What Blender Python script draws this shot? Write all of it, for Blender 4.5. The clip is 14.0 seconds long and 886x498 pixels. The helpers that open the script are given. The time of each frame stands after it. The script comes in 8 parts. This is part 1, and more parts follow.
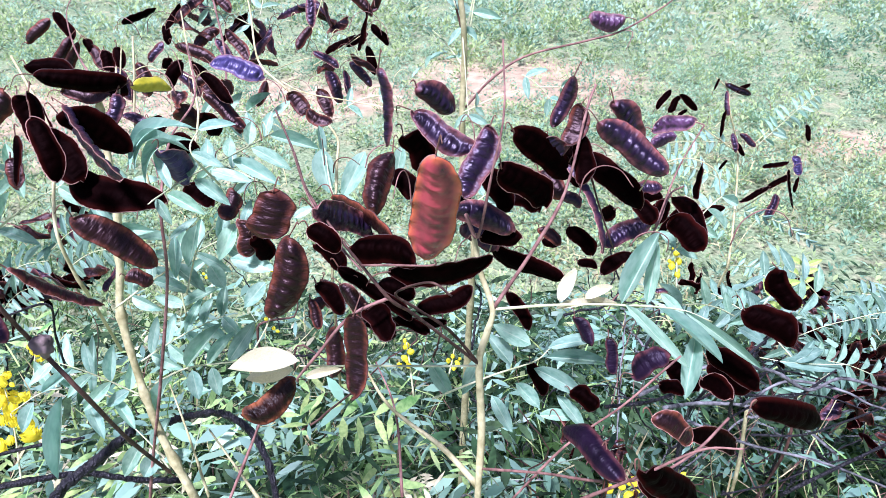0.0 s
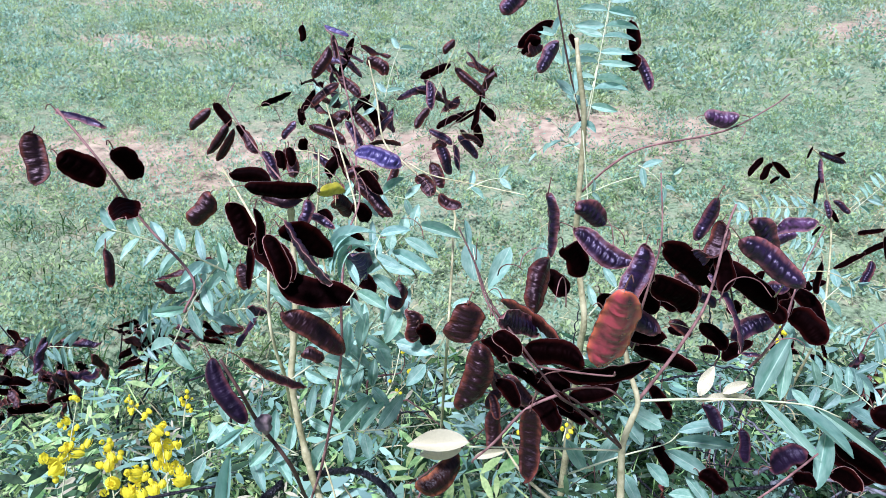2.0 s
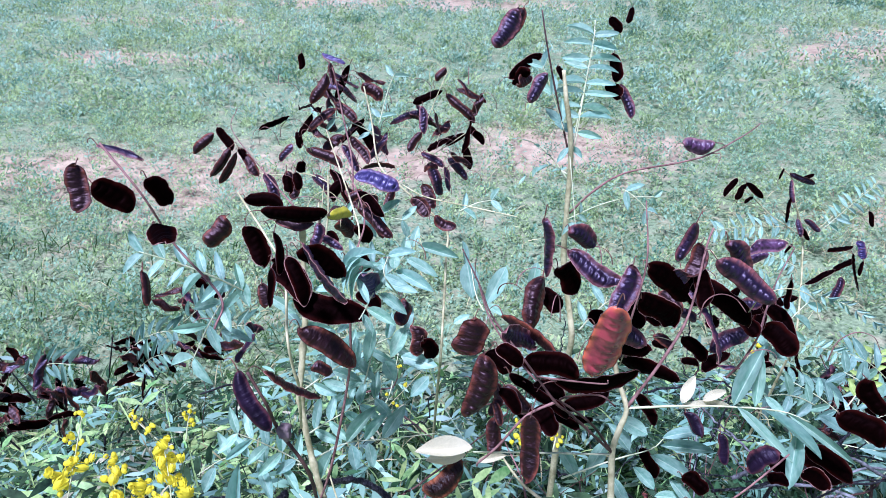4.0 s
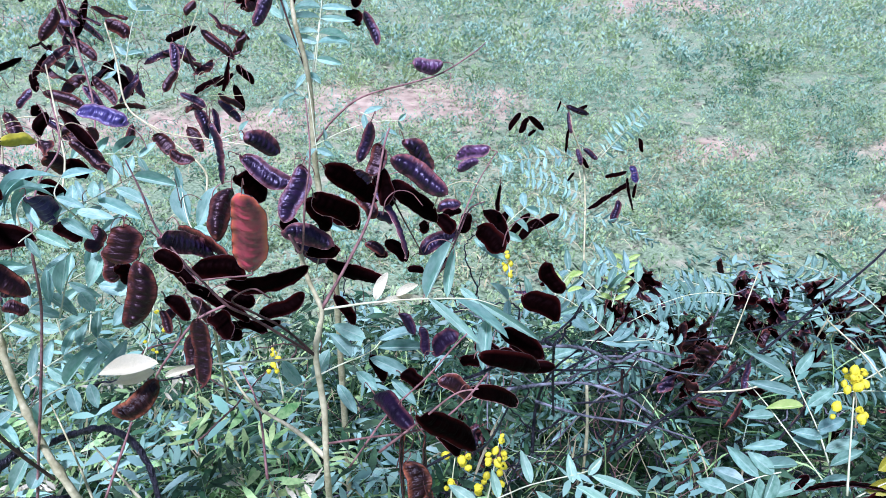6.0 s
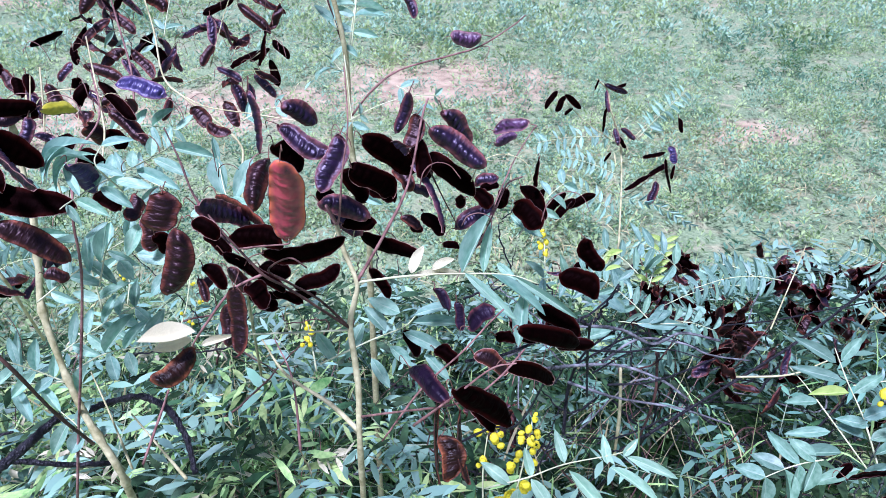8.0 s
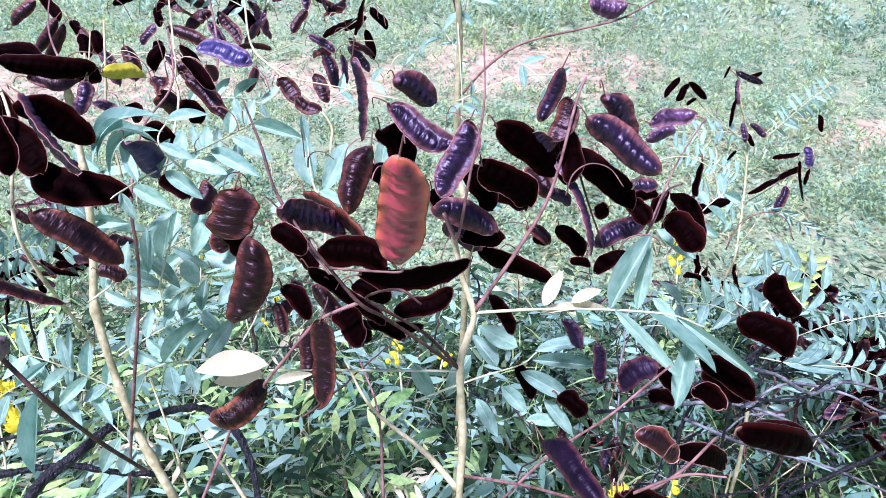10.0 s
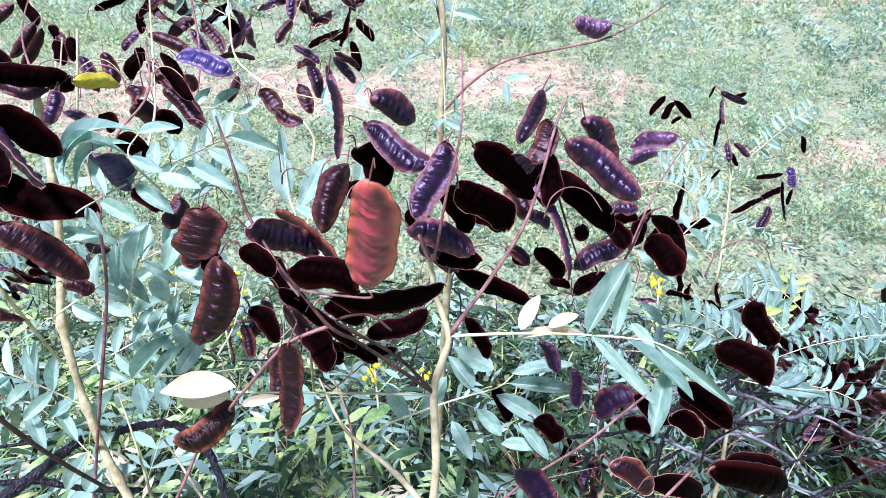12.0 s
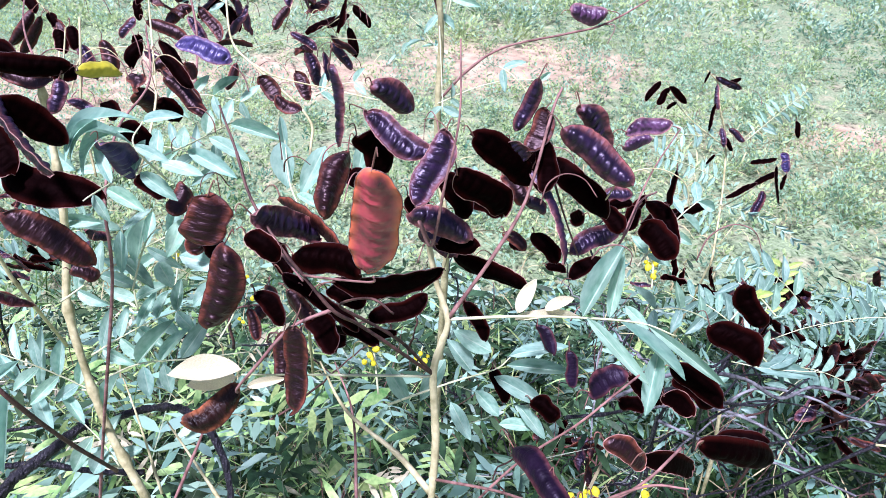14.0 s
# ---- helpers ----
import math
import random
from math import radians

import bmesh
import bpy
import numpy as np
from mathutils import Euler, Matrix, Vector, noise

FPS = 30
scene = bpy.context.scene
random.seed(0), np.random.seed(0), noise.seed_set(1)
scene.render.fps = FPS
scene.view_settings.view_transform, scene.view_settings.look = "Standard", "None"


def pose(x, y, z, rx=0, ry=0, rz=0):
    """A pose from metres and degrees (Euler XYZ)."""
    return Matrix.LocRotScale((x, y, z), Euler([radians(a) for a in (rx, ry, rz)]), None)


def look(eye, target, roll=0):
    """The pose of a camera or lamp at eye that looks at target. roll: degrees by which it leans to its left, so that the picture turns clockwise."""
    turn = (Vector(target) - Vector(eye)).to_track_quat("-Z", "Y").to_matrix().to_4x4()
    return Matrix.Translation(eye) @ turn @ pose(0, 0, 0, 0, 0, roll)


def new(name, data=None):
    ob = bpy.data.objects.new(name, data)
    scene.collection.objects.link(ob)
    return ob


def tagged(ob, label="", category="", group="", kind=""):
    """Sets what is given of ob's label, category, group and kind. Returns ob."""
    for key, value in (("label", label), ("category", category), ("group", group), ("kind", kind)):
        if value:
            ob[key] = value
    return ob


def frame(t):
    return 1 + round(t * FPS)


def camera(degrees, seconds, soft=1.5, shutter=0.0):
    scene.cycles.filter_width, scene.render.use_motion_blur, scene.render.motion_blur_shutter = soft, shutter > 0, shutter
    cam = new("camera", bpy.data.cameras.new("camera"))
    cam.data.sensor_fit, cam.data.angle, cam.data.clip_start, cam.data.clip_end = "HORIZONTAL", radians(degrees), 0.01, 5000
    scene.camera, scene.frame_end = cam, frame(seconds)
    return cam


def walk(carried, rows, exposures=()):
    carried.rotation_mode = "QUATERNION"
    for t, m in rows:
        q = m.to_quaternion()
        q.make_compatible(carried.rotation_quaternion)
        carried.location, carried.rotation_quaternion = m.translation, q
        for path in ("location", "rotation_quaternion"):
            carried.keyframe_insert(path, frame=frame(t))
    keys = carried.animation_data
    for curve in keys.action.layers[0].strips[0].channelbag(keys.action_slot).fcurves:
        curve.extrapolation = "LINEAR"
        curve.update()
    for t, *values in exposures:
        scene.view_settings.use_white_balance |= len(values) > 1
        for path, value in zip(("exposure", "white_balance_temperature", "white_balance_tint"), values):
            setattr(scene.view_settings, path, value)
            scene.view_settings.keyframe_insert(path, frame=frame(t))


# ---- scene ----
cam = camera(66.7, 14.0, 0.5)
PATH = [
    (0, (0.0000, 0.0000, 1.6542), (0.0000, 1.6863, 0.5788), 0.46),
    (0.5, (-0.0012, -0.0048, 1.6668), (-0.0568, 1.6891, 0.6050), -0.65),
    (1, (-0.0117, -0.0147, 1.6868), (-0.0988, 1.6902, 0.6447), -0.93),
    (1.5, (-0.0370, -0.0260, 1.7034), (-0.1691, 1.6874, 0.6802), -0.83),
    (2, (-0.0713, -0.0367, 1.7279), (-0.2525, 1.6987, 0.7503), -1.33),
    (2.2, (-0.0884, -0.0407, 1.7377), (-0.2925, 1.7042, 0.7817), -1.29),
    (4.3, (-0.0872, -0.0832, 1.7537), (-0.1865, 1.6809, 0.8167), -0.45),
    (4.5, (-0.0740, -0.0866, 1.7455), (-0.1533, 1.6711, 0.7944), -0.43),
    (5, (-0.0338, -0.0805, 1.7300), (-0.0196, 1.6570, 0.7396), 0.04),
    (5.5, (0.0124, -0.0884, 1.7165), (0.1280, 1.6260, 0.6929), 0.01),
    (6, (0.0618, -0.1095, 1.7129), (0.3359, 1.5860, 0.6882), 1.49),
    (6.5, (0.0955, -0.1274, 1.7116), (0.4817, 1.5332, 0.6660), 3.06),
    (7, (0.1291, -0.1484, 1.7140), (0.6058, 1.4916, 0.6731), 3.65),
    (7.5, (0.1095, -0.1405, 1.7147), (0.4808, 1.5339, 0.6858), 2.24),
    (8, (0.0569, -0.1047, 1.7016), (0.2391, 1.5746, 0.6307), 0.85),
    (8.5, (0.0218, -0.0591, 1.6955), (0.0603, 1.6226, 0.6136), 0.21),
    (8.7, (0.0184, -0.0456, 1.6857), (0.0202, 1.6284, 0.5913), -0.04),
    (10.8, (0.0251, 0.0420, 1.6446), (-0.0086, 1.7008, 0.5277), 0.85),
    (11, (0.0271, 0.0405, 1.6433), (-0.0075, 1.7020, 0.5306), 0.93),
    (11.5, (0.0281, 0.0383, 1.6467), (-0.0026, 1.7049, 0.5415), 1.09),
    (12, (0.0266, 0.0369, 1.6527), (0.0369, 1.7132, 0.5619), 2.55),
    (12.5, (0.0293, 0.0367, 1.6540), (0.0502, 1.6983, 0.5410), 2.79),
    (13, (0.0282, 0.0327, 1.6573), (0.0597, 1.6912, 0.5399), 3.08),
    (13.5, (0.0254, 0.0287, 1.6590), (0.0599, 1.6852, 0.5388), 3.27),
    (14, (0.0247, 0.0277, 1.6586), (0.0480, 1.6805, 0.5327), 2.60),
]
walk(cam, [(t, look(eye, target, roll)) for t, eye, target, roll in PATH],
     [(0, 1.18, 5330, 36), (1.5, 1.06, 5230, 31), (2.0, 0.75, 5130, 30), (4.5, 0.74, 4850, 36), (7.0, 0.79, 4880, 36), (8.5, 0.88, 5020, 38), (10.8, 1.18, 5200, 44), (14, 1.15, 5350, 39)])

# ---- light ----
SUN_HEIGHT, SUN_TURN = radians(66), radians(212)
world = bpy.data.worlds.new("world")
scene.world = world
world.use_nodes = True
wn = world.node_tree
sky = wn.nodes.new("ShaderNodeTexSky")
sky.sky_type, sky.sun_disc, sky.sun_elevation, sky.sun_rotation = "NISHITA", False, SUN_HEIGHT, SUN_TURN
sky.air_density, sky.dust_density, sky.ozone_density = 1.0, 2.5, 1.2
wn.links.new(sky.outputs[0], wn.nodes["Background"].inputs[0])
wn.nodes["Background"].inputs[1].default_value = 0.052
sun = new("sun", bpy.data.lights.new("sun", "SUN"))
sun.data.energy, sun.data.angle, sun.data.color = 4.6, radians(7), (1.0, 0.96, 0.9)
sun.matrix_world = look((math.sin(SUN_TURN) * math.cos(SUN_HEIGHT), math.cos(SUN_TURN) * math.cos(SUN_HEIGHT), math.sin(SUN_HEIGHT)), (0, 0, 0))


# ---- materials ----
def material(name, dark, light, rough=0.6, grain=300.0, stain=40.0, bump=0.3, depth=0.0004, spec=0.5, thin=0.0, rim=None, vary=0.25, wrinkle=0.0, speck=0.6, sheen=None, hue=0.0, dull=None, coat=0.0):
    """A surface whose colour wanders between dark and light at two scales, with fine relief; thin: share of light that passes through; dull: roughness at the edge."""
    m = bpy.data.materials.new(name)
    m.use_nodes = True
    t = m.node_tree
    n, link = t.nodes, t.links.new
    b = n["Principled BSDF"]
    co = n.new("ShaderNodeTexCoord").outputs["Object"]
    fine, broad = n.new("ShaderNodeTexNoise"), n.new("ShaderNodeTexNoise")
    for tex, s, d in ((fine, grain, 4), (broad, stain, 3)):
        link(co, tex.inputs["Vector"])
        tex.inputs["Scale"].default_value, tex.inputs["Detail"].default_value = s, d
    both = n.new("ShaderNodeMath")
    both.operation = "MULTIPLY_ADD"
    link(fine.outputs["Fac"], both.inputs[0])
    both.inputs[1].default_value = speck
    link(broad.outputs["Fac"], both.inputs[2])
    ramp = n.new("ShaderNodeValToRGB")
    ramp.color_ramp.elements[0].position, ramp.color_ramp.elements[1].position = 0.25 + 0.5 * speck, 0.75 + 0.5 * speck
    ramp.color_ramp.elements[0].color, ramp.color_ramp.elements[1].color = (*dark, 1), (*light, 1)
    link(both.outputs[0], ramp.inputs[0])
    info = n.new("ShaderNodeObjectInfo")
    geo = n.new("ShaderNodeNewGeometry")
    add = n.new("ShaderNodeMath")
    add.operation = "ADD"
    link(info.outputs["Random"], add.inputs[0])
    link(geo.outputs["Random Per Island"], add.inputs[1])
    rng = n.new("ShaderNodeMapRange")
    rng.inputs["From Max"].default_value = 2.0
    rng.inputs["To Min"].default_value, rng.inputs["To Max"].default_value = 1 - vary, 1 + vary
    link(add.outputs[0], rng.inputs["Value"])
    hsv = n.new("ShaderNodeHueSaturation")
    link(rng.outputs[0], hsv.inputs["Value"])
    link(ramp.outputs[0], hsv.inputs["Color"])
    if hue:
        turn = n.new("ShaderNodeMapRange")
        turn.inputs["To Min"].default_value, turn.inputs["To Max"].default_value = 0.5 - hue, 0.5 + 0.3 * hue
        mixed_id = n.new("ShaderNodeMath")
        mixed_id.operation = "MULTIPLY_ADD"
        link(add.outputs[0], mixed_id.inputs[0])
        mixed_id.inputs[1].default_value = 7.31
        link(info.outputs["Random"], mixed_id.inputs[2])
        part_of = n.new("ShaderNodeMath")
        part_of.operation = "FRACT"
        link(mixed_id.outputs[0], part_of.inputs[0])
        link(part_of.outputs[0], turn.inputs["Value"])
        link(turn.outputs[0], hsv.inputs["Hue"])
    colour = hsv.outputs[0]
    if rim:
        edge = n.new("ShaderNodeAttribute")
        edge.attribute_name = "edge"
        margin = n.new("ShaderNodeMix")
        margin.data_type = "RGBA"
        if dull is None:
            link(edge.outputs["Fac"], margin.inputs[0])
        else:
            patchy = n.new("ShaderNodeMapRange")
            patchy.inputs["From Min"].default_value, patchy.inputs["From Max"].default_value = 0.35, 0.65
            patchy.inputs["To Min"].default_value, patchy.inputs["To Max"].default_value = 0.25, 1.15
            link(fine.outputs["Fac"], patchy.inputs["Value"])
            worn = n.new("ShaderNodeMath")
            worn.operation, worn.use_clamp = "MULTIPLY", True
            link(edge.outputs["Fac"], worn.inputs[0])
            link(patchy.outputs[0], worn.inputs[1])
            link(worn.outputs[0], margin.inputs[0])
            matt = n.new("ShaderNodeMapRange")
            matt.inputs["From Max"].default_value = 0.6
            matt.inputs["To Min"].default_value, matt.inputs["To Max"].default_value = rough, dull
            link(edge.outputs["Fac"], matt.inputs["Value"])
            link(matt.outputs[0], b.inputs["Roughness"])
        link(colour, margin.inputs[6])
        margin.inputs[7].default_value = (*rim, 1)
        colour = margin.outputs[2]
    link(colour, b.inputs["Base Color"])
    b.inputs["Roughness"].default_value = rough
    b.inputs["Specular IOR Level"].default_value = spec
    b.inputs["Coat Weight"].default_value, b.inputs["Coat Roughness"].default_value = coat, 0.16
    if sheen:
        b.inputs["Specular Tint"].default_value = (*sheen, 1)
    bm_ = n.new("ShaderNodeBump")
    bm_.inputs["Strength"].default_value, bm_.inputs["Distance"].default_value = bump, depth
    if wrinkle:
        spread = n.new("ShaderNodeMapping")
        spread.inputs["Scale"].default_value = (1.0, 0.22, 0.6)
        wave = n.new("ShaderNodeTexNoise")
        wave.inputs["Scale"].default_value, wave.inputs["Detail"].default_value = 320.0, 3.0
        link(co, spread.inputs["Vector"])
        link(spread.outputs[0], wave.inputs["Vector"])
        mixed = n.new("ShaderNodeMath")
        mixed.operation = "MULTIPLY_ADD"
        link(wave.outputs["Fac"], mixed.inputs[0])
        mixed.inputs[1].default_value = wrinkle
        link(fine.outputs["Fac"], mixed.inputs[2])
        link(mixed.outputs[0], bm_.inputs["Height"])
    else:
        link(fine.outputs["Fac"], bm_.inputs["Height"])
    link(bm_.outputs[0], b.inputs["Normal"])
    if thin:
        tr, mix = n.new("ShaderNodeBsdfTranslucent"), n.new("ShaderNodeMixShader")
        link(colour, tr.inputs["Color"])
        mix.inputs[0].default_value = thin
        link(b.outputs[0], mix.inputs[1])
        link(tr.outputs[0], mix.inputs[2])
        link(mix.outputs[0], n["Material Output"].inputs["Surface"])
    return m


POD = {
    "dark": material("black pod skin", (0.0003, 0.0001, 0.0001), (0.0018, 0.0004, 0.0004), 0.55, 260, 60, 0.5, 0.0006, 0.012, rim=(0.024, 0.0036, 0.0026), wrinkle=1.2, sheen=(1.0, 0.45, 0.5)),
    "purple": material("violet-black pod skin", (0.0014, 0.0006, 0.0020), (0.012, 0.005, 0.017), 0.37, 200, 70, 0.55, 0.0012, 0.50, rim=(0.24, 0.075, 0.055), wrinkle=2.2, sheen=(0.86, 0.76, 1.0), dull=0.62),
    "violet": material("dull violet-black pod skin", (0.0012, 0.0006, 0.0020), (0.009, 0.004, 0.012), 0.46, 200, 70, 0.5, 0.0010, 0.16, rim=(0.10, 0.030, 0.030), wrinkle=1.8, sheen=(0.85, 0.75, 1.0), dull=0.65),
    "brown": material("red-brown dry pod skin", (0.0012, 0.0003, 0.0003), (0.010, 0.0020, 0.0018), 0.42, 200, 70, 0.55, 0.0012, 0.38, rim=(0.22, 0.058, 0.026), wrinkle=2.2, sheen=(1.0, 0.72, 0.78), dull=0.62),
    "red": material("red pod skin", (0.020, 0.0015, 0.008), (0.42, 0.046, 0.065), 0.27, 90, 55, 0.6, 0.0010, 0.6, 0.08, rim=(0.84, 0.20, 0.058), wrinkle=0.6, coat=0.35),
    "blue": material("bloomy blue-violet pod skin", (0.009, 0.0075, 0.030), (0.042, 0.034, 0.105), 0.36, 300, 80, 0.6, 0.0006, 0.45, rim=(0.17, 0.085, 0.11), wrinkle=1.2, sheen=(0.8, 0.75, 1.0), dull=0.6),
    "lilac": material("lilac-brown pod skin", (0.014, 0.005, 0.016), (0.10, 0.045, 0.10), 0.34, 260, 60, 0.8, 0.0010, 0.4, rim=(0.27, 0.13, 0.13), wrinkle=1.6, dull=0.6),
    "dry": material("dull orange-brown dry pod skin", (0.002, 0.0006, 0.0005), (0.018, 0.005, 0.003), 0.42, 200, 70, 1.0, 0.0016, 0.25, 0.12, rim=(0.30, 0.095, 0.032), wrinkle=2.0, dull=0.7),
    "yellow": material("unripe yellow-green pod skin", (0.42, 0.39, 0.008), (0.68, 0.62, 0.03), 0.4, 260, 60, 0.4, 0.0004, 0.5, 0.25, rim=(0.6, 0.55, 0.1)),
}
SEAM = material("pale brown pod seam", (0.10, 0.045, 0.035), (0.34, 0.19, 0.15), 0.6, 400, 90, vary=0.5)
SEAM_DARK = material("dark pod seam", (0.008, 0.002, 0.0015), (0.050, 0.014, 0.009), 0.6, 400, 90, vary=0.6)
HOOK = material("dry pod stalk", (0.045, 0.018, 0.012), (0.22, 0.11, 0.075), 0.65, 260, 70, 0.8, 0.0005, 0.3, vary=0.4)
LEAF = material("glaucous leaf", (0.125, 0.290, 0.205), (0.375, 0.55, 0.43), 0.45, 9, 2.2, 0.12, 0.0003, 0.36, 0.3, rim=(0.56, 0.66, 0.48), vary=0.42, speck=0.35, hue=0.035)
LEAF_PALE = material("yellowing leaf", (0.42, 0.40, 0.22), (0.74, 0.69, 0.46), 0.5, 120, 45, 0.3, 0.0003, 0.4, 0.3, rim=(0.66, 0.60, 0.36))
LEAF_FRESH = material("fresh green leaf", (0.10, 0.27, 0.065), (0.42, 0.60, 0.22), 0.48, 180, 30, 0.3, 0.0003, 0.28, 0.3, vary=0.4, hue=0.04)
LEAF_LIME = material("lime-green leaf", (0.26, 0.40, 0.07), (0.50, 0.62, 0.18), 0.45, 9, 2.2, 0.1, 0.0003, 0.4, 0.35, rim=(0.62, 0.70, 0.30), vary=0.3, speck=0.35)
LEAF_MINT = material("pale green young leaf", (0.20, 0.38, 0.23), (0.44, 0.62, 0.44), 0.45, 9, 2.2, 0.1, 0.0003, 0.4, 0.3, rim=(0.58, 0.70, 0.50), vary=0.3, speck=0.35)
LEAF_WILT = material("wilting olive-yellow leaf", (0.10, 0.09, 0.008), (0.48, 0.46, 0.02), 0.5, 160, 60, 0.4, 0.0005, 0.35, 0.2, rim=(0.30, 0.30, 0.05))
STRAW = material("dry straw-coloured grass", (0.30, 0.27, 0.12), (0.58, 0.52, 0.28), 0.7, 60, 5, 0.2, 0.0003, 0.2, 0.2, vary=0.4)
LEAF_UNDER = material("dull glaucous leaf", (0.066, 0.160, 0.112), (0.235, 0.375, 0.290), 0.45, 9, 2.2, 0.15, 0.0003, 0.45, 0.25, rim=(0.34, 0.45, 0.32), vary=0.40, speck=0.35, hue=0.045)
# near-black green: the shade of the gaps between leaves is painted into this colour
LEAF_SHADE = material("leaf darkened as deep shade", (0.003, 0.012, 0.005), (0.046, 0.115, 0.044), 0.55, 120, 20, 0.3, 0.0003, 0.2, 0.2, vary=0.5, hue=0.04)
# grass green, darkened so that gaps between the shrubs look shaded
GRASS_SHADE = material("grass green darkened for gap shade", (0.014, 0.045, 0.010), (0.075, 0.155, 0.036), 0.6, 60, 8, 0.2, 0.0003, 0.18, 0.25, vary=0.5)
WEED = material("blue-green field weed", (0.090, 0.222, 0.138), (0.335, 0.51, 0.330), 0.7, 5, 0.7, 0.1, 0.0005, 0.1, 0.45, vary=0.15, speck=1.0)
# the weed colour again, lightened to paint the haze of distance
WEED_HAZE = material("blue-green field weed lightened as haze", (0.125, 0.268, 0.178), (0.41, 0.585, 0.415), 0.7, 5, 0.7, 0.1, 0.0005, 0.1, 0.45, vary=0.15, speck=1.0)
WEED_YELLOW = material("yellow-green field weed", (0.165, 0.285, 0.112), (0.455, 0.58, 0.265), 0.7, 5, 0.7, 0.1, 0.0005, 0.1, 0.45, vary=0.15, speck=1.0)
STEM = material("pale green-tan stem", (0.24, 0.22, 0.09), (0.60, 0.56, 0.30), 0.6, 220, 45, 0.8, 0.0009, 0.35)
TWIG = material("red-brown twig", (0.070, 0.028, 0.024), (0.30, 0.165, 0.135), 0.65, 260, 70, 0.9, 0.0008, 0.3)
TWIG_DARK = material("dark brown twig", (0.016, 0.008, 0.007), (0.12, 0.06, 0.045), 0.65, 260, 70, 0.9, 0.0008, 0.3)
BURNT = material("dead blackened wood", (0.0012, 0.0012, 0.0015), (0.014, 0.0135, 0.0165), 0.42, 150, 45, 1.0, 0.004, 0.25, speck=1.1, wrinkle=1.5)
# weathered grey wood; its pale tone also paints the sheen on blackened branches
GREY_SHEEN = material("weathered grey twig with painted sheen", (0.012, 0.012, 0.013), (0.22, 0.225, 0.225), 0.8, 210, 60, 1.0, 0.002, 0.25)
RACHIS = material("leaf stalk", (0.34, 0.38, 0.18), (0.58, 0.60, 0.36), 0.5, 200, 40)
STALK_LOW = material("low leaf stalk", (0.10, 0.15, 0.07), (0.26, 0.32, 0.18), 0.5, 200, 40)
PETAL = material("yellow petal", (0.88, 0.74, 0.006), (0.98, 0.92, 0.04), 0.5, 200, 60, 0.2, 0.0003, 0.3, 0.4)
DRY = material("dry bract", (0.06, 0.042, 0.038), (0.24, 0.18, 0.165), 0.8, 200, 40, 0.6, 0.0008)


# ---- helpers for building ----
def mesh_of(name, verts, faces, mat, smooth=True):
    me = bpy.data.meshes.new(name)
    me.from_pydata([tuple(v) for v in verts], [], [tuple(int(i) for i in f) for f in faces])
    me.materials.append(mat)
    if smooth:
        me.polygons.foreach_set("use_smooth", [True] * len(me.polygons))
    me.update()
    return me


def part(name, me, parent, m=None, label=""):
    """One mesh object under a thing or a part; m: its place in the world for a part of a thing, else under its part."""
    ob = new(name, me)
    ob.parent = parent
    if m is not None:
        ob.matrix_basis = Matrix.Translation(-parent.location) @ m
    return tagged(ob, label) if label else ob


def glide(pts, steps=6):
    """Points along a smooth line through pts."""
    p = [Vector(q) for q in pts]
    p = [p[0] * 2 - p[1]] + p + [p[-1] * 2 - p[-2]]
    out = []
    for i in range(1, len(p) - 2):
        a, b, c, d = p[i - 1:i + 3]
        for k in range(steps):
            t = k / steps
            out.append(0.5 * (2 * b + (c - a) * t + (2 * a - 5 * b + 4 * c - d) * t * t + (3 * b - a - 3 * c + d) * t ** 3))
    return out + [p[-2]]


def tube(pts, r0, r1, sides=7, rough=0.12, seed=0, knots=0):
    """Verts and faces of a tapering, slightly uneven rod along pts."""
    rnd = random.Random(seed)
    verts, faces = [], []
    n = len(pts)
    up, lump = Vector((0.3, -0.7, 0.64)), 0.0
    for i, p in enumerate(pts):
        d = (pts[min(i + 1, n - 1)] - pts[max(i - 1, 0)]).normalized()
        s = d.cross(up)
        if s.length < 0.05:
            s = d.cross(Vector((1, 0, 0)))
        s.normalize()
        q = s.cross(d)
        r = r0 + (r1 - r0) * i / max(n - 1, 1)
        if i % 3 == 0:
            lump = rough * rnd.uniform(-1, 1)
        r *= 1 + lump * 0.8 + rough * 0.15 * rnd.uniform(-1, 1) + (0.45 if knots and i % knots == knots - 1 else 0)
        for k in range(sides):
            a = math.tau * k / sides
            rr = r * (1 + rough * 0.6 * rnd.uniform(-1, 1))
            verts.append(p + s * (math.cos(a) * rr) + q * (math.sin(a) * rr))
        if i:
            o = (i - 1) * sides
            faces += [(o + k, o + (k + 1) % sides, o + sides + (k + 1) % sides, o + sides + k) for k in range(sides)]
    faces += [tuple(range(sides - 1, -1, -1)), tuple(range((n - 1) * sides, n * sides))]
    return verts, faces


COUNT = [0]


def rod(parent, name, pts, r0, r1, mat, label="", knots=0, wobble=0.0):
    """A stem, branch or twig through pts, as one part."""
    COUNT[0] += 1
    rnd = random.Random(COUNT[0])
    line = [p + Vector((rnd.gauss(0, wobble), rnd.gauss(0, wobble), rnd.gauss(0, wobble))) for p in glide(pts, 12 if mat in (BURNT, GREY_SHEEN) else 6)]
    v, f = tube(line, r0, r1, 8, 0.16 if mat in (BURNT, GREY_SHEEN) else 0.12, COUNT[0], knots)
    return part(name, mesh_of(name, v, f, mat), parent, Matrix(), label)


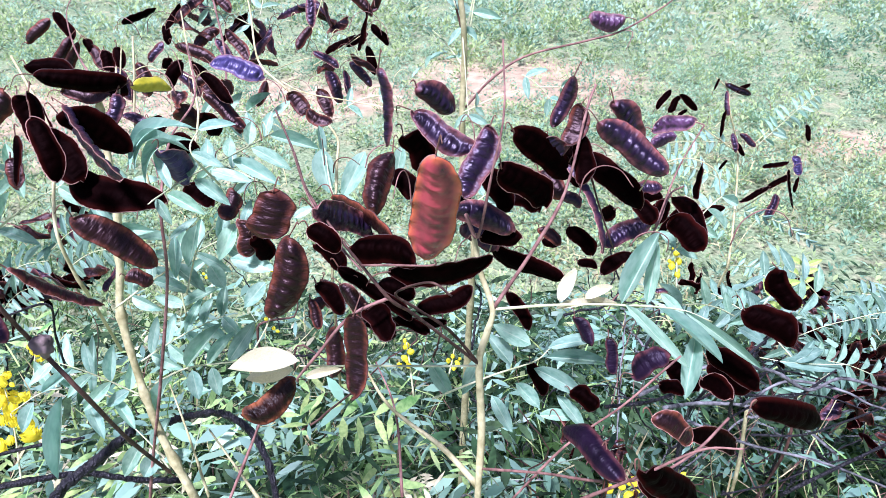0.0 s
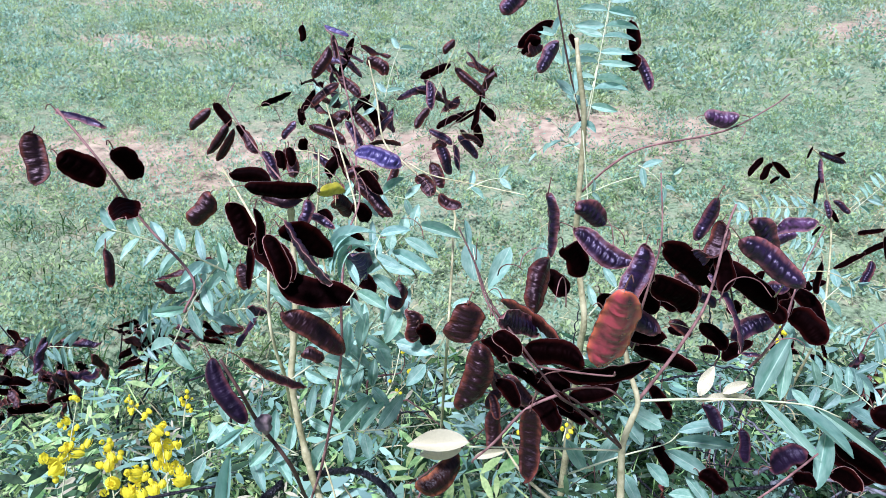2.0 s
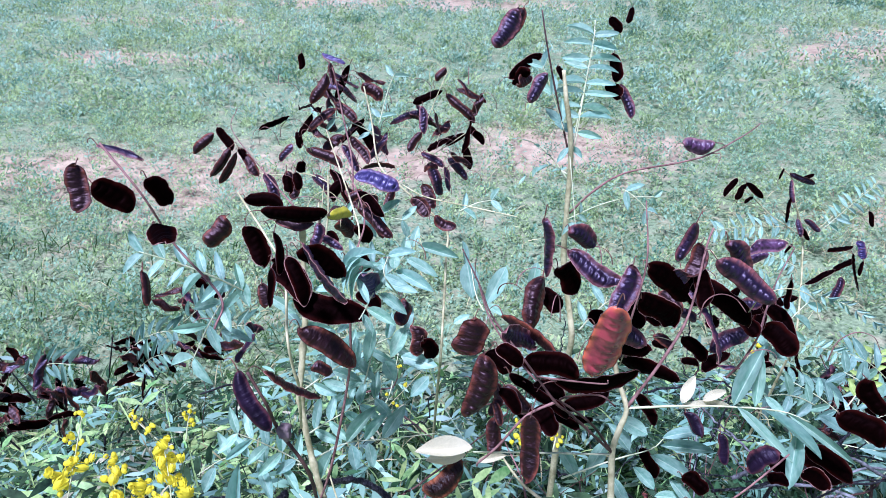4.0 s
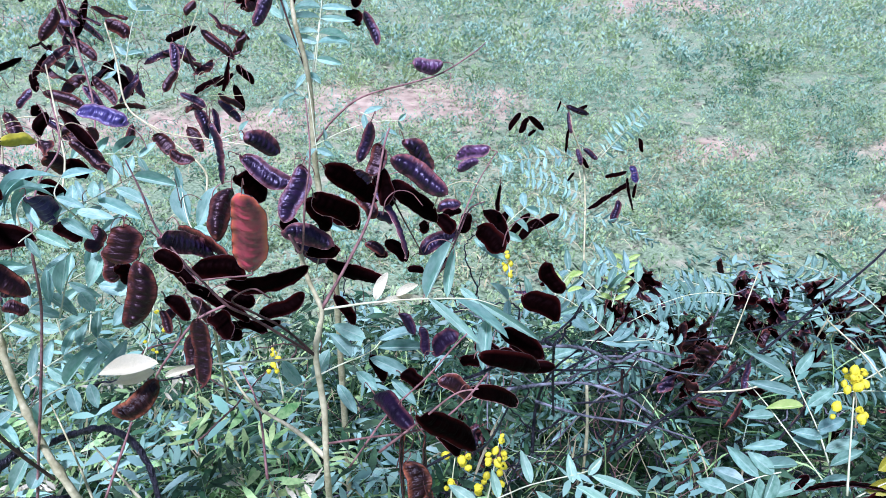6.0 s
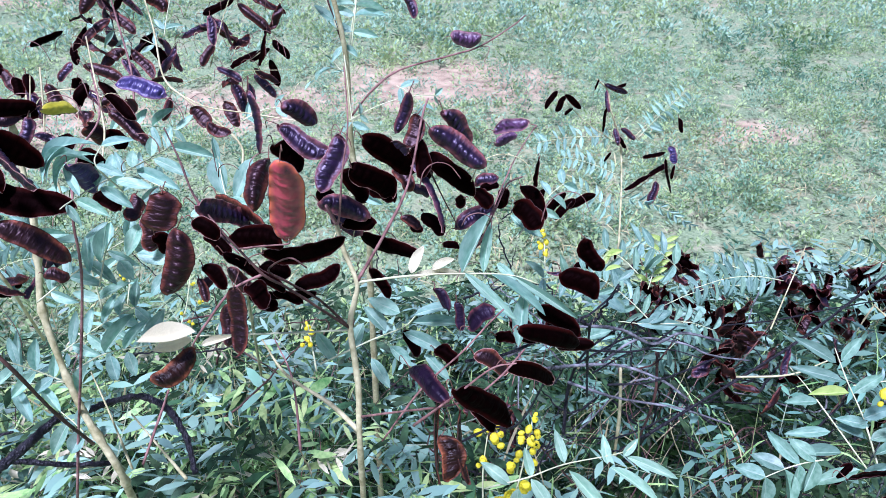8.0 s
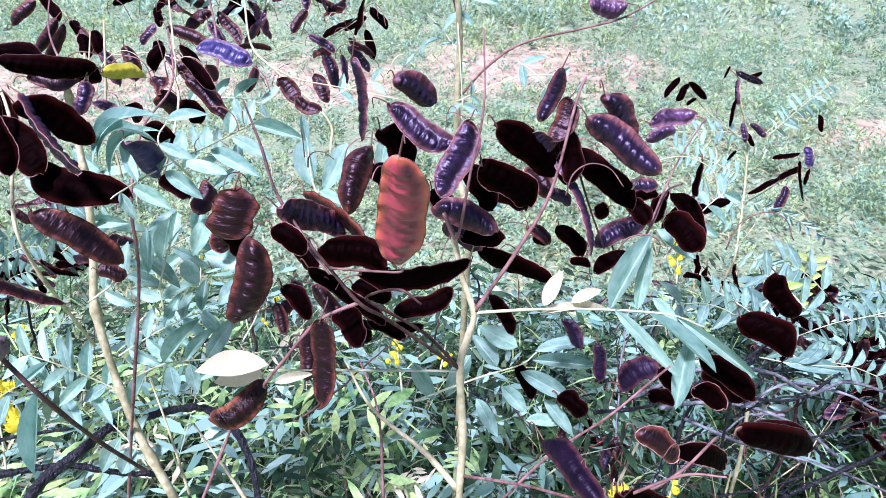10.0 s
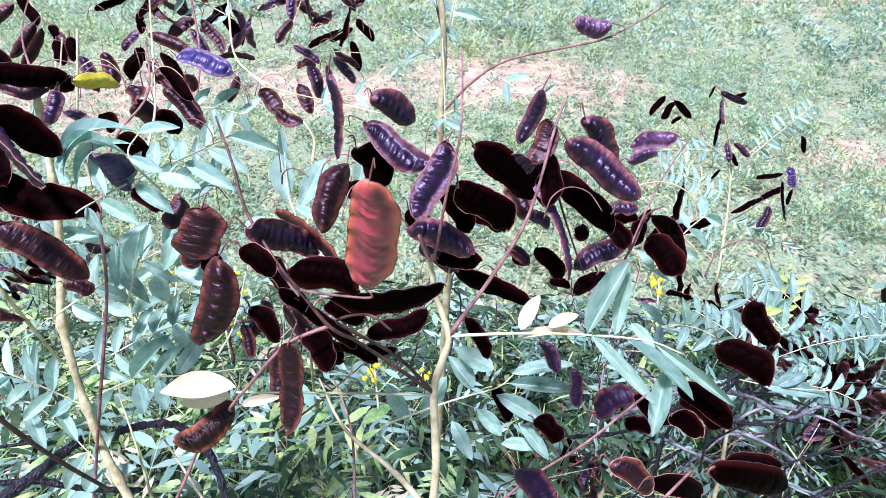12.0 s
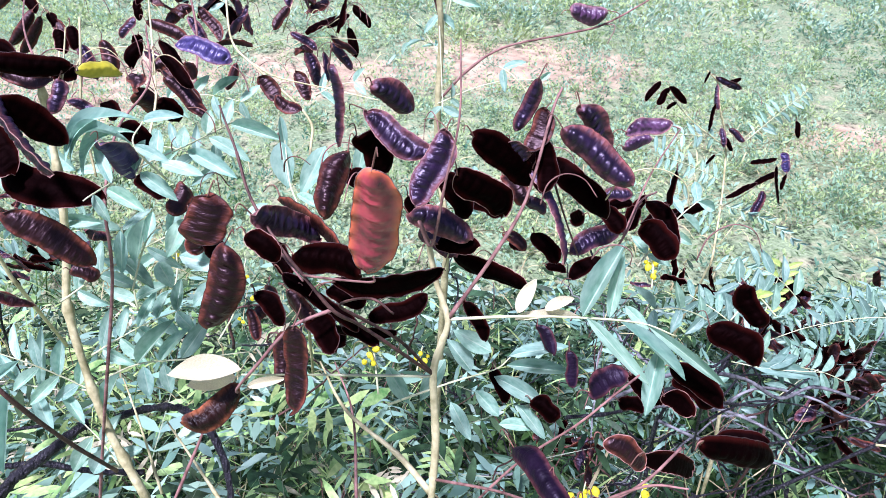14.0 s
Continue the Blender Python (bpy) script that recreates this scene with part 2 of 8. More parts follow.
def pod_mesh(length, width, bend, thick, mat, rnd, relief, margin=0.8, nu=56, nv=17, crumple=0.0):
    """A flat seed pod along x: a blunt oblong, bowed to one side, with a row of seed swellings on a raised band, a ribbed margin and a wavy edge; and its outline, for the seam."""
    seeds = max(6, round(length / 0.0056))
    ph, warp, twist, cup = rnd.uniform(0, 1), rnd.uniform(-0.10, 0.10) * length, rnd.uniform(-0.8, 0.8), rnd.uniform(-0.18, 0.14)
    lean, blunt, mid_line = rnd.uniform(-0.5, 0.9), rnd.uniform(2.3, 3.6), rnd.uniform(-0.22, 0.10)
    waist, waist_at, sway = rnd.uniform(0.0, 0.14), rnd.uniform(0.3, 0.7), rnd.uniform(-0.10, 0.10)
    taper = rnd.uniform(-0.16, 0.12)
    if mat is POD["red"]:
        blunt, warp, twist, cup, waist, sway, taper, mid_line = 3.4, 0.03 * length, 0.0, -0.06, 0.03, 0.02, 0.02, 0.0
    U, V = np.meshgrid(np.linspace(0, 1, nu), np.linspace(-1, 1, nv), indexing="ij")
    e = 0.5 - 0.5 * np.cos(np.pi * U)
    low = np.sin(e * 8.3 + ph * 40 + np.where(V > 0, 0.0, 2.1)) * 0.045 + np.sin(e * 15.7 + ph * 23 + np.where(V > 0, 1.3, 0.0)) * 0.028
    scallop = 0.018 * np.sin(e * seeds * math.tau + 6 * ph)
    half = width / 2 * np.clip(1 - np.abs(2 * e - 1) ** blunt, 0, 1) ** 0.56 * (1 + low + scallop + taper * (e - 0.5) - waist * np.exp(-((e - waist_at) / 0.14) ** 2))
    bow = bend * width * (4 * e * (1 - e) - 0.6) + sway * width * np.sin(math.tau * e)
    X = length * e + lean * 0.08 * width * V * np.abs(V)
    Y = bow + half * V
    ends = np.clip(np.minimum(e, 1 - e) * 10, 0, 1) ** 0.7
    slant = e + lean * 0.45 * V / seeds + 0.10 / seeds * np.sin(V * 5 + ph * 9)
    swell = np.zeros_like(e)
    for k in range(seeds):
        at_k = (k + 0.5 + rnd.uniform(-0.16, 0.16)) / seeds
        swell += rnd.uniform(0.55, 1.0) * np.exp(-(np.abs(slant - at_k) * seeds / rnd.uniform(0.40, 0.46)) ** 4)
    band = np.exp(-(np.abs(V - mid_line - 0.06 * np.sin(e * 7 + ph * 9)) / 0.50) ** 3)
    ribs = np.sin(slant * seeds * math.tau * 2.5 + 3 * ph) * np.clip(np.abs(V) * 1.6 - 0.5, 0, 1) * 0.10
    flank = np.sqrt(np.clip(1 - V ** 4, 0, 1))
    body = thick * (0.14 * flank + band * ends * (0.42 - 0.22 * relief + 1.5 * relief * swell) + ribs * relief * flank) * ends + 0.0003
    wavy = 0.035 * width * np.abs(V) ** 3 * np.sin(e * seeds * math.pi * 0.9 + np.where(V > 0, 0, 1.7) + 9 * ph)
    mid = warp * (2 * e - 1) ** 2 + twist * 0.35 * width * V * (e - 0.5) + cup * width * V * V + wavy
    if crumple:
        mid = mid + crumple * width * (np.sin(e * 9 + 5 * ph + 2 * V) * 0.5 + np.sin(e * 17 + V * 4 + ph * 11) * 0.35)
        Y = Y + crumple * width * 0.25 * np.sin(e * 12 + 7 * ph)
    top = np.stack([X, Y, mid + body * 0.5], -1).reshape(-1, 3)
    under = np.stack([X, Y, mid - body * 0.5], -1).reshape(-1, 3)
    m = nu * nv
    f = []
    for i in range(nu - 1):
        for j in range(nv - 1):
            a = i * nv + j
            f.append((a, a + nv, a + nv + 1, a + 1))
            f.append((m + a, m + a + 1, m + a + nv + 1, m + a + nv))
    ring = [i * nv for i in range(nu)] + [(nu - 1) * nv + j for j in range(1, nv)] + [i * nv + nv - 1 for i in range(nu - 2, -1, -1)] + [j for j in range(nv - 2, 0, -1)]
    f += [(ring[k], m + ring[k], m + ring[(k + 1) % len(ring)], ring[(k + 1) % len(ring)]) for k in range(len(ring))]
    line = [Vector((X.flat[r], Y.flat[r], mid.flat[r])) for r in ring]
    me = mesh_of("pod", np.concatenate([top, under]), f, mat)
    out = np.maximum(np.abs(V - mid_line * 0.5), 1 - np.minimum(e, 1 - e) * 2.2 * length / width)
    rim = np.clip((out - margin) / (1.02 - margin), 0, 1) ** 1.3 * rnd.uniform(0.6, 1.0)
    me.attributes.new("edge", "FLOAT", "POINT").data.foreach_set("value", np.concatenate([rim.ravel(), rim.ravel()]).astype(np.float32))
    return me, line


TOWARD = Vector((0, -0.72, 0.69))


def aim(a, b, roll):
    """The axes at a with x to b and z turned by roll degrees round x from the side that faces south and up."""
    x = (b - a).normalized()
    z = (TOWARD - x * TOWARD.dot(x)).normalized()
    z = Matrix.Rotation(radians(roll), 3, x) @ z
    y = z.cross(x)
    m = Matrix((x, y, z)).transposed().to_4x4()
    m.translation = a
    return m


def pod(shrub, a, b, width, roll, tone="dark", bend=0.3, coarse=False):
    """A seed pod of the shrub from its stalk end a to its tip b, with its seam and stalk."""
    COUNT[0] += 1
    rnd = random.Random(COUNT[0] * 7)
    a, b = Vector(a), Vector(b)
    length = (b - a).length
    width *= 0.98 if tone == "red" else 0.90
    nu, nv = (18, 7) if coarse else (56, 17)
    relief = rnd.uniform(0.8, 1.2) if tone in ("purple", "red", "lilac", "blue") else rnd.uniform(0.3, 0.65) if tone in ("brown", "dry") else rnd.uniform(0.2, 0.5)
    relief *= min(1.0, width / 0.017) ** 1.5 * (1.0 if tone == "lilac" else min(1.0, length / 0.045)) * (0.5 if coarse else 1.0) * (0.6 if tone == "red" else 1.0)
    margin = {"red": 0.60, "brown": 0.52, "dry": 0.50, "purple": 0.42, "lilac": 0.5}.get(tone, 0.62)
    me, line = pod_mesh(length, width, bend, min(0.0062, width * 0.30), POD[tone], rnd, relief, margin, nu, nv, rnd.uniform(0.15, 0.55) if coarse else 0.0)
    ob = part("pod", me, shrub, aim(a, b, roll))
    line = line[::2]
    r = max(0.00028, width * 0.011)
    v, f = tube(line + [line[0]], r, r, 4 if coarse else 5, 0.25, COUNT[0])
    part("seam", mesh_of("seam", v, f, SEAM if tone in ("red", "lilac", "blue") or tone == "purple" and rnd.random() < 0.6 or tone in ("dark", "brown") and width > 0.011 and rnd.random() < 0.3 else SEAM_DARK), ob)
    up = ob.matrix_basis.to_3x3().inverted() @ Vector((rnd.uniform(-0.5, 0.5), 0.3, 0.9))
    c = min(length * rnd.uniform(0.16, 0.34), 0.014)
    hook = [Vector((0.001, line[0].y, line[0].z)), Vector((-c * 0.45, 0, 0)) + up * c * 0.22, Vector((-c * 0.8, 0, 0)) + up * c * 0.05, Vector((-c, 0, 0)) - up * c * rnd.uniform(0.2, 0.5)]
    v, f = tube(glide(hook, 4), 0.0005, 0.0003, 5, 0.2, COUNT[0])
    part("stalk", mesh_of("stalk", v, f, HOOK), ob)
    return ob


def blade(width, fold, droop, curl, mat, n=10, sweep=0.0):
    """A leaflet of length 1 along x: lance-shaped, folded on its pale midrib and drooping."""
    verts, faces, rib = [], [], []
    cols = (-1, -0.5, -0.09, 0, 0.09, 0.5, 1)
    for i in range(n):
        t = i / (n - 1)
        h = width / 2 * (math.sin(math.pi * t ** 0.85) ** 0.75 if 0 < t < 1 else 0.02)
        z = -droop * t * t
        for s in cols:
            verts.append((t, s * h + sweep * t * (1 - t), z + fold * abs(s) ** 1.3 * h + curl * math.sin(t * 7 + 2 * s) * 0.02))
            rib.append(0.75 * (1 - 0.6 * t) if s == 0 else 0.0)
        if i:
            o = (i - 1) * 7
            faces += [(o + k, o + 7 + k, o + 8 + k, o + 1 + k) for k in range(6)]
    me = mesh_of("leaflet", verts, faces, mat)
    me.attributes.new("edge", "FLOAT", "POINT").data.foreach_set("value", rib)
    return me


BLADES = [blade(1.0, f, d, c, LEAF) for f, d, c in ((0.35, 0.06, 0.3), (0.15, 0.14, 0.6), (0.5, 0.02, 0.2), (0.25, 0.24, 0.5), (0.1, -0.05, 0.8))]
BLADES_DULL = [blade(1.0, f, d, c, LEAF_UNDER) for f, d, c in ((0.35, 0.06, 0.3), (0.15, 0.14, 0.6), (0.5, 0.02, 0.2), (0.25, 0.24, 0.5))]
BLADES_FRESH = [blade(1.0, f, d, c, LEAF_LIME) for f, d, c in ((0.35, 0.06, 0.5), (0.2, 0.12, 0.8))]
BLADES_MINT = [blade(1.0, f, d, c, LEAF_MINT) for f, d, c in ((0.35, 0.06, 0.3), (0.15, 0.12, 0.5), (0.25, 0.2, 0.4))]
BLADES_SWEEP = [blade(1.0, f, d, c, LEAF, 16, w) for f, d, c, w in ((0.35, 0.06, 0.3, -9.0), (0.2, 0.12, 0.4, -7.0))]
BLADES_WILT = [blade(1.0, f, d, c, LEAF_WILT) for f, d, c in ((0.5, 0.10, 1.6), (0.3, 0.2, 2.2))]
BLADES_PALE = [blade(1.0, f, d, c, LEAF_PALE, 16) for f, d, c in ((0.35, 0.10, 1.3), (0.25, 0.16, 1.8))]


def leaflet(leaf, a, b, width, roll=0.0, pale=False, lime=False, wilt=False, sweep=False, mint=False):
    """A leaflet from a to b, both in the world, under its leaf."""
    COUNT[0] += 1
    a, b = Vector(a), Vector(b)
    kinds = BLADES_MINT if mint else BLADES_SWEEP if sweep else BLADES_WILT if wilt else BLADES_FRESH if lime else BLADES_PALE if pale else BLADES_DULL if leaf.parent.get("category") == "drying shrub" else BLADES
    ob = new("leaflet", kinds[COUNT[0] % len(kinds)])
    ob.parent = leaf
    ob.matrix_basis = aim(a, b, roll) @ Matrix.Diagonal(((b - a).length, width, (b - a).length, 1))
    return ob


def leaf_stalk(shrub, pts, r=0.0011, label="", mat=None):
    """The stalk of a leaf, which carries its leaflets."""
    ob = rod(shrub, "leaf", pts, r, r * 0.55, mat or RACHIS, label)
    return ob


def leaf(shrub, base, tip, pairs=6, size=0.035, sag=0.15, turn=0.0, spread=58, wide=0.30, label=""):
    """A pinnate leaf from base to tip with paired leaflets and a sagging stalk; turn rolls its blade about the stalk."""
    COUNT[0] += 1
    rnd = random.Random(COUNT[0] * 13)
    a, b = Vector(base), Vector(tip)
    d = b - a
    line = [a + d * t + Vector((0, 0, sag * d.length * (math.sin(math.pi * t * 0.9) if sag > 0 else t * t))) for t in (0, 0.33, 0.66, 1)]
    ob = leaf_stalk(shrub, line, 0.0009, label)
    smooth = glide(line, 8)
    for k in range(pairs):
        t = 0.16 + 0.82 * k / max(pairs - 1, 1)
        i = min(int(t * (len(smooth) - 1)), len(smooth) - 2)
        p, along = smooth[i], (smooth[i + 1] - smooth[i]).normalized()
        n = (TOWARD - along * TOWARD.dot(along)).normalized()
        n = Matrix.Rotation(radians(turn), 3, along) @ n
        side = n.cross(along)
        for s in (-1, 1):
            g = radians(spread + rnd.uniform(-12, 12))
            w = along * math.cos(g) + side * (s * math.sin(g)) + n * rnd.uniform(-0.25, 0.2) + Vector((0, 0, -0.12))
            q = p + w.normalized() * size * rnd.uniform(0.8, 1.1) * (1 - 0.25 * abs(t - 0.5))
            leaflet(ob, p, q, size * wide * rnd.uniform(0.85, 1.15), turn + rnd.uniform(-25, 25))
    return ob


def husk(thing, at, size):
    """A crumpled grey dry bud."""
    bm = bmesh.new()
    bmesh.ops.create_icosphere(bm, subdivisions=3, radius=size / 2)
    for v in bm.verts:
        v.co *= 1 + 0.5 * noise.noise(v.co * 260) + 0.35 * noise.noise(v.co * 800)
        v.co.z *= 1.25
    me = bpy.data.meshes.new("dry_bud")
    bm.to_mesh(me)
    bm.free()
    me.polygons.foreach_set("use_smooth", [True] * len(me.polygons))
    me.materials.append(DRY)
    return part("dry_bud", me, thing, Matrix.Translation(at), "crumpled grey dry bud")


def shrub(name, base, label, category="shrub", group="senna shrubs"):
    ob = new(name)
    ob.location = base
    return tagged(ob, label, category, group)


def flower_spike(thing, pts):
    return rod(thing, "flower_spike", pts, 0.0012, 0.0006, RACHIS, "upright spike of yellow flowers and buds")


def petal_cup(petals, flare, crinkle):
    """A flower of overlapping petals, a unit across: closed to a round bud, or half open and crinkled."""
    verts, faces = [], []
    for k in range(petals):
        a0 = math.tau * k / petals
        o = len(verts)
        for i in range(6):
            t = i / 5
            r = 0.05 + 0.48 * math.sin(math.pi * (0.10 + (0.82 - flare) * t)) * (1.08 if k % 2 else 0.90)
            for s in (-1, -0.5, 0, 0.5, 1):
                a = a0 + s * 0.68 * math.sin(math.pi * (0.14 + 0.74 * t))
                rr = r + crinkle * (math.sin(5 * s + 9 * t + 2 * k) * t + 0.6 * abs(s) * (1 if k % 2 else -1))
                verts.append((rr * math.cos(a), rr * math.sin(a), -0.55 + 1.1 * t + 1.5 * crinkle * math.cos(3 * s + k) * t))
            if i:
                q = o + (i - 1) * 5
                faces += [(q + j, q + j + 1, q + j + 6, q + j + 5) for j in range(4)]
    return mesh_of("bud", verts, faces, PETAL)


BUD, BLOOM = petal_cup(6, 0.0, 0.015), petal_cup(5, 0.20, 0.07)


def bud(spike, at, size):
    """A closed bud, or an open flower where a large one stands on the left shrub."""
    COUNT[0] += 1
    rnd = random.Random(COUNT[0])
    is_open = size > 0.012 and at[0] < -0.4 and rnd.random() < 0.6
    ob = new("flower" if is_open else "bud", BLOOM if is_open else BUD)
    ob.parent = spike
    size *= 0.72 if is_open else 0.62
    ob.matrix_basis = pose(*at, rnd.uniform(-60, 60), rnd.uniform(-50, 50), rnd.uniform(0, 360)) @ Matrix.Diagonal((size, size, size * 1.25, 1))
    return ob


# ---- ground ----
# bare patches of soil: centre x, y and half sizes
BARE = ((-3.2, 4.3, 0.9, 0.30), (-2.1, 4.3, 0.5, 0.45), (-0.7, 4.5, 0.6, 0.25), (0.36, 4.82, 0.52, 0.44), (0.92, 5.1, 0.46, 0.30), (4.2, 8.4, 0.6, 0.5), (2.6, 3.85, 0.28, 0.13),
        (4.1, 3.7, 0.34, 0.15), (-1.6, 12.5, 2.2, 0.5), (-4.4, 8.0, 0.8, 0.25), (3.6, 2.4, 0.3, 0.08), (6.0, 9.8, 1.2, 0.4), (-5.0, 10.6, 1.0, 0.3), (3.4, 3.0, 0.3, 0.12))


def bareness(x, y):
    """How bare the soil lies, 0 to 1, at arrays x, y."""
    b = np.zeros_like(x)
    for cx, cy, sx, sy in BARE:
        wob = 1 + 0.3 * np.sin(3.1 * x + 1.7 * y) + 0.3 * np.sin(7.3 * x - 5.1 * y + 1) + 0.25 * np.sin(15 * x + 9 * y)
        b = np.maximum(b, np.exp(-(((x - cx) / sx) ** 2 + ((y - cy) / sy) ** 2) * wob))
    return b


soil = bpy.data.materials.new("soil with low growth")
soil.use_nodes = True
sn, slink = soil.node_tree.nodes, soil.node_tree.links.new
sb = sn["Principled BSDF"]
spos = sn.new("ShaderNodeNewGeometry").outputs["Position"]
tex = []
for s in (0.55, 9.0, 60.0):
    q = sn.new("ShaderNodeTexNoise")
    q.inputs["Scale"].default_value, q.inputs["Detail"].default_value = s, 5
    slink(spos, q.inputs["Vector"])
    tex.append(q.outputs["Fac"])


def ramp_of(fac, p0, c0, p1, c1):
    r = sn.new("ShaderNodeValToRGB")
    r.color_ramp.elements[0].position, r.color_ramp.elements[1].position = p0, p1
    r.color_ramp.elements[0].color, r.color_ramp.elements[1].color = (*c0, 1), (*c1, 1)
    slink(fac, r.inputs[0])
    return r.outputs[0]


def blend(fac, a, b):
    x = sn.new("ShaderNodeMix")
    x.data_type = "RGBA"
    slink(fac, x.inputs[0])
    slink(a, x.inputs[6])
    slink(b, x.inputs[7])
    return x.outputs[2]


earth = ramp_of(tex[1], 0.3, (0.26, 0.185, 0.115), 0.7, (0.47, 0.375, 0.24))
moss = ramp_of(tex[2], 0.3, (0.09, 0.14, 0.06), 0.7, (0.25, 0.32, 0.17))
bare = sn.new("ShaderNodeAttribute")
bare.attribute_name = "bare"
cover = sn.new("ShaderNodeMath")
cover.operation = "MULTIPLY_ADD"
slink(tex[1], cover.inputs[0])
cover.inputs[1].default_value = 0.7
slink(bare.outputs["Fac"], cover.inputs[2])
mask = ramp_of(cover.outputs[0], 0.34, (0, 0, 0), 0.70, (1, 1, 1))
slink(blend(mask, moss, earth), sb.inputs["Base Color"])
sb.inputs["Roughness"].default_value = 0.9
sbump = sn.new("ShaderNodeBump")
sbump.inputs["Strength"].default_value, sbump.inputs["Distance"].default_value = 0.8, 0.02
slink(tex[2], sbump.inputs["Height"])
slink(sbump.outputs[0], sb.inputs["Normal"])


def graded(lo, hi, fine_lo, fine_hi, step):
    """Grid lines, close between fine_lo and fine_hi and wider outside."""
    out = list(np.arange(fine_lo, fine_hi + step / 2, step))
    d, x = step, fine_hi
    while x < hi:
        d *= 1.5
        x = min(hi, x + d)
        out.append(x)
    d, x = step, fine_lo
    while x > lo:
        d *= 1.5
        x = max(lo, x - d)
        out.insert(0, x)
    return np.array(out)


gx, gy = graded(-900, 900, -8, 11, 0.16), graded(-900, 900, -1, 15, 0.16)
X, Y = np.meshgrid(gx, gy, indexing="ij")
near = np.exp(-((X / 14) ** 2 + ((Y - 5) / 14) ** 2))
Z = near * (0.025 * np.sin(1.3 * X + 0.4 * Y) + 0.02 * np.sin(2.1 * Y - 0.7 * X) + 0.012 * np.sin(5 * X + 3.7 * Y))
nx, ny = X.shape
idx = np.arange(nx * ny).reshape(nx, ny)
quads = np.stack([idx[:-1, :-1], idx[1:, :-1], idx[1:, 1:], idx[:-1, 1:]], -1).reshape(-1, 4)
gme = mesh_of("ground", np.stack([X, Y, Z], -1).reshape(-1, 3), quads, soil)
at = gme.attributes.new("bare", "FLOAT", "POINT")
at.data.foreach_set("value", bareness(X, Y).reshape(-1).astype(np.float32))
ground = tagged(new("ground", gme), "reddish bare soil thinly grown over with low weeds", "ground", kind="structure")


def strew(name, pos, direction, length, width, bendz, mat, label, category, plain=False):
    """Many bent, pointed leaves as one sheet of stuff: base places, directions, lengths, widths."""
    n = len(pos)
    d = direction / np.linalg.norm(direction, axis=1, keepdims=True)
    side = np.cross(d, np.array([0.13, 0.2, 1.0])) + 1e-6
    side /= np.linalg.norm(side, axis=1, keepdims=True)
    ang = np.random.uniform(-1, 1, n)[:, None] * (0.5 if plain else 1.1)
    side = side * np.cos(ang) + np.cross(d, side) * np.sin(ang)
    L, Wd = length[:, None], width[:, None]
    sag = np.zeros((n, 3))
    sag[:, 2] = -bendz * length
    rows = []
    if plain:
        mid = pos + d * L * 0.5 + sag * 0.25
        verts = np.stack([pos, mid - side * Wd * 0.55, pos + d * L + sag, mid + side * Wd * 0.55], 1).reshape(-1, 3)
        faces = np.arange(n * 4).reshape(-1, 4)
    else:
        for t, w in ((0.0, 0.12), (0.35, 0.95), (0.7, 0.8), (1.0, 0.06)):
            c = pos + d * L * t + sag * t * t
            rows += [c - side * Wd * w / 2, c + side * Wd * w / 2]
        verts = np.stack(rows, 1).reshape(-1, 3)
        o = (np.arange(n) * 8)[:, None]
        faces = np.concatenate([o + np.array([[2 * q, 2 * q + 1, 2 * q + 3, 2 * q + 2]]) for q in range(3)], 1).reshape(-1, 4)
    me = bpy.data.meshes.new(name)
    me.vertices.add(len(verts))
    me.vertices.foreach_set("co", verts.astype(np.float32).reshape(-1))
    me.loops.add(faces.size)
    me.loops.foreach_set("vertex_index", faces.astype(np.int32).reshape(-1))
    me.polygons.add(len(faces))
    me.polygons.foreach_set("loop_start", np.arange(0, faces.size, 4, dtype=np.int32))
    me.polygons.foreach_set("use_smooth", np.ones(len(faces), bool))
    me.materials.append(mat)
    me.update(calc_edges=True)
    return tagged(new(name, me), label, category, kind="stuff")


def thickness(x, y):
    """How thickly the weeds stand, 0 to 1, in drifts of a hand to a stride across."""
    a = np.sin(1.9 * x + 2.3 * np.sin(1.1 * y) + 0.5) * np.sin(2.6 * y + 1.7 * np.sin(0.9 * x))
    b = np.sin(5.3 * x + 1.9 * np.sin(3.1 * y)) * np.sin(7.1 * y + 1.6 * np.sin(4.3 * x) + 1.0)
    d = np.sin(11.0 * x + 1.5 * np.sin(9.0 * y)) * np.sin(15.0 * y + 1.2 * np.sin(12.0 * x))
    return np.clip(0.5 + 0.42 * a + 0.34 * b + 0.22 * d, 0, 1)


def tufts(n, x0, x1, y0, y1, leaves, keep_bare, spread, tall):
    """Places and directions of leaves in n tufts over a stretch of ground, thin where the soil is bare."""
    x, y = np.random.uniform(x0, x1, n), np.random.uniform(y0, y1, n)
    clump = thickness(x, y)
    ok = np.random.uniform(0, 1, n) < (1 - np.clip(bareness(x, y) * 1.15, 0, keep_bare)) * (0.30 + 0.70 * clump)
    x, y = x[ok], y[ok]
    h = np.random.uniform(0.35, 1.2, len(x)) * tall * (0.55 + 0.75 * clump[ok])
    x, y, h = (np.repeat(q, leaves) for q in (x, y, h))
    m = len(x)
    a, r = np.random.uniform(0, math.tau, m), np.random.uniform(0, 1, m) ** 0.6 * spread * (0.45 + 0.55 * h / tall)
    t = np.random.uniform(0, 1, m) ** 0.7 * (1 - 0.6 * (r / spread) ** 2)
    pos = np.stack([x + np.cos(a) * r, y + np.sin(a) * r, h * t * 0.9], 1)
    a2 = a + np.random.uniform(-1, 1, m)
    up = np.random.uniform(0.5, 2.4, m)
    return pos, np.stack([np.cos(a2), np.sin(a2), up], 1), h


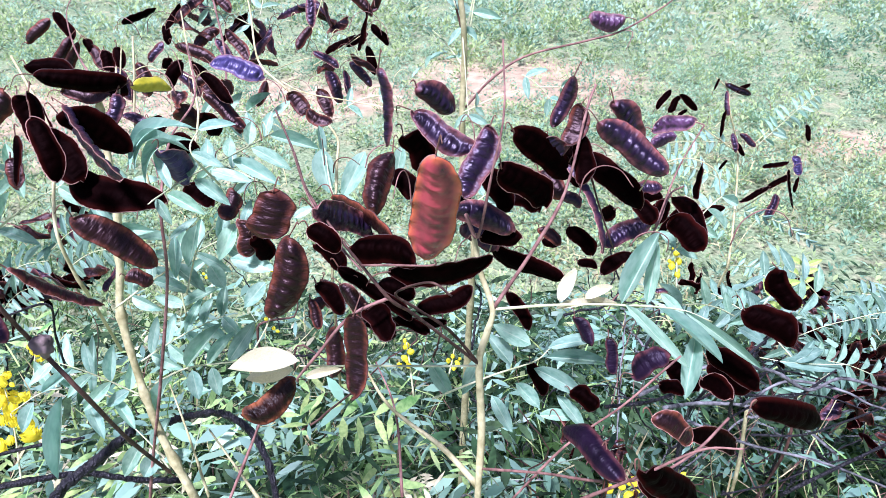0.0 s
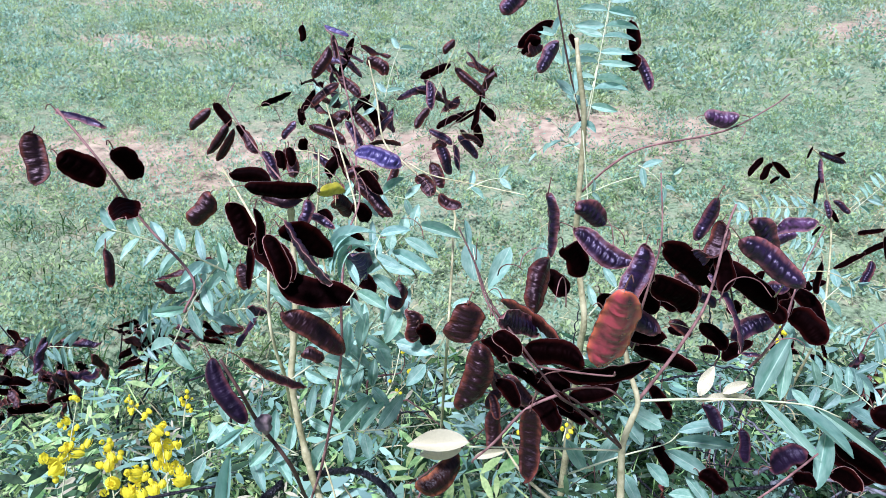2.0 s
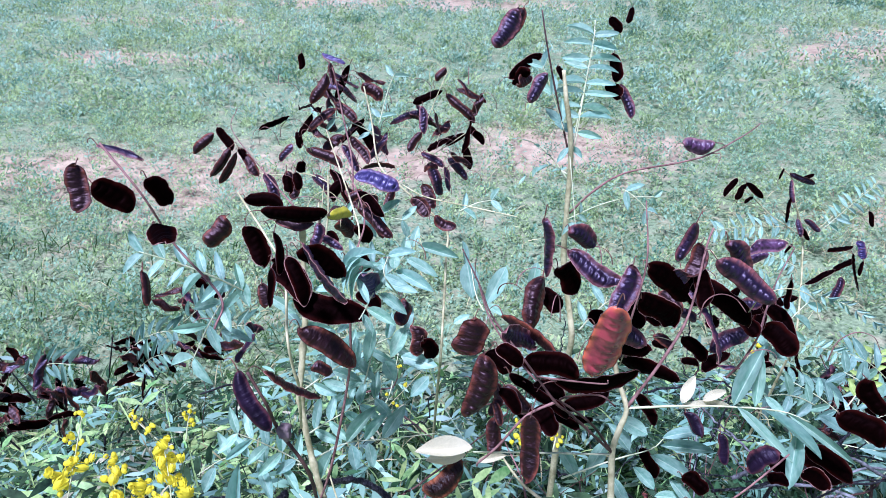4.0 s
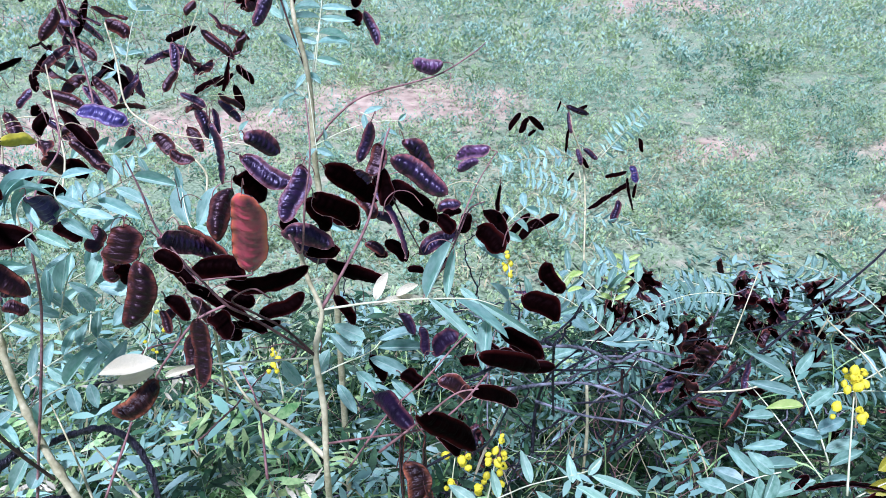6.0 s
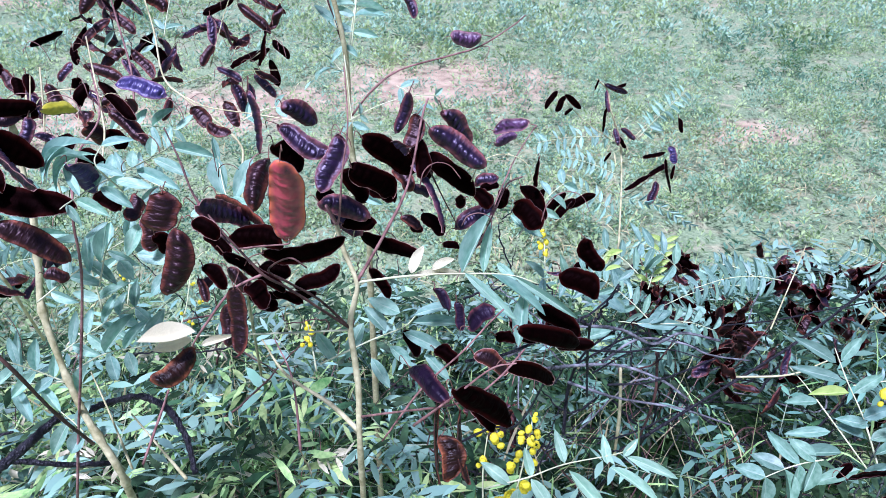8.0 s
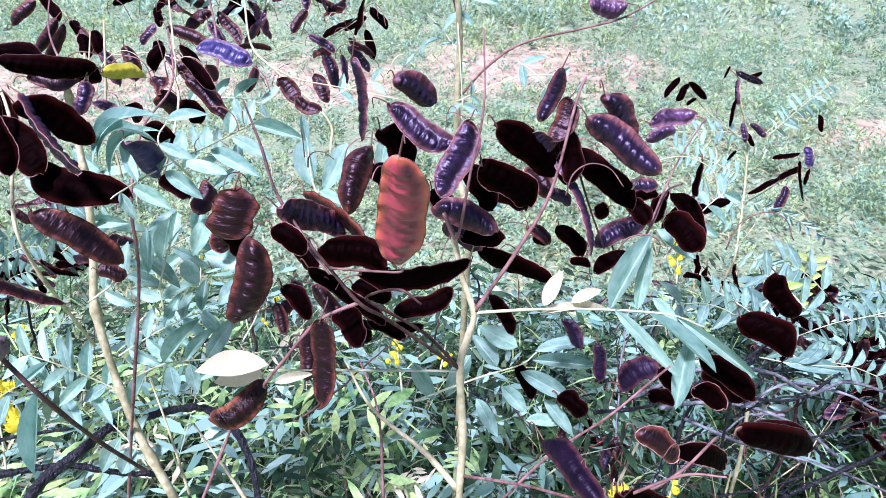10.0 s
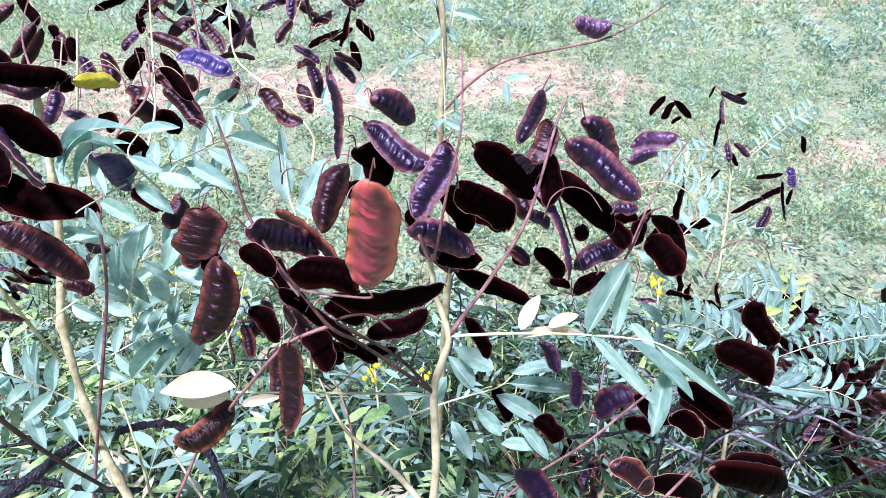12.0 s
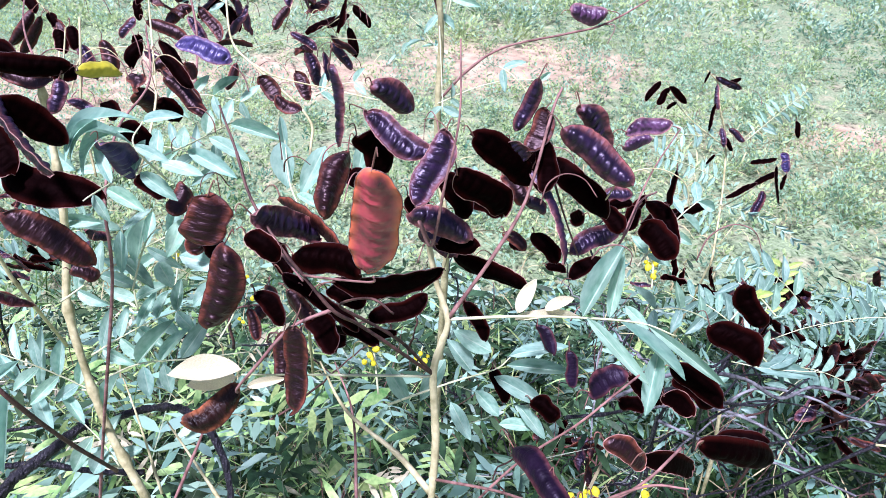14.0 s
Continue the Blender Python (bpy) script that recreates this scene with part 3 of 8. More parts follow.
for n, mat, words in ((1750, WEED, "low blue-green weeds spread over the field"), (1450, WEED_YELLOW, "low yellow-green weeds spread over the field")):
    p, d, h = tufts(n + 500, -4.8, 6.5, 1.35, 5.6, 66, 0.72, 0.085, 0.20)
    strew("field_weeds", p, d, np.random.uniform(0.016, 0.038, len(p)), np.random.uniform(0.006, 0.012, len(p)), 0.2, mat, words, "weeds", True)
for n, mat, words in ((2600, WEED_HAZE, "blue-green weeds further out, colour lightened as haze"), (1900, WEED_YELLOW, "yellow-green weeds further out in the field")):
    p, d, h = tufts(n + 900, -11, 13, 5.4, 16, 44, 0.74, 0.16, 0.26)
    strew("field_weeds", p, d, np.random.uniform(0.035, 0.08, len(p)), np.random.uniform(0.014, 0.028, len(p)), 0.2, mat, words, "weeds", True)
p, d, h = tufts(2600, -11, 13, -9, 1.4, 40, 0.70, 0.16, 0.17)
strew("field_weeds", p, d, np.random.uniform(0.02, 0.05, len(p)), np.random.uniform(0.009, 0.019, len(p)), 0.2, WEED, "low blue-green weeds round the standing place", "weeds", True)
for x0, x1, y0, y1, n in ((-45, -10.5, -9, 16, 2600), (12.5, 50, -9, 16, 2600), (-45, 50, -45, -8.5, 4000)):
    p, d, h = tufts(n, x0, x1, y0, y1, 8, 0.9, 0.3, 0.22)
    strew("field_weeds", p, d, np.random.uniform(0.12, 0.25, len(p)), np.random.uniform(0.03, 0.06, len(p)), 0.3, WEED, "far low weeds of the open field", "weeds", True)
p, d, h = tufts(9000, -45, 50, 15.5, 60, 8, 0.9, 0.3, 0.22)
strew("field_weeds", p, d, np.random.uniform(0.12, 0.25, len(p)), np.random.uniform(0.03, 0.06, len(p)), 0.3, WEED, "far low weeds of the open field", "weeds", True)


for n, mat, words in ((5200, WEED, "upright blue-green seedlings in the field"), (5200, WEED_YELLOW, "upright yellow-green seedlings in the field")):
    x, y = np.random.uniform(-6, 8, n), 1.5 + 9.5 * np.random.uniform(0, 1, n) ** 1.4
    ok = np.random.uniform(0, 1, n) > 0.5 * bareness(x, y) + 0.3 + 0.3 * np.sin(1.3 * x + 2 * np.sin(0.8 * y)) * np.sin(1.1 * y + 1.0)
    x, y = np.repeat(x[ok], 14), np.repeat(y[ok], 14)
    n = len(x)
    a, t = np.random.uniform(0, math.tau, n), np.random.uniform(0, 1, n)
    r = 0.03 * (1 - t)
    strew("field_weeds", np.stack([x + np.cos(a) * r, y + np.sin(a) * r, 0.04 + 0.19 * t], 1), np.stack([np.cos(a), np.sin(a), np.random.uniform(0.1, 1.1, n) + t], 1), np.random.uniform(0.02, 0.05, n), np.random.uniform(0.009, 0.018, n), 0.3, mat, words, "weeds", True)


n = 16000
x, y = np.random.uniform(-4.0, 5.5, n), np.random.uniform(1.3, 3.9, n)
ok = np.random.uniform(0, 1, n) < np.clip(0.5 + 0.5 * np.sin(2.1 * x + 1.0) * np.sin(2.7 * y + 0.6 * x), 0, 1) * np.where(x > 0.5, 1.0, 0.5) * (1 - bareness(x, y))
x, y = x[ok], y[ok]
n = len(x)
strew("dry_grass", np.stack([x, y, np.random.uniform(0, 0.06, n)], 1), np.stack([np.random.normal(0, 0.7, n), np.random.normal(0, 0.7, n), np.ones(n)], 1), np.random.uniform(0.05, 0.17, n), np.random.uniform(0.003, 0.008, n), 0.5, STRAW, "dry straw-coloured grass among the field weeds", "grass")


# ---- undergrowth below the shrubs ----
def canopy(x, y):
    """Height of the tangle of lower leaves."""
    h = 1.0 - 0.40 * (y - 0.45) - np.where(x < 0, 0.13, 0.03) * np.abs(x) ** 1.5
    h += 0.14 * np.exp(-(((x - 1.15) / 0.35) ** 2 + ((y - 1.05) / 0.3) ** 2))
    h -= 0.28 * np.exp(-(((x - 0.50) / 0.22) ** 2 + ((y - 0.95) / 0.30) ** 2))
    h *= np.clip((2.0 - y) / 0.5, 0, 1) ** 0.6
    return np.clip(h, 0.05, 2)


def lower_leaves(n, x0, x1, y0, y1, sink, size, pairs=5):
    x, y = np.random.uniform(x0, x1, n), np.random.uniform(y0, y1, n)
    z = canopy(x, y) - np.random.uniform(0, 1, n) ** 1.6 * sink
    rim_x = np.minimum(x - x0, x1 - x) / 0.55 + 0.55 * np.sin(5 * y + 2 * x)
    rim_y = (y1 - y) / 0.3 + 0.35 * np.sin(8 * x)
    ok = (z > 0.08) & (np.random.uniform(0, 1, n) < np.clip(np.minimum(rim_x, rim_y), 0.05, 1))
    x, y, z = x[ok], y[ok], z[ok]
    n = len(x)
    a = np.random.uniform(0, math.tau, n)
    ax = np.stack([np.cos(a), np.sin(a) - 0.25, np.random.uniform(-0.25, 0.7, n)], 1)
    ax /= np.linalg.norm(ax, axis=1, keepdims=True)
    side = np.cross(ax, [0, 0, 1.0])
    side /= np.linalg.norm(side, axis=1, keepdims=True)
    base = np.stack([x, y, z], 1)
    length = np.random.uniform(0.7, 1.3, n)[:, None] * size * 2.6
    pos, dirs, ln = [], [], []
    for k in range(pairs):
        t = 0.2 + 0.8 * k / (pairs - 1)
        for s in (-1, 1):
            pos.append(base + ax * length * t)
            dirs.append(ax * 0.65 + side * s + np.random.normal(0, 0.18, (n, 3)) + [0, 0, -0.05])
            ln.append(np.random.uniform(0.8, 1.15, n) * size * length[:, 0] / (size * 2.6))
    stalk = (base, ax, length[:, 0])
    return np.concatenate(pos), np.concatenate(dirs), np.concatenate(ln), stalk


for n, x0, x1, y0, y1, sink, size, mat, words in (
        (130, -1.5, 0.45, 0.5, 1.5, 0.14, 0.046, LEAF, "blue-green pinnate leaves of the lower branches"),
        (34, 0.15, 2.0, 0.42, 1.6, 0.16, 0.044, LEAF, "blue-green pinnate leaves of the lower branches"),
        (110, -1.3, 0.05, 0.5, 1.3, 0.2, 0.030, LEAF_PALE, "yellowing leaves among the lower branches"),
        (34, 0.45, 1.35, 0.75, 1.25, 0.10, 0.036, LEAF, "pale blue-green leaves between the dead branches"),
        (80, -0.6, 0.5, 0.45, 1.15, 0.12, 0.040, LEAF, "blue-green leaves between the stems of the near shrub"),
        (55, -0.7, 0.5, 0.45, 1.15, 0.16, 0.038, LEAF_FRESH, "fresh green leaves between the stems of the near shrub"),
        (130, 0.42, 1.25, 0.75, 1.5, 0.10, 0.036, LEAF, "blue-green leaves behind the dead branches"),
        (90, 0.40, 1.35, 0.85, 1.5, 0.22, 0.038, LEAF_UNDER, "dull leaves behind the dead branches"),
        (300, -1.6, 2.1, 0.45, 1.6, 0.40, 0.036, LEAF_UNDER, "shaded blue-green leaves of the lower branches"),
        (170, -1.6, 0.12, 0.5, 1.3, 0.20, 0.048, LEAF_FRESH, "fresh green pinnate leaves low on the shrubs"),
        (260, -1.6, 0.15, 0.5, 1.3, 0.30, 0.028, LEAF_FRESH, "small fresh green leaves low on the shrubs"),
        (300, -2.7, -0.8, 0.8, 2.05, 0.30, 0.040, LEAF_UNDER, "blue-green leaves at the edge of the field"),
        (200, -2.7, -0.8, 0.8, 2.05, 0.22, 0.036, LEAF_FRESH, "fresh green leaves at the edge of the field"),
        (1700, -2.2, 2.7, 0.45, 2.05, 0.9, 0.042, LEAF_SHADE, "leaves deep in the undergrowth, green darkened as shade"),
        (190, 0.5, 2.4, 0.45, 1.9, 0.35, 0.036, LEAF_UNDER, "dull blue-green leaves below the dying shrub"),
        (250, 0.6, 2.4, 0.45, 1.9, 0.7, 0.040, LEAF_SHADE, "leaves below the dying shrub, green darkened as shade")):
    p, d, ln, stalk = lower_leaves(n, x0, x1, y0, y1, sink, size)
    strew("undergrowth", p, d, ln, ln * np.random.uniform(0.19, 0.31, len(ln)), 0.18, mat, words, "undergrowth")
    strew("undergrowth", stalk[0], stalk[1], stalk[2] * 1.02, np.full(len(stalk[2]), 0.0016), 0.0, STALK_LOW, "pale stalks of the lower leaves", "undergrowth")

n = 1800
x, y = np.random.uniform(-4.0, -0.9, n), np.random.uniform(1.4, 3.1, n)
strew("grass", np.stack([x, y, np.random.uniform(0, 0.05, n)], 1), np.stack([np.random.normal(0, 0.5, n), np.random.normal(0, 0.5, n), np.ones(n)], 1), np.random.uniform(0.08, 0.24, n), np.random.uniform(0.003, 0.008, n), 0.4, GRASS_SHADE, "dark green grass at the edge of the field", "grass")
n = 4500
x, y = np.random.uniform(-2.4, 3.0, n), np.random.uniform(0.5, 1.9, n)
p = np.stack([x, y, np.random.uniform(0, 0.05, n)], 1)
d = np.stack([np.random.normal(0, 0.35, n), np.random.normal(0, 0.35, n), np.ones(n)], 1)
strew("grass", p, d, np.random.uniform(0.12, 0.42, n), np.random.uniform(0.003, 0.007, n), 0.35, GRASS_SHADE, "thin grass growing up between the shrubs, green darkened as gap shade", "grass")
for n, mat, words in ((900, LEAF_FRESH, "bright green grass blades among the lower leaves"), (420, STRAW, "pale dry stems among the lower leaves")):
    x, y = np.random.uniform(-1.6, 1.5, n), np.random.uniform(0.5, 1.5, n)
    z = np.clip(canopy(x, y) - np.random.uniform(0.02, 0.25, n), 0.1, 2)
    strew("grass", np.stack([x, y, z], 1), np.stack([np.random.normal(0, 0.6, n), np.random.normal(0, 0.5, n), np.ones(n)], 1), np.random.uniform(0.06, 0.20, n), np.random.uniform(0.0022, 0.0045, n), 0.35, mat, words, "grass")

def herbs(n, x, y, z, leaves, length, mat, words):
    """Low rosettes of pointed leaves at given places."""
    turn = np.random.uniform(0, math.tau, n)
    fan = np.concatenate([np.stack([np.cos(turn + k), np.sin(turn + k), np.random.uniform(-0.1, 0.55, n)], 1) for k in np.arange(leaves) * math.tau / leaves])
    at = np.concatenate([np.stack([x, y, z], 1)] * leaves)
    strew("undergrowth", at, fan, np.random.uniform(0.7, 1.5, len(at)) * length, np.random.uniform(0.010, 0.021, len(at)), 0.3, mat, words, "undergrowth")


# the dark herbs fill the gaps below the shrubs with painted shade
for n, mat, words in ((1430, LEAF_SHADE, "low herbs below the shrubs, painted dark as shade"), (860, GRASS_SHADE, "low herbs below the shrubs, green dulled as gap shade"), (310, LEAF_FRESH, "small fresh green herbs below the shrubs")):
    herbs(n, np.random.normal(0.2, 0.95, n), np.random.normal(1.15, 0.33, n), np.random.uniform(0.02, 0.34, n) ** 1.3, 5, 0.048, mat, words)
# the darkest herbs here stand in for leaf shadow behind the shrubs
for n, mat, words in ((260, LEAF_UNDER, "dull blue-green herbs behind the shrubs"), (260, LEAF_SHADE, "herbs behind the shrubs, painted dark as leaf shadow"), (100, LEAF_FRESH, "fresh green herbs behind the shrubs")):
    y = 1.35 + 0.75 * np.random.uniform(0, 1, n) ** 1.4
    herbs(n, np.random.normal(0.6, 0.6, n), y, np.random.uniform(0.05, 0.42, n) * np.clip((2.3 - y) / 0.8, 0.2, 1), 6, 0.057, mat, words)

# ---- shrubs ----
shrub_near = shrub("senna_shrub", (0.01, 0.50, 0), "seed-laden senna shrub with near-black pods and one red pod")
shrub_left = shrub("senna_shrub", (-0.28, 0.60, 0), "knotty pale-stemmed senna shrub with drooping black pods and one yellow pod")
shrub_back_left = shrub("senna_shrub", (-0.25, 1.15, 0), "slender senna shrub with clustered small dark pods")
shrub_middle = shrub("senna_shrub", (0.03, 0.86, 0), "tall pale-stemmed senna shrub with a bare side twig")
shrub_right = shrub("senna_shrub", (0.64, 1.46, 0), "thin senna shrub with small black pods at the field edge")
shrub_dying = shrub("senna_shrub", (0.42, 0.95, 0), "half-dead senna shrub of blackened branches with yellow flowers", "drying shrub")

# shrub near
rod(shrub_near, "stem", [(0.0100, 0.5000, 0.0000), (0.0165, 0.4445, 0.4214), (0.0222, 0.3970, 0.7826), (0.0259, 0.3653, 1.0234), (0.0278, 0.3494, 1.1438), (0.0287, 0.3415, 1.2040), (0.0302, 0.3567, 1.2650), (0.0267, 0.3644, 1.3236), (0.0316, 0.3695, 1.3483), (0.0348, 0.3714, 1.3680), (0.0256, 0.3799, 1.3943), (0.0203, 0.3848, 1.4207)], 0.0041, 0.0018, STEM)
rod(shrub_near, "branch", [(0.0348, 0.3714, 1.3680), (0.0615, 0.3841, 1.4103), (0.0813, 0.4003, 1.4450), (0.0959, 0.4308, 1.4928), (0.1015, 0.4390, 1.5056)], 0.0015, 0.0008, TWIG)
rod(shrub_near, "branch", [(0.0203, 0.3848, 1.4207), (0.0146, 0.3745, 1.4417), (0.0225, 0.3752, 1.4243), (0.0292, 0.3701, 1.4720), (0.0356, 0.3809, 1.5076), (0.0346, 0.4044, 1.5444)], 0.0014, 0.0005, TWIG)
rod(shrub_near, "branch", [(0.0267, 0.3644, 1.3236), (0.0027, 0.3471, 1.3616), (-0.0187, 0.3324, 1.3944), (-0.0313, 0.3211, 1.4137), (-0.0471, 0.3235, 1.4362), (-0.0595, 0.3280, 1.4525), (-0.0805, 0.3551, 1.4672), (-0.0913, 0.3769, 1.4828), (-0.1051, 0.4003, 1.5008)], 0.0013, 0.0006, TWIG_DARK)
rod(shrub_near, "branch", [(0.0268, 0.3651, 1.3229), (0.0046, 0.3502, 1.3664), (-0.0170, 0.3343, 1.3973), (-0.0280, 0.3229, 1.4166), (-0.0071, 0.2939, 1.4455), (0.0050, 0.2899, 1.4393)], 0.0013, 0.0006, TWIG_DARK)
rod(shrub_near, "branch", [(-0.0313, 0.3216, 1.4146), (-0.0541, 0.3116, 1.4082), (-0.0747, 0.3028, 1.3851), (-0.0885, 0.3070, 1.3638), (-0.0896, 0.3092, 1.3579)], 0.0011, 0.0007, TWIG)
rod(shrub_near, "branch", [(-0.0471, 0.3235, 1.4362), (-0.0253, 0.2987, 1.4531), (-0.0054, 0.2863, 1.4616), (-0.0040, 0.2837, 1.4668)], 0.0008, 0.0005, TWIG)
rod(shrub_near, "branch", [(-0.0741, 0.4667, 1.2330), (-0.0447, 0.4158, 1.2275), (-0.0006, 0.3839, 1.2148), (0.0297, 0.3598, 1.1956)], 0.0009, 0.0028, STEM)
rod(shrub_near, "branch", [(-0.0611, 0.4668, 1.2331), (-0.0411, 0.4274, 1.2086), (-0.0333, 0.3739, 1.1619)], 0.0006, 0.0015, TWIG)
rod(shrub_near, "branch", [(-0.0913, 0.3769, 1.4828), (-0.0825, 0.3631, 1.4610), (-0.0652, 0.3408, 1.4446), (-0.0470, 0.3218, 1.4334)], 0.0009, 0.0007, TWIG)
rod(shrub_near, "branch", [(0.1640, 0.4488, 1.3908), (0.1915, 0.4996, 1.4147), (0.2174, 0.5353, 1.4335), (0.2241, 0.5473, 1.4338), (0.2138, 0.5491, 1.4366)], 0.0008, 0.0005, TWIG)
rod(shrub_near, "branch", [(0.1461, 0.4522, 1.3404), (0.1569, 0.4526, 1.3596), (0.1693, 0.4586, 1.3876), (0.1848, 0.4884, 1.3971), (0.2070, 0.5190, 1.3893)], 0.0012, 0.0008, TWIG)
rod(shrub_near, "branch", [(0.0973, 0.4151, 1.4588), (0.1141, 0.4293, 1.4161), (0.1314, 0.4392, 1.3759)], 0.0008, 0.0006, TWIG_DARK)
rod(shrub_near, "branch", [(0.0502, 0.3205, 1.2268), (0.0863, 0.3226, 1.2860), (0.1202, 0.3233, 1.3242), (0.1432, 0.3281, 1.3504), (0.1561, 0.3341, 1.3598)], 0.0010, 0.0007, TWIG)
rod(shrub_near, "branch", [(0.0310, 0.3473, 1.2316), (0.0692, 0.3057, 1.2781), (0.0938, 0.2635, 1.3234), (0.1178, 0.2516, 1.3420), (0.1394, 0.2526, 1.3622), (0.1579, 0.2627, 1.3780)], 0.0011, 0.0007, TWIG)
pod(shrub_near, (-0.0210, 0.4110, 1.4936), (0.0212, 0.3901, 1.4770), 0.0189, 11, "purple", -0.25)
pod(shrub_near, (0.0290, 0.3942, 1.4920), (0.0129, 0.3620, 1.4586), 0.0198, -7, "purple", 0.10)
pod(shrub_near, (-0.0178, 0.4282, 1.5083), (0.0078, 0.4422, 1.4858), 0.0191, 31, "purple", 0.15)
pod(shrub_near, (-0.0384, 0.4118, 1.5245), (-0.0347, 0.4049, 1.4754), 0.0143, 58, "purple", 0.10)
pod(shrub_near, (-0.0362, 0.4347, 1.4592), (-0.0488, 0.3944, 1.4319), 0.0220, -22, "brown", -0.20)
pod(shrub_near, (-0.0264, 0.4162, 1.4798), (-0.0076, 0.4237, 1.4517), 0.0231, 8, "dark", 0.20)
pod(shrub_near, (0.0462, 0.4083, 1.4848), (0.0910, 0.4254, 1.4443), 0.0224, 18, "dark", 0.10)
pod(shrub_near, (0.0371, 0.3838, 1.4723), (0.0698, 0.3918, 1.4392), 0.0238, 29, "dark", 0.20)
pod(shrub_near, (0.0070, 0.3975, 1.4351), (0.0486, 0.3895, 1.4225), 0.0198, 10, "purple", 0.20)
pod(shrub_near, (0.0254, 0.3927, 1.4145), (0.0532, 0.3924, 1.4141), 0.0154, 12, "dark", 0.10)
pod(shrub_near, (0.0371, 0.4446, 1.3731), (0.0943, 0.4354, 1.3489), 0.0196, 46, "dark", -0.30)
pod(shrub_near, (-0.0315, 0.3295, 1.4242), (0.0307, 0.3337, 1.4309), 0.0206, 53, "dark", -0.25)
pod(shrub_near, (-0.0554, 0.3445, 1.4376), (-0.0151, 0.3269, 1.4382), 0.0212, 8, "dark", 0.20)
pod(shrub_near, (-0.0742, 0.3330, 1.4699), (-0.0468, 0.3701, 1.4319), 0.0186, 7, "purple", 0.15)
pod(shrub_near, (-0.0712, 0.3858, 1.4491), (-0.0275, 0.3510, 1.4354), 0.0178, 74, "brown", 0.10)
pod(shrub_near, (-0.0825, 0.3159, 1.4579), (-0.0956, 0.3046, 1.4091), 0.0222, -16, "brown", 0.25)
pod(shrub_near, (-0.0762, 0.3265, 1.4607), (-0.0579, 0.3194, 1.4496), 0.0134, 10, "dark", 0.20)
pod(shrub_near, (-0.0483, 0.3102, 1.4126), (-0.0509, 0.2938, 1.3629), 0.0176, 21, "brown", 0.05)
pod(shrub_near, (-0.0752, 0.3718, 1.3504), (-0.0769, 0.3528, 1.3207), 0.0152, -11, "brown", 0.10)
pod(shrub_near, (-0.0464, 0.3351, 1.3964), (-0.0286, 0.3153, 1.3895), 0.0177, 9, "dark", 0.20)
pod(shrub_near, (-0.0171, 0.3737, 1.3616), (0.0216, 0.3833, 1.3766), 0.0159, 3, "dark", -0.20)
pod(shrub_near, (-0.0737, 0.3235, 1.4239), (-0.0570, 0.3143, 1.4094), 0.0127, 5, "dark", 0.20)
pod(shrub_near, (-0.0777, 0.3181, 1.4154), (-0.0719, 0.3088, 1.4009), 0.0073, -10, "brown", 0.10)
pod(shrub_near, (-0.0928, 0.3310, 1.4804), (-0.1000, 0.3221, 1.4539), 0.0259, -15, "brown", 0.10)
pod(shrub_near, (-0.1615, 0.4615, 1.4126), (-0.1640, 0.4402, 1.3972), 0.0166, -30, "brown", 0.20)
pod(shrub_near, (-0.1495, 0.4327, 1.4032), (-0.1443, 0.4247, 1.3750), 0.0185, -13, "brown", 0.20)
pod(shrub_near, (-0.1403, 0.4257, 1.3918), (-0.1317, 0.4305, 1.3690), 0.0168, -6, "dark", 0.20)
pod(shrub_near, (-0.0995, 0.3425, 1.3238), (-0.1319, 0.3184, 1.3148), 0.0211, -8, "dry", 0.35)
pod(shrub_near, (-0.0506, 0.3427, 1.4105), (-0.0187, 0.3305, 1.3914), 0.0098, 6, "dark", 0.20)
pod(shrub_near, (-0.0648, 0.3483, 1.4193), (-0.0435, 0.3390, 1.4046), 0.0093, -2, "dark", 0.20)
pod(shrub_near, (0.0477, 0.3883, 1.3717), (0.0624, 0.3735, 1.3484), 0.0113, 6, "dark", 0.20)
pod(shrub_near, (-0.0819, 0.3233, 1.3987), (-0.0717, 0.3289, 1.4074), 0.0083, 6, "brown", 0.20)
pod(shrub_near, (-0.0307, 0.3472, 1.3803), (-0.0084, 0.3414, 1.3712), 0.0088, -5, "dark", 0.20)
pod(shrub_near, (0.1016, 0.4175, 1.4882), (0.1468, 0.3990, 1.4604), 0.0210, 19, "purple", 0.10)
pod(shrub_near, (0.1149, 0.4342, 1.4972), (0.1390, 0.4405, 1.4638), 0.0183, 32, "purple", 0.20)
pod(shrub_near, (0.1017, 0.4377, 1.4560), (0.1401, 0.4168, 1.4224), 0.0219, 36, "dark", 0.15)
pod(shrub_near, (0.0863, 0.4357, 1.5120), (0.0746, 0.4304, 1.4787), 0.0114, -1, "purple", 0.15)
pod(shrub_near, (0.0940, 0.4362, 1.4916), (0.0839, 0.4209, 1.4677), 0.0160, 7, "brown", 0.20)
pod(shrub_near, (0.0953, 0.4257, 1.4748), (0.0937, 0.4076, 1.4464), 0.0161, 18, "dark", 0.10)
pod(shrub_near, (0.0696, 0.4205, 1.4767), (0.0811, 0.4230, 1.4596), 0.0136, 26, "purple", 0.20)
pod(shrub_near, (0.1300, 0.4650, 1.3616), (0.1715, 0.4875, 1.3735), 0.0187, -0, "purple", 0.20)
pod(shrub_near, (0.0919, 0.4230, 1.4571), (0.1165, 0.3904, 1.4059), 0.0139, -59, "purple", 0.10)
pod(shrub_near, (0.2185, 0.5677, 1.3554), (0.2366, 0.5152, 1.3417), 0.0193, 23, "dark", 0.30)
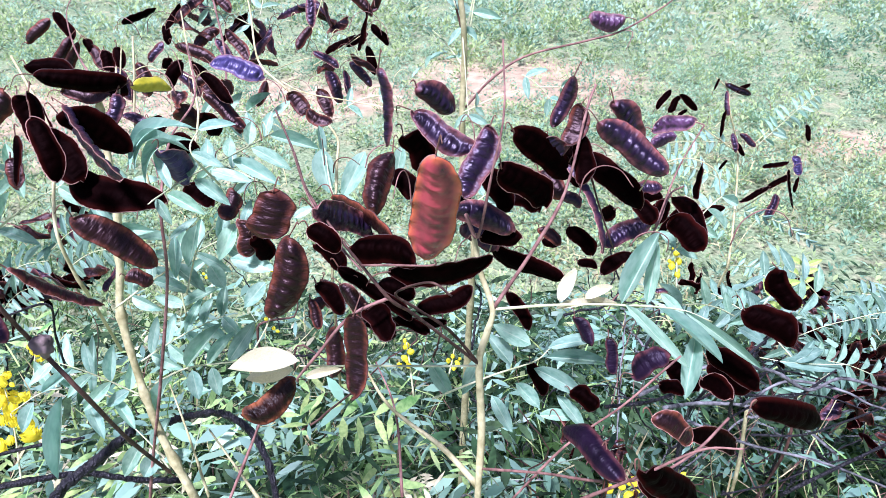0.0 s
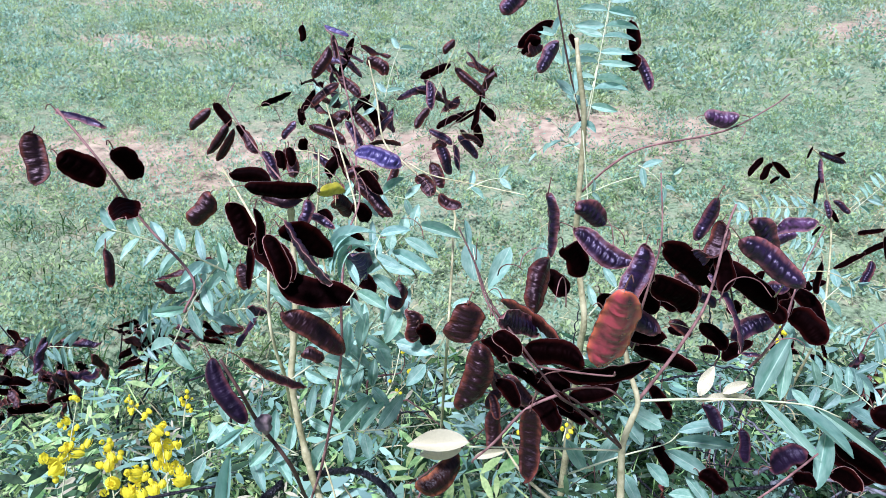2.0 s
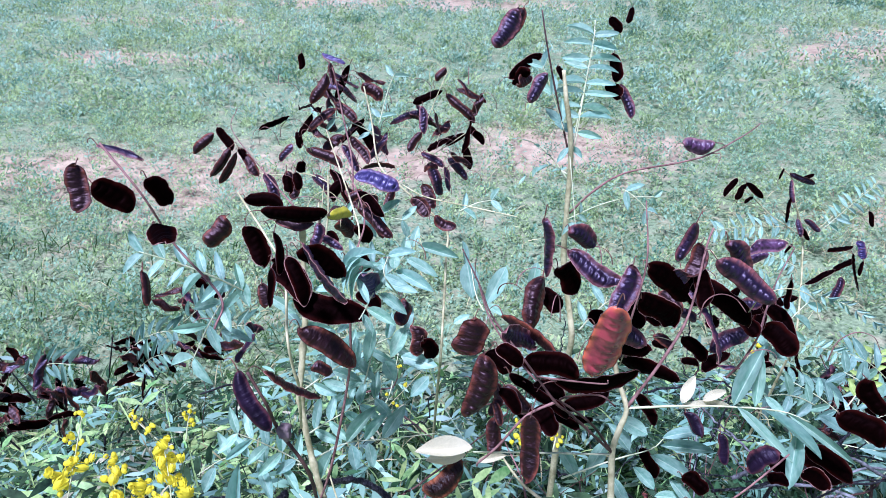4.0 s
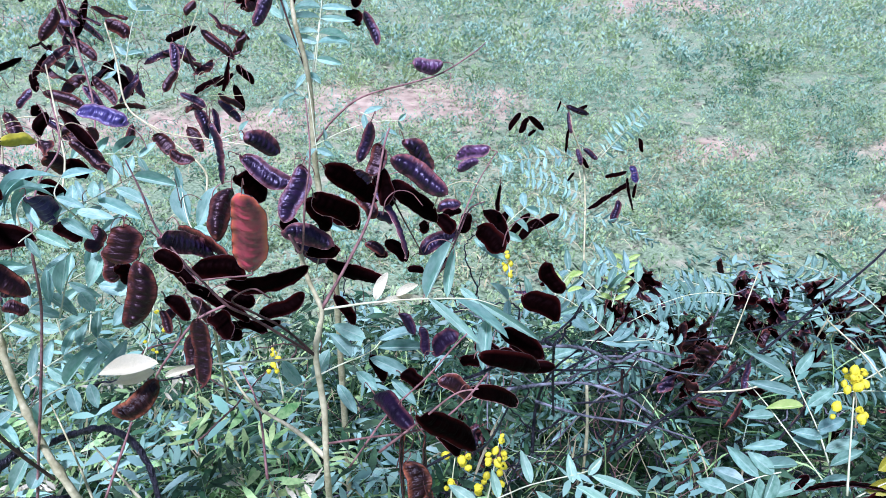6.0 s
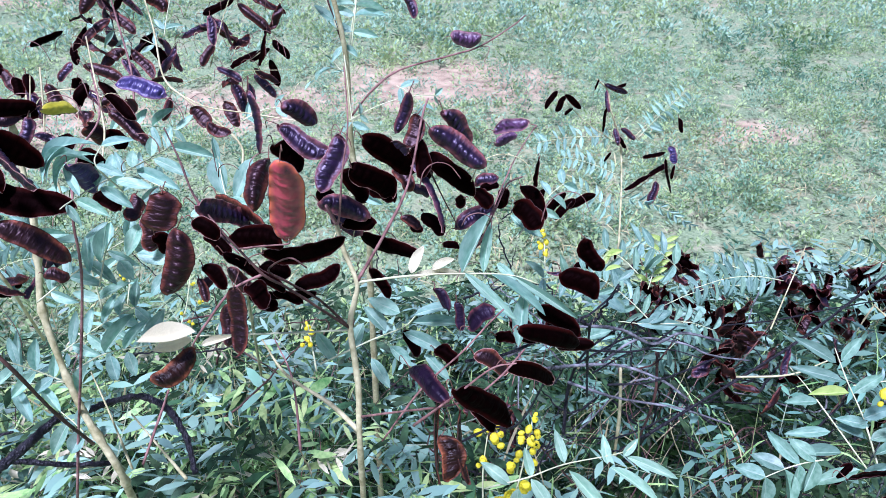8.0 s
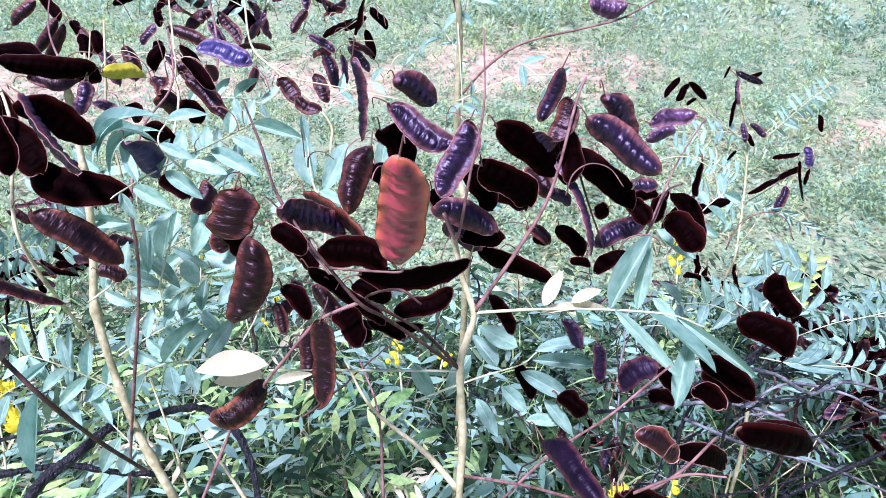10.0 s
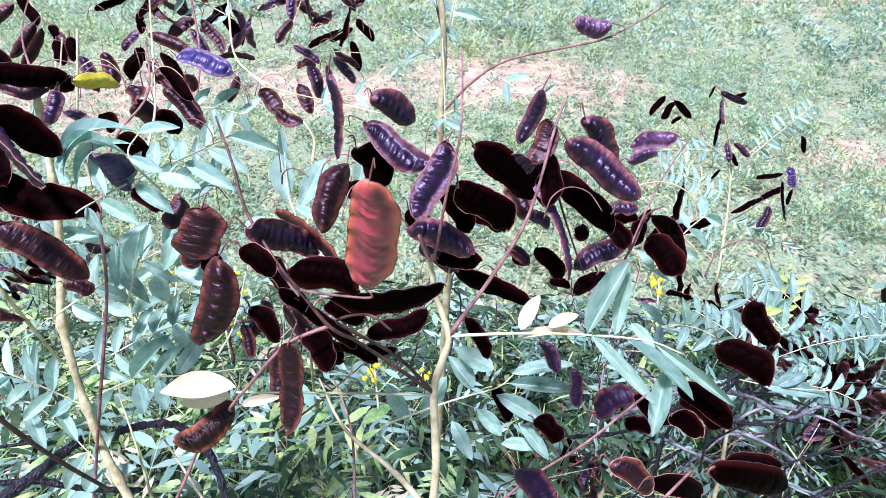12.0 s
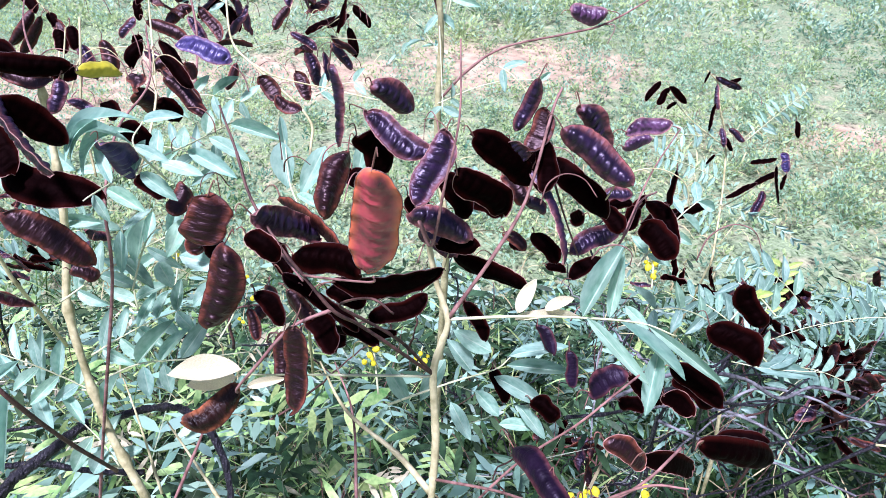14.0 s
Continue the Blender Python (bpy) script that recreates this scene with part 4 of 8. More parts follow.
pod(shrub_near, (0.2029, 0.5210, 1.3573), (0.2242, 0.4873, 1.3450), 0.0271, 20, "dark", 0.15)
pod(shrub_near, (0.1488, 0.4736, 1.4071), (0.1729, 0.4766, 1.4118), 0.0134, 12, "purple", 0.20)
pod(shrub_near, (0.1534, 0.4702, 1.4019), (0.1730, 0.4725, 1.4054), 0.0098, 16, "dark", 0.20)
pod(shrub_near, (0.0880, 0.4438, 1.4222), (0.1019, 0.4380, 1.4131), 0.0101, 27, "purple", 0.20)
pod(shrub_near, (0.0788, 0.4737, 1.3742), (0.0960, 0.4664, 1.3626), 0.0111, 7, "brown", 0.25)
pod(shrub_near, (0.2296, 0.5478, 1.3973), (0.2243, 0.5310, 1.3709), 0.0098, 72, "dark", 0.10)
pod(shrub_near, (0.1868, 0.4947, 1.3884), (0.1766, 0.4906, 1.3686), 0.0141, 18, "dark", 0.10)
pod(shrub_near, (0.1456, 0.5137, 1.3007), (0.1732, 0.5248, 1.3181), 0.0157, -8, "dark", 0.20)
pod(shrub_near, (0.1240, 0.5174, 1.3125), (0.1427, 0.5147, 1.3082), 0.0094, 5, "dark", 0.20)
pod(shrub_near, (0.1773, 0.5454, 1.4311), (0.2152, 0.5497, 1.4379), 0.0156, 27, "lilac", 0.10)
pod(shrub_near, (0.1830, 0.5556, 1.4130), (0.2071, 0.5601, 1.4199), 0.0131, 10, "lilac", 0.15)
pod(shrub_near, (0.1436, 0.4902, 1.3814), (0.1366, 0.5029, 1.3688), 0.0141, -21, "dark", 0.10)
pod(shrub_near, (0.0886, 0.5106, 1.3390), (0.1012, 0.5015, 1.3390), 0.0101, 22, "dark", 0.10)
pod(shrub_near, (0.0289, 0.4172, 1.4530), (0.0465, 0.4024, 1.4296), 0.0193, 17, "dark", 0.10)
pod(shrub_near, (0.0060, 0.4177, 1.4351), (0.0219, 0.4061, 1.4169), 0.0158, 16, "dark", 0.20)
pod(shrub_near, (0.2421, 0.4062, 1.3794), (0.2539, 0.3899, 1.3538), 0.0189, 33, "dark", -0.20)
pod(shrub_near, (0.2217, 0.3920, 1.3570), (0.2491, 0.3649, 1.3453), 0.0255, 30, "dark", 0.25)
pod(shrub_near, (0.1257, 0.3355, 1.3433), (0.1467, 0.3332, 1.3624), 0.0181, -10, "violet", 0.20)
pod(shrub_near, (0.1917, 0.3718, 1.3074), (0.2145, 0.3640, 1.2951), 0.0168, 13, "dark", 0.20)
pod(shrub_near, (0.1547, 0.3540, 1.3166), (0.1725, 0.3504, 1.3110), 0.0121, 0, "dark", 0.20)
pod(shrub_near, (0.1239, 0.3867, 1.3306), (0.1275, 0.3722, 1.3080), 0.0101, 8, "violet", 0.10)
pod(shrub_near, (0.0923, 0.2580, 1.3468), (0.0886, 0.2218, 1.2882), 0.0085, -67, "dry", 0.03)
pod(shrub_near, (0.1055, 0.2472, 1.3361), (0.1097, 0.2170, 1.2904), 0.0110, -63, "dry", 0.05)
pod(shrub_near, (0.0980, 0.2353, 1.3245), (0.1021, 0.2161, 1.2969), 0.0220, -12, "dry", 0.30)
pod(shrub_near, (0.1233, 0.2732, 1.3187), (0.1392, 0.2567, 1.3001), 0.0139, -7, "dark", 0.10)
pod(shrub_near, (-0.0517, 0.3560, 1.3692), (0.0025, 0.3457, 1.3777), 0.0122, 58, "dark", 0.15)
pod(shrub_near, (0.1908, 0.2889, 1.3552), (0.2185, 0.2843, 1.3607), 0.0113, 12, "dark", 0.10)
pod(shrub_near, (-0.0022, 0.2874, 1.5225), (-0.0080, 0.3095, 1.4511), 0.0247, -4, "red", 0.12)
pod(shrub_near, (0.1433, 0.2166, 1.4342), (0.1912, 0.2342, 1.4038), 0.0150, 9, "dark", 0.12)
pod(shrub_near, (0.2008, 0.3905, 1.3188), (0.2419, 0.3776, 1.2916), 0.0206, 16, "dark", 0.15)
pod(shrub_near, (0.0728, 0.2875, 1.3479), (0.0970, 0.2423, 1.3550), 0.0165, 5, "violet", 0.20)
pod(shrub_near, (0.1038, 0.2295, 1.3760), (0.1501, 0.2477, 1.3184), 0.0208, 1, "dark", 0.15)
pod(shrub_near, (0.1252, 0.2807, 1.3604), (0.1523, 0.2794, 1.3421), 0.0150, 8, "brown", 0.20)
pod(shrub_near, (0.1493, 0.2791, 1.3481), (0.2051, 0.3130, 1.2951), 0.0155, 2, "dark", 0.20)
rod(shrub_near, "branch", [(0.0753, 0.2508, 1.3191), (0.1044, 0.2344, 1.3642), (0.1261, 0.2241, 1.3964), (0.1400, 0.2140, 1.4090)], 0.0011, 0.0004, TWIG)
stalk = leaf_stalk(shrub_near, [(0.0348, 0.3714, 1.3680), (0.0796, 0.3756, 1.3691), (0.1276, 0.3838, 1.3633), (0.1715, 0.3902, 1.3548), (0.2002, 0.3933, 1.3411)], 0.0011, "long glaucous leaf with some yellowing leaflets")
leaflet(stalk, (0.0816, 0.3769, 1.3711), (0.0924, 0.3897, 1.3911), 0.0104, -16, True)
leaflet(stalk, (0.1004, 0.3823, 1.3702), (0.1202, 0.3873, 1.3781), 0.0085, -16, True)
leaflet(stalk, (0.1276, 0.3842, 1.3640), (0.1546, 0.4125, 1.4084), 0.0147, -23)
leaflet(stalk, (0.1473, 0.3879, 1.3604), (0.1551, 0.4131, 1.4000), 0.0098, -16)
leaflet(stalk, (0.1295, 0.3798, 1.3664), (0.1721, 0.3560, 1.3290), 0.0104, -10)
leaflet(stalk, (0.1538, 0.3828, 1.3618), (0.2025, 0.3620, 1.3292), 0.0094, -14)
leaflet(stalk, (0.1738, 0.3858, 1.3572), (0.2360, 0.3624, 1.3205), 0.0083, 8)
leaflet(stalk, (0.1848, 0.3810, 1.3403), (0.1769, 0.3548, 1.2993), 0.0140, 16)
leaflet(stalk, (0.0805, 0.3785, 1.3644), (0.1243, 0.3819, 1.3697), 0.0077, -22, True)
leaflet(stalk, (0.1623, 0.4044, 1.3585), (0.1792, 0.3955, 1.3445), 0.0088, -5)
stalk = leaf_stalk(shrub_near, [(-0.0079, 0.4051, 1.2480), (0.0409, 0.4120, 1.2681), (0.0751, 0.4146, 1.2815), (0.0875, 0.4202, 1.2902)], 0.0009)
leaflet(stalk, (0.0865, 0.4207, 1.2909), (0.1335, 0.4273, 1.3014), 0.0118, -25)
leaflet(stalk, (0.0843, 0.4167, 1.2847), (0.1351, 0.4149, 1.2819), 0.0118, -8)
leaflet(stalk, (0.0751, 0.4117, 1.2768), (0.1191, 0.4004, 1.2592), 0.0146, -5)
leaflet(stalk, (0.0726, 0.4221, 1.2932), (0.0411, 0.4306, 1.3066), 0.0155, 3)
leaflet(stalk, (0.0576, 0.4208, 1.2726), (0.0372, 0.4347, 1.2943), 0.0144, 18)
leaflet(stalk, (0.0364, 0.4258, 1.2804), (0.0155, 0.4068, 1.2505), 0.0145, 12)
leaflet(stalk, (0.0611, 0.4125, 1.2596), (0.0814, 0.4015, 1.2423), 0.0126, -8)
leaflet(stalk, (0.0815, 0.3982, 1.2371), (0.1130, 0.3981, 1.2369), 0.0109, -21)
leaflet(stalk, (0.0421, 0.4141, 1.2435), (0.0591, 0.3975, 1.2174), 0.0126, -13)
leaflet(stalk, (-0.0105, 0.4218, 1.2741), (0.0085, 0.4055, 1.2485), 0.0133, 1)
leaflet(stalk, (0.0955, 0.4071, 1.2511), (0.1215, 0.3920, 1.2275), 0.0116, -14)
stalk = leaf_stalk(shrub_near, [(0.0267, 0.3637, 1.3225), (-0.0325, 0.3522, 1.3324), (-0.0932, 0.3295, 1.3525)], 0.0010, "leaf with a bare stalk and papery cream leaflets")
leaflet(stalk, (-0.0932, 0.3311, 1.3550), (-0.1412, 0.3293, 1.3522), 0.0165, 20, True)
leaflet(stalk, (-0.0991, 0.3355, 1.3434), (-0.1330, 0.3327, 1.3390), 0.0135, 12, True)
leaflet(stalk, (-0.0894, 0.3255, 1.3463), (-0.0659, 0.3288, 1.3515), 0.0067, -6, True)
leaf(shrub_near, (0.0074, 0.4826, 1.3694), (0.0580, 0.5362, 1.3791), 3, 0.030, 0.10, 0, 58, 0.30)
leaf(shrub_near, (0.2062, 0.5183, 1.3139), (0.2744, 0.5848, 1.3437), 4, 0.030, 0.10, 0, 58, 0.30)
stalk = leaf_stalk(shrub_near, [(-0.0868, 0.4910, 1.3826), (-0.0956, 0.5087, 1.3918), (-0.1025, 0.5354, 1.4151)], 0.0008)
leaflet(stalk, (-0.1059, 0.5349, 1.4143), (-0.0987, 0.5145, 1.3823), 0.0195, 2)
leaflet(stalk, (-0.0655, 0.5156, 1.4212), (-0.0849, 0.4943, 1.3878), 0.0167, -9)
leaflet(stalk, (-0.1117, 0.5647, 1.4238), (-0.1064, 0.5474, 1.3967), 0.0071, -15)
leaflet(stalk, (-0.0345, 0.5183, 1.4254), (-0.0409, 0.5021, 1.4000), 0.0115, -1)
leaflet(stalk, (-0.1154, 0.4511, 1.3944), (-0.0998, 0.4556, 1.4015), 0.0078, -5)
leaflet(stalk, (-0.0853, 0.4860, 1.3933), (-0.0667, 0.4806, 1.3849), 0.0088, -19)
stalk = leaf_stalk(shrub_near, [(0.2830, 0.4781, 1.2881), (0.2929, 0.4852, 1.2992), (0.3029, 0.4912, 1.3086)], 0.0008, "lime-green young leaf beside a pair of pods")
leaflet(stalk, (0.2955, 0.4831, 1.2958), (0.3084, 0.4939, 1.3129), 0.0076, -35, lime=True)
leaflet(stalk, (0.3004, 0.4890, 1.3052), (0.3195, 0.4918, 1.3095), 0.0070, -16, lime=True)
leaflet(stalk, (0.2915, 0.4844, 1.2979), (0.2863, 0.4933, 1.3119), 0.0066, -6, lime=True)
leaflet(stalk, (0.2986, 0.4804, 1.2916), (0.3167, 0.4826, 1.2951), 0.0065, -28, lime=True)
spike = flower_spike(shrub_near, [(-0.0314, 0.5452, 1.1113), (-0.0369, 0.5665, 1.1485), (-0.0397, 0.5753, 1.1640)])
bud(spike, (-0.0398, 0.5781, 1.1570), 0.0100)
bud(spike, (-0.0348, 0.5651, 1.1591), 0.0107)
bud(spike, (-0.0420, 0.5703, 1.1451), 0.0107)
bud(spike, (-0.0369, 0.5568, 1.1461), 0.0093)
bud(spike, (-0.0421, 0.5817, 1.1607), 0.0063)
bud(spike, (-0.0406, 0.5639, 1.1665), 0.0077)
bud(spike, (-0.0477, 0.5640, 1.1402), 0.0091)
bud(spike, (-0.0389, 0.5600, 1.1492), 0.0058)
spike = flower_spike(shrub_near, [(0.0086, 0.5926, 1.1014), (0.0118, 0.6000, 1.1144), (0.0143, 0.6076, 1.1273)])
bud(spike, (0.0125, 0.6005, 1.1217), 0.0076)
bud(spike, (0.0178, 0.5968, 1.1144), 0.0083)
bud(spike, (0.0074, 0.6009, 1.1142), 0.0083)
bud(spike, (0.0136, 0.5887, 1.1140), 0.0076)
bud(spike, (0.0073, 0.5986, 1.1185), 0.0042)
bud(spike, (0.0207, 0.6006, 1.1177), 0.0063)
bud(spike, (0.0135, 0.5999, 1.1217), 0.0048)
bud(spike, (0.0151, 0.6031, 1.1010), 0.0068)
spike = flower_spike(shrub_near, [(-0.2382, 0.6481, 1.0869), (-0.2182, 0.6677, 1.1216), (-0.2060, 0.6992, 1.1770)])
bud(spike, (-0.2163, 0.7018, 1.1733), 0.0072)
bud(spike, (-0.2061, 0.6874, 1.1562), 0.0072)
bud(spike, (-0.1952, 0.6680, 1.1393), 0.0080)
bud(spike, (-0.2212, 0.6638, 1.1248), 0.0072)
bud(spike, (-0.2120, 0.6593, 1.1133), 0.0072)
bud(spike, (-0.2162, 0.6891, 1.1822), 0.0059)
bud(spike, (-0.2024, 0.6836, 1.1608), 0.0053)
bud(spike, (-0.1955, 0.6838, 1.1293), 0.0044)
bud(spike, (-0.2225, 0.6682, 1.1209), 0.0045)
bud(spike, (-0.2055, 0.6516, 1.1151), 0.0060)
spike = flower_spike(shrub_near, [(0.2891, 0.6785, 1.1685), (0.2895, 0.6919, 1.1899), (0.2880, 0.7036, 1.2076)])
bud(spike, (0.2862, 0.6934, 1.2088), 0.0109)
bud(spike, (0.2919, 0.6961, 1.1950), 0.0120)
bud(spike, (0.2855, 0.6976, 1.1868), 0.0120)
bud(spike, (0.2905, 0.6872, 1.1808), 0.0109)
bud(spike, (0.2888, 0.7093, 1.2062), 0.0080)
bud(spike, (0.2864, 0.7003, 1.1887), 0.0091)
bud(spike, (0.2821, 0.7000, 1.1928), 0.0068)
bud(spike, (0.2921, 0.6909, 1.1841), 0.0068)
# shrub left
rod(shrub_left, "stem", [(-0.2800, 0.6000, 0.0000), (-0.2613, 0.5294, 0.3940), (-0.2453, 0.4689, 0.7318), (-0.2346, 0.4286, 0.9569), (-0.2293, 0.4084, 1.0695), (-0.2266, 0.3984, 1.1258), (-0.2474, 0.4130, 1.1859), (-0.2613, 0.4290, 1.2389), (-0.2718, 0.4488, 1.2979), (-0.2688, 0.4637, 1.3398), (-0.2627, 0.4739, 1.3930), (-0.2622, 0.4845, 1.4468), (-0.2587, 0.4861, 1.4866)], 0.0049, 0.0024, STEM, knots=7)
rod(shrub_left, "branch", [(-0.2870, 0.4096, 1.0689), (-0.2607, 0.4143, 1.1694), (-0.2350, 0.4057, 1.2488), (-0.2128, 0.4237, 1.3514), (-0.2097, 0.4367, 1.4091), (-0.2119, 0.4823, 1.4435), (-0.2148, 0.5590, 1.4521), (-0.2493, 0.6529, 1.4691)], 0.0015, 0.0008, TWIG)
rod(shrub_left, "branch", [(-0.2550, 0.2977, 1.4515), (-0.2432, 0.2935, 1.4264), (-0.2417, 0.3049, 1.3912), (-0.2228, 0.3041, 1.3499), (-0.2314, 0.3441, 1.2638), (-0.2341, 0.3849, 1.1790)], 0.0011, 0.0017, TWIG_DARK)
rod(shrub_left, "branch", [(-0.3218, 0.4971, 1.5039), (-0.2825, 0.4483, 1.4831), (-0.2558, 0.4058, 1.4723), (-0.2477, 0.3694, 1.4338), (-0.2469, 0.3704, 1.3981), (-0.2467, 0.3774, 1.3719), (-0.2668, 0.4258, 1.2803)], 0.0010, 0.0014, STEM)
rod(shrub_left, "branch", [(-0.2410, 0.5256, 1.5114), (-0.2393, 0.5057, 1.4801), (-0.2428, 0.4963, 1.4467), (-0.2313, 0.4724, 1.4093)], 0.0008, 0.0009, STEM)
rod(shrub_left, "branch", [(-0.2441, 0.4930, 1.4973), (-0.2418, 0.4794, 1.4761), (-0.2400, 0.5020, 1.5115)], 0.0007, 0.0005, STEM)
rod(shrub_left, "branch", [(-0.2587, 0.4861, 1.4866), (-0.3308, 0.6022, 1.4827), (-0.4495, 0.8246, 1.4594), (-0.4547, 0.8706, 1.4757)], 0.0009, 0.0006, TWIG)
rod(shrub_left, "branch", [(-0.3139, 0.8252, 1.4603), (-0.2445, 0.6391, 1.4289), (-0.2268, 0.5836, 1.4163), (-0.2215, 0.5171, 1.3864)], 0.0009, 0.0011, STEM)
pod(shrub_left, (-0.2894, 0.4621, 1.4986), (-0.2337, 0.4827, 1.4888), 0.0180, 46, "dark", -0.10)
pod(shrub_left, (-0.2838, 0.4824, 1.4808), (-0.2477, 0.4812, 1.4789), 0.0112, 13, "brown", -0.20)
pod(shrub_left, (-0.2331, 0.4930, 1.4853), (-0.2197, 0.5292, 1.4708), 0.0137, 46, "yellow", 0.20)
pod(shrub_left, (-0.3196, 0.5097, 1.4949), (-0.2819, 0.5057, 1.4886), 0.0156, 24, "dark", 0.20)
pod(shrub_left, (-0.2367, 0.3937, 1.5015), (-0.2037, 0.4065, 1.4716), 0.0235, 28, "dark", 0.15)
pod(shrub_left, (-0.2359, 0.3657, 1.5095), (-0.2207, 0.3457, 1.4781), 0.0149, -30, "dark", 0.15)
pod(shrub_left, (-0.2498, 0.3969, 1.4542), (-0.1839, 0.3874, 1.4393), 0.0273, -9, "dark", -0.20)
pod(shrub_left, (-0.2361, 0.3940, 1.5039), (-0.1970, 0.3633, 1.4687), 0.0166, 70, "purple", 0.05)
pod(shrub_left, (-0.2578, 0.4063, 1.5102), (-0.2505, 0.3874, 1.4805), 0.0111, -63, "dark", 0.10)
pod(shrub_left, (-0.2544, 0.3724, 1.4943), (-0.2535, 0.3562, 1.4688), 0.0094, 29, "dark", 0.05)
pod(shrub_left, (-0.2352, 0.3713, 1.4403), (-0.1928, 0.3776, 1.3984), 0.0211, -6, "brown", 0.12)
pod(shrub_left, (-0.2523, 0.4389, 1.3469), (-0.2334, 0.4442, 1.3388), 0.0135, -2, "brown", 0.10)
pod(shrub_left, (-0.2411, 0.4797, 1.4825), (-0.2451, 0.4662, 1.4614), 0.0125, -20, "purple", 0.20)
pod(shrub_left, (-0.2492, 0.4939, 1.4616), (-0.2229, 0.4879, 1.4522), 0.0088, -7, "purple", 0.20)
pod(shrub_left, (-0.2592, 0.5349, 1.4700), (-0.2683, 0.5168, 1.4677), 0.0139, -35, "dark", 0.10)
pod(shrub_left, (-0.1911, 0.4195, 1.4659), (-0.1871, 0.4473, 1.4282), 0.0201, -9, "blue", 0.20)
pod(shrub_left, (-0.2150, 0.5004, 1.3961), (-0.1914, 0.4919, 1.3828), 0.0169, -3, "dark", 0.20)
pod(shrub_left, (-0.2260, 0.5107, 1.4321), (-0.2019, 0.5168, 1.4174), 0.0185, 7, "dark", 0.20)
pod(shrub_left, (-0.2367, 0.6422, 1.4460), (-0.2052, 0.6264, 1.4213), 0.0143, 12, "dark", 0.10)
pod(shrub_left, (-0.2373, 0.6439, 1.4244), (-0.1962, 0.6251, 1.3950), 0.0167, -7, "brown", 0.15)
pod(shrub_left, (-0.2564, 0.6190, 1.4190), (-0.2453, 0.6296, 1.3917), 0.0218, 4, "brown", 0.20)
pod(shrub_left, (-0.2650, 0.6396, 1.4297), (-0.2515, 0.6155, 1.4255), 0.0188, -9, "brown", 0.20)
pod(shrub_left, (-0.2346, 0.6172, 1.4131), (-0.2224, 0.6227, 1.3889), 0.0186, -2, "dark", 0.20)
pod(shrub_left, (-0.2694, 0.6420, 1.4334), (-0.2597, 0.6554, 1.4545), 0.0144, 21, "dark", 0.20)
pod(shrub_left, (-0.3132, 0.6202, 1.4736), (-0.3073, 0.6090, 1.4561), 0.0135, -13, "dark", 0.10)
pod(shrub_left, (-0.3023, 0.6219, 1.4763), (-0.2969, 0.6107, 1.4588), 0.0115, -13, "dark", 0.10)
pod(shrub_left, (-0.2519, 0.6600, 1.4245), (-0.2377, 0.6678, 1.4366), 0.0126, 23, "brown", 0.10)
pod(shrub_left, (-0.2623, 0.5673, 1.4279), (-0.2446, 0.5523, 1.4227), 0.0151, 9, "dark", 0.20)
pod(shrub_left, (-0.2300, 0.6843, 1.4254), (-0.2240, 0.6840, 1.4082), 0.0118, -1, "brown", 0.20)
pod(shrub_left, (-0.3411, 0.3793, 1.5658), (-0.3298, 0.3850, 1.5426), 0.0177, -17, "dark", 0.10)
pod(shrub_left, (-0.3174, 0.3323, 1.5489), (-0.2974, 0.3072, 1.5484), 0.0217, -27, "dark", 0.10)
pod(shrub_left, (-0.3379, 0.4998, 1.4762), (-0.3548, 0.4853, 1.4506), 0.0211, -36, "brown", 0.10)
pod(shrub_left, (-0.3042, 0.4647, 1.4850), (-0.2864, 0.4463, 1.4530), 0.0219, -15, "dark", 0.20)
pod(shrub_left, (-0.2649, 0.3763, 1.4780), (-0.2606, 0.3668, 1.4614), 0.0113, -11, "brown", 0.10)
pod(shrub_left, (-0.3267, 0.3204, 1.5204), (-0.3215, 0.3082, 1.4991), 0.0078, -61, "brown", 0.10)
pod(shrub_left, (-0.2656, 0.3011, 1.4480), (-0.2405, 0.2800, 1.4114), 0.0142, -6, "violet", -0.25)
pod(shrub_left, (-0.2546, 0.3226, 1.4308), (-0.2209, 0.3453, 1.3869), 0.0161, -68, "brown", 0.10)
pod(shrub_left, (-0.3752, 0.3525, 1.5861), (-0.3737, 0.3367, 1.5564), 0.0168, -23, "brown", 0.10)
pod(shrub_left, (-0.3957, 0.3953, 1.5547), (-0.3722, 0.4041, 1.5293), 0.0232, -6, "dark", 0.10)
pod(shrub_left, (-0.3646, 0.3661, 1.5975), (-0.3320, 0.3629, 1.5879), 0.0106, -49, "purple", 0.10)
rod(shrub_left, "branch", [(-0.3558, 0.3538, 1.6018), (-0.3256, 0.3388, 1.5702), (-0.3150, 0.3493, 1.5249), (-0.2807, 0.3334, 1.4913), (-0.2766, 0.3061, 1.4823)], 0.0008, 0.0009, TWIG)
rod(shrub_left, "dead_branch", [(-0.3934, 0.4091, 1.0682), (-0.3715, 0.4286, 1.0987), (-0.3492, 0.4473, 1.1095), (-0.3232, 0.4685, 1.1242), (-0.3148, 0.4811, 1.1253)], 0.0058, 0.0046, BURNT, wobble=0.0003)
rod(shrub_left, "dead_branch", [(-0.3001, 0.5047, 1.1065), (-0.2729, 0.5094, 1.1139), (-0.2301, 0.4973, 1.1321), (-0.1949, 0.4746, 1.1337), (-0.1721, 0.4495, 1.1130), (-0.1597, 0.4190, 1.0838)], 0.0040, 0.0036, BURNT, wobble=0.0003)
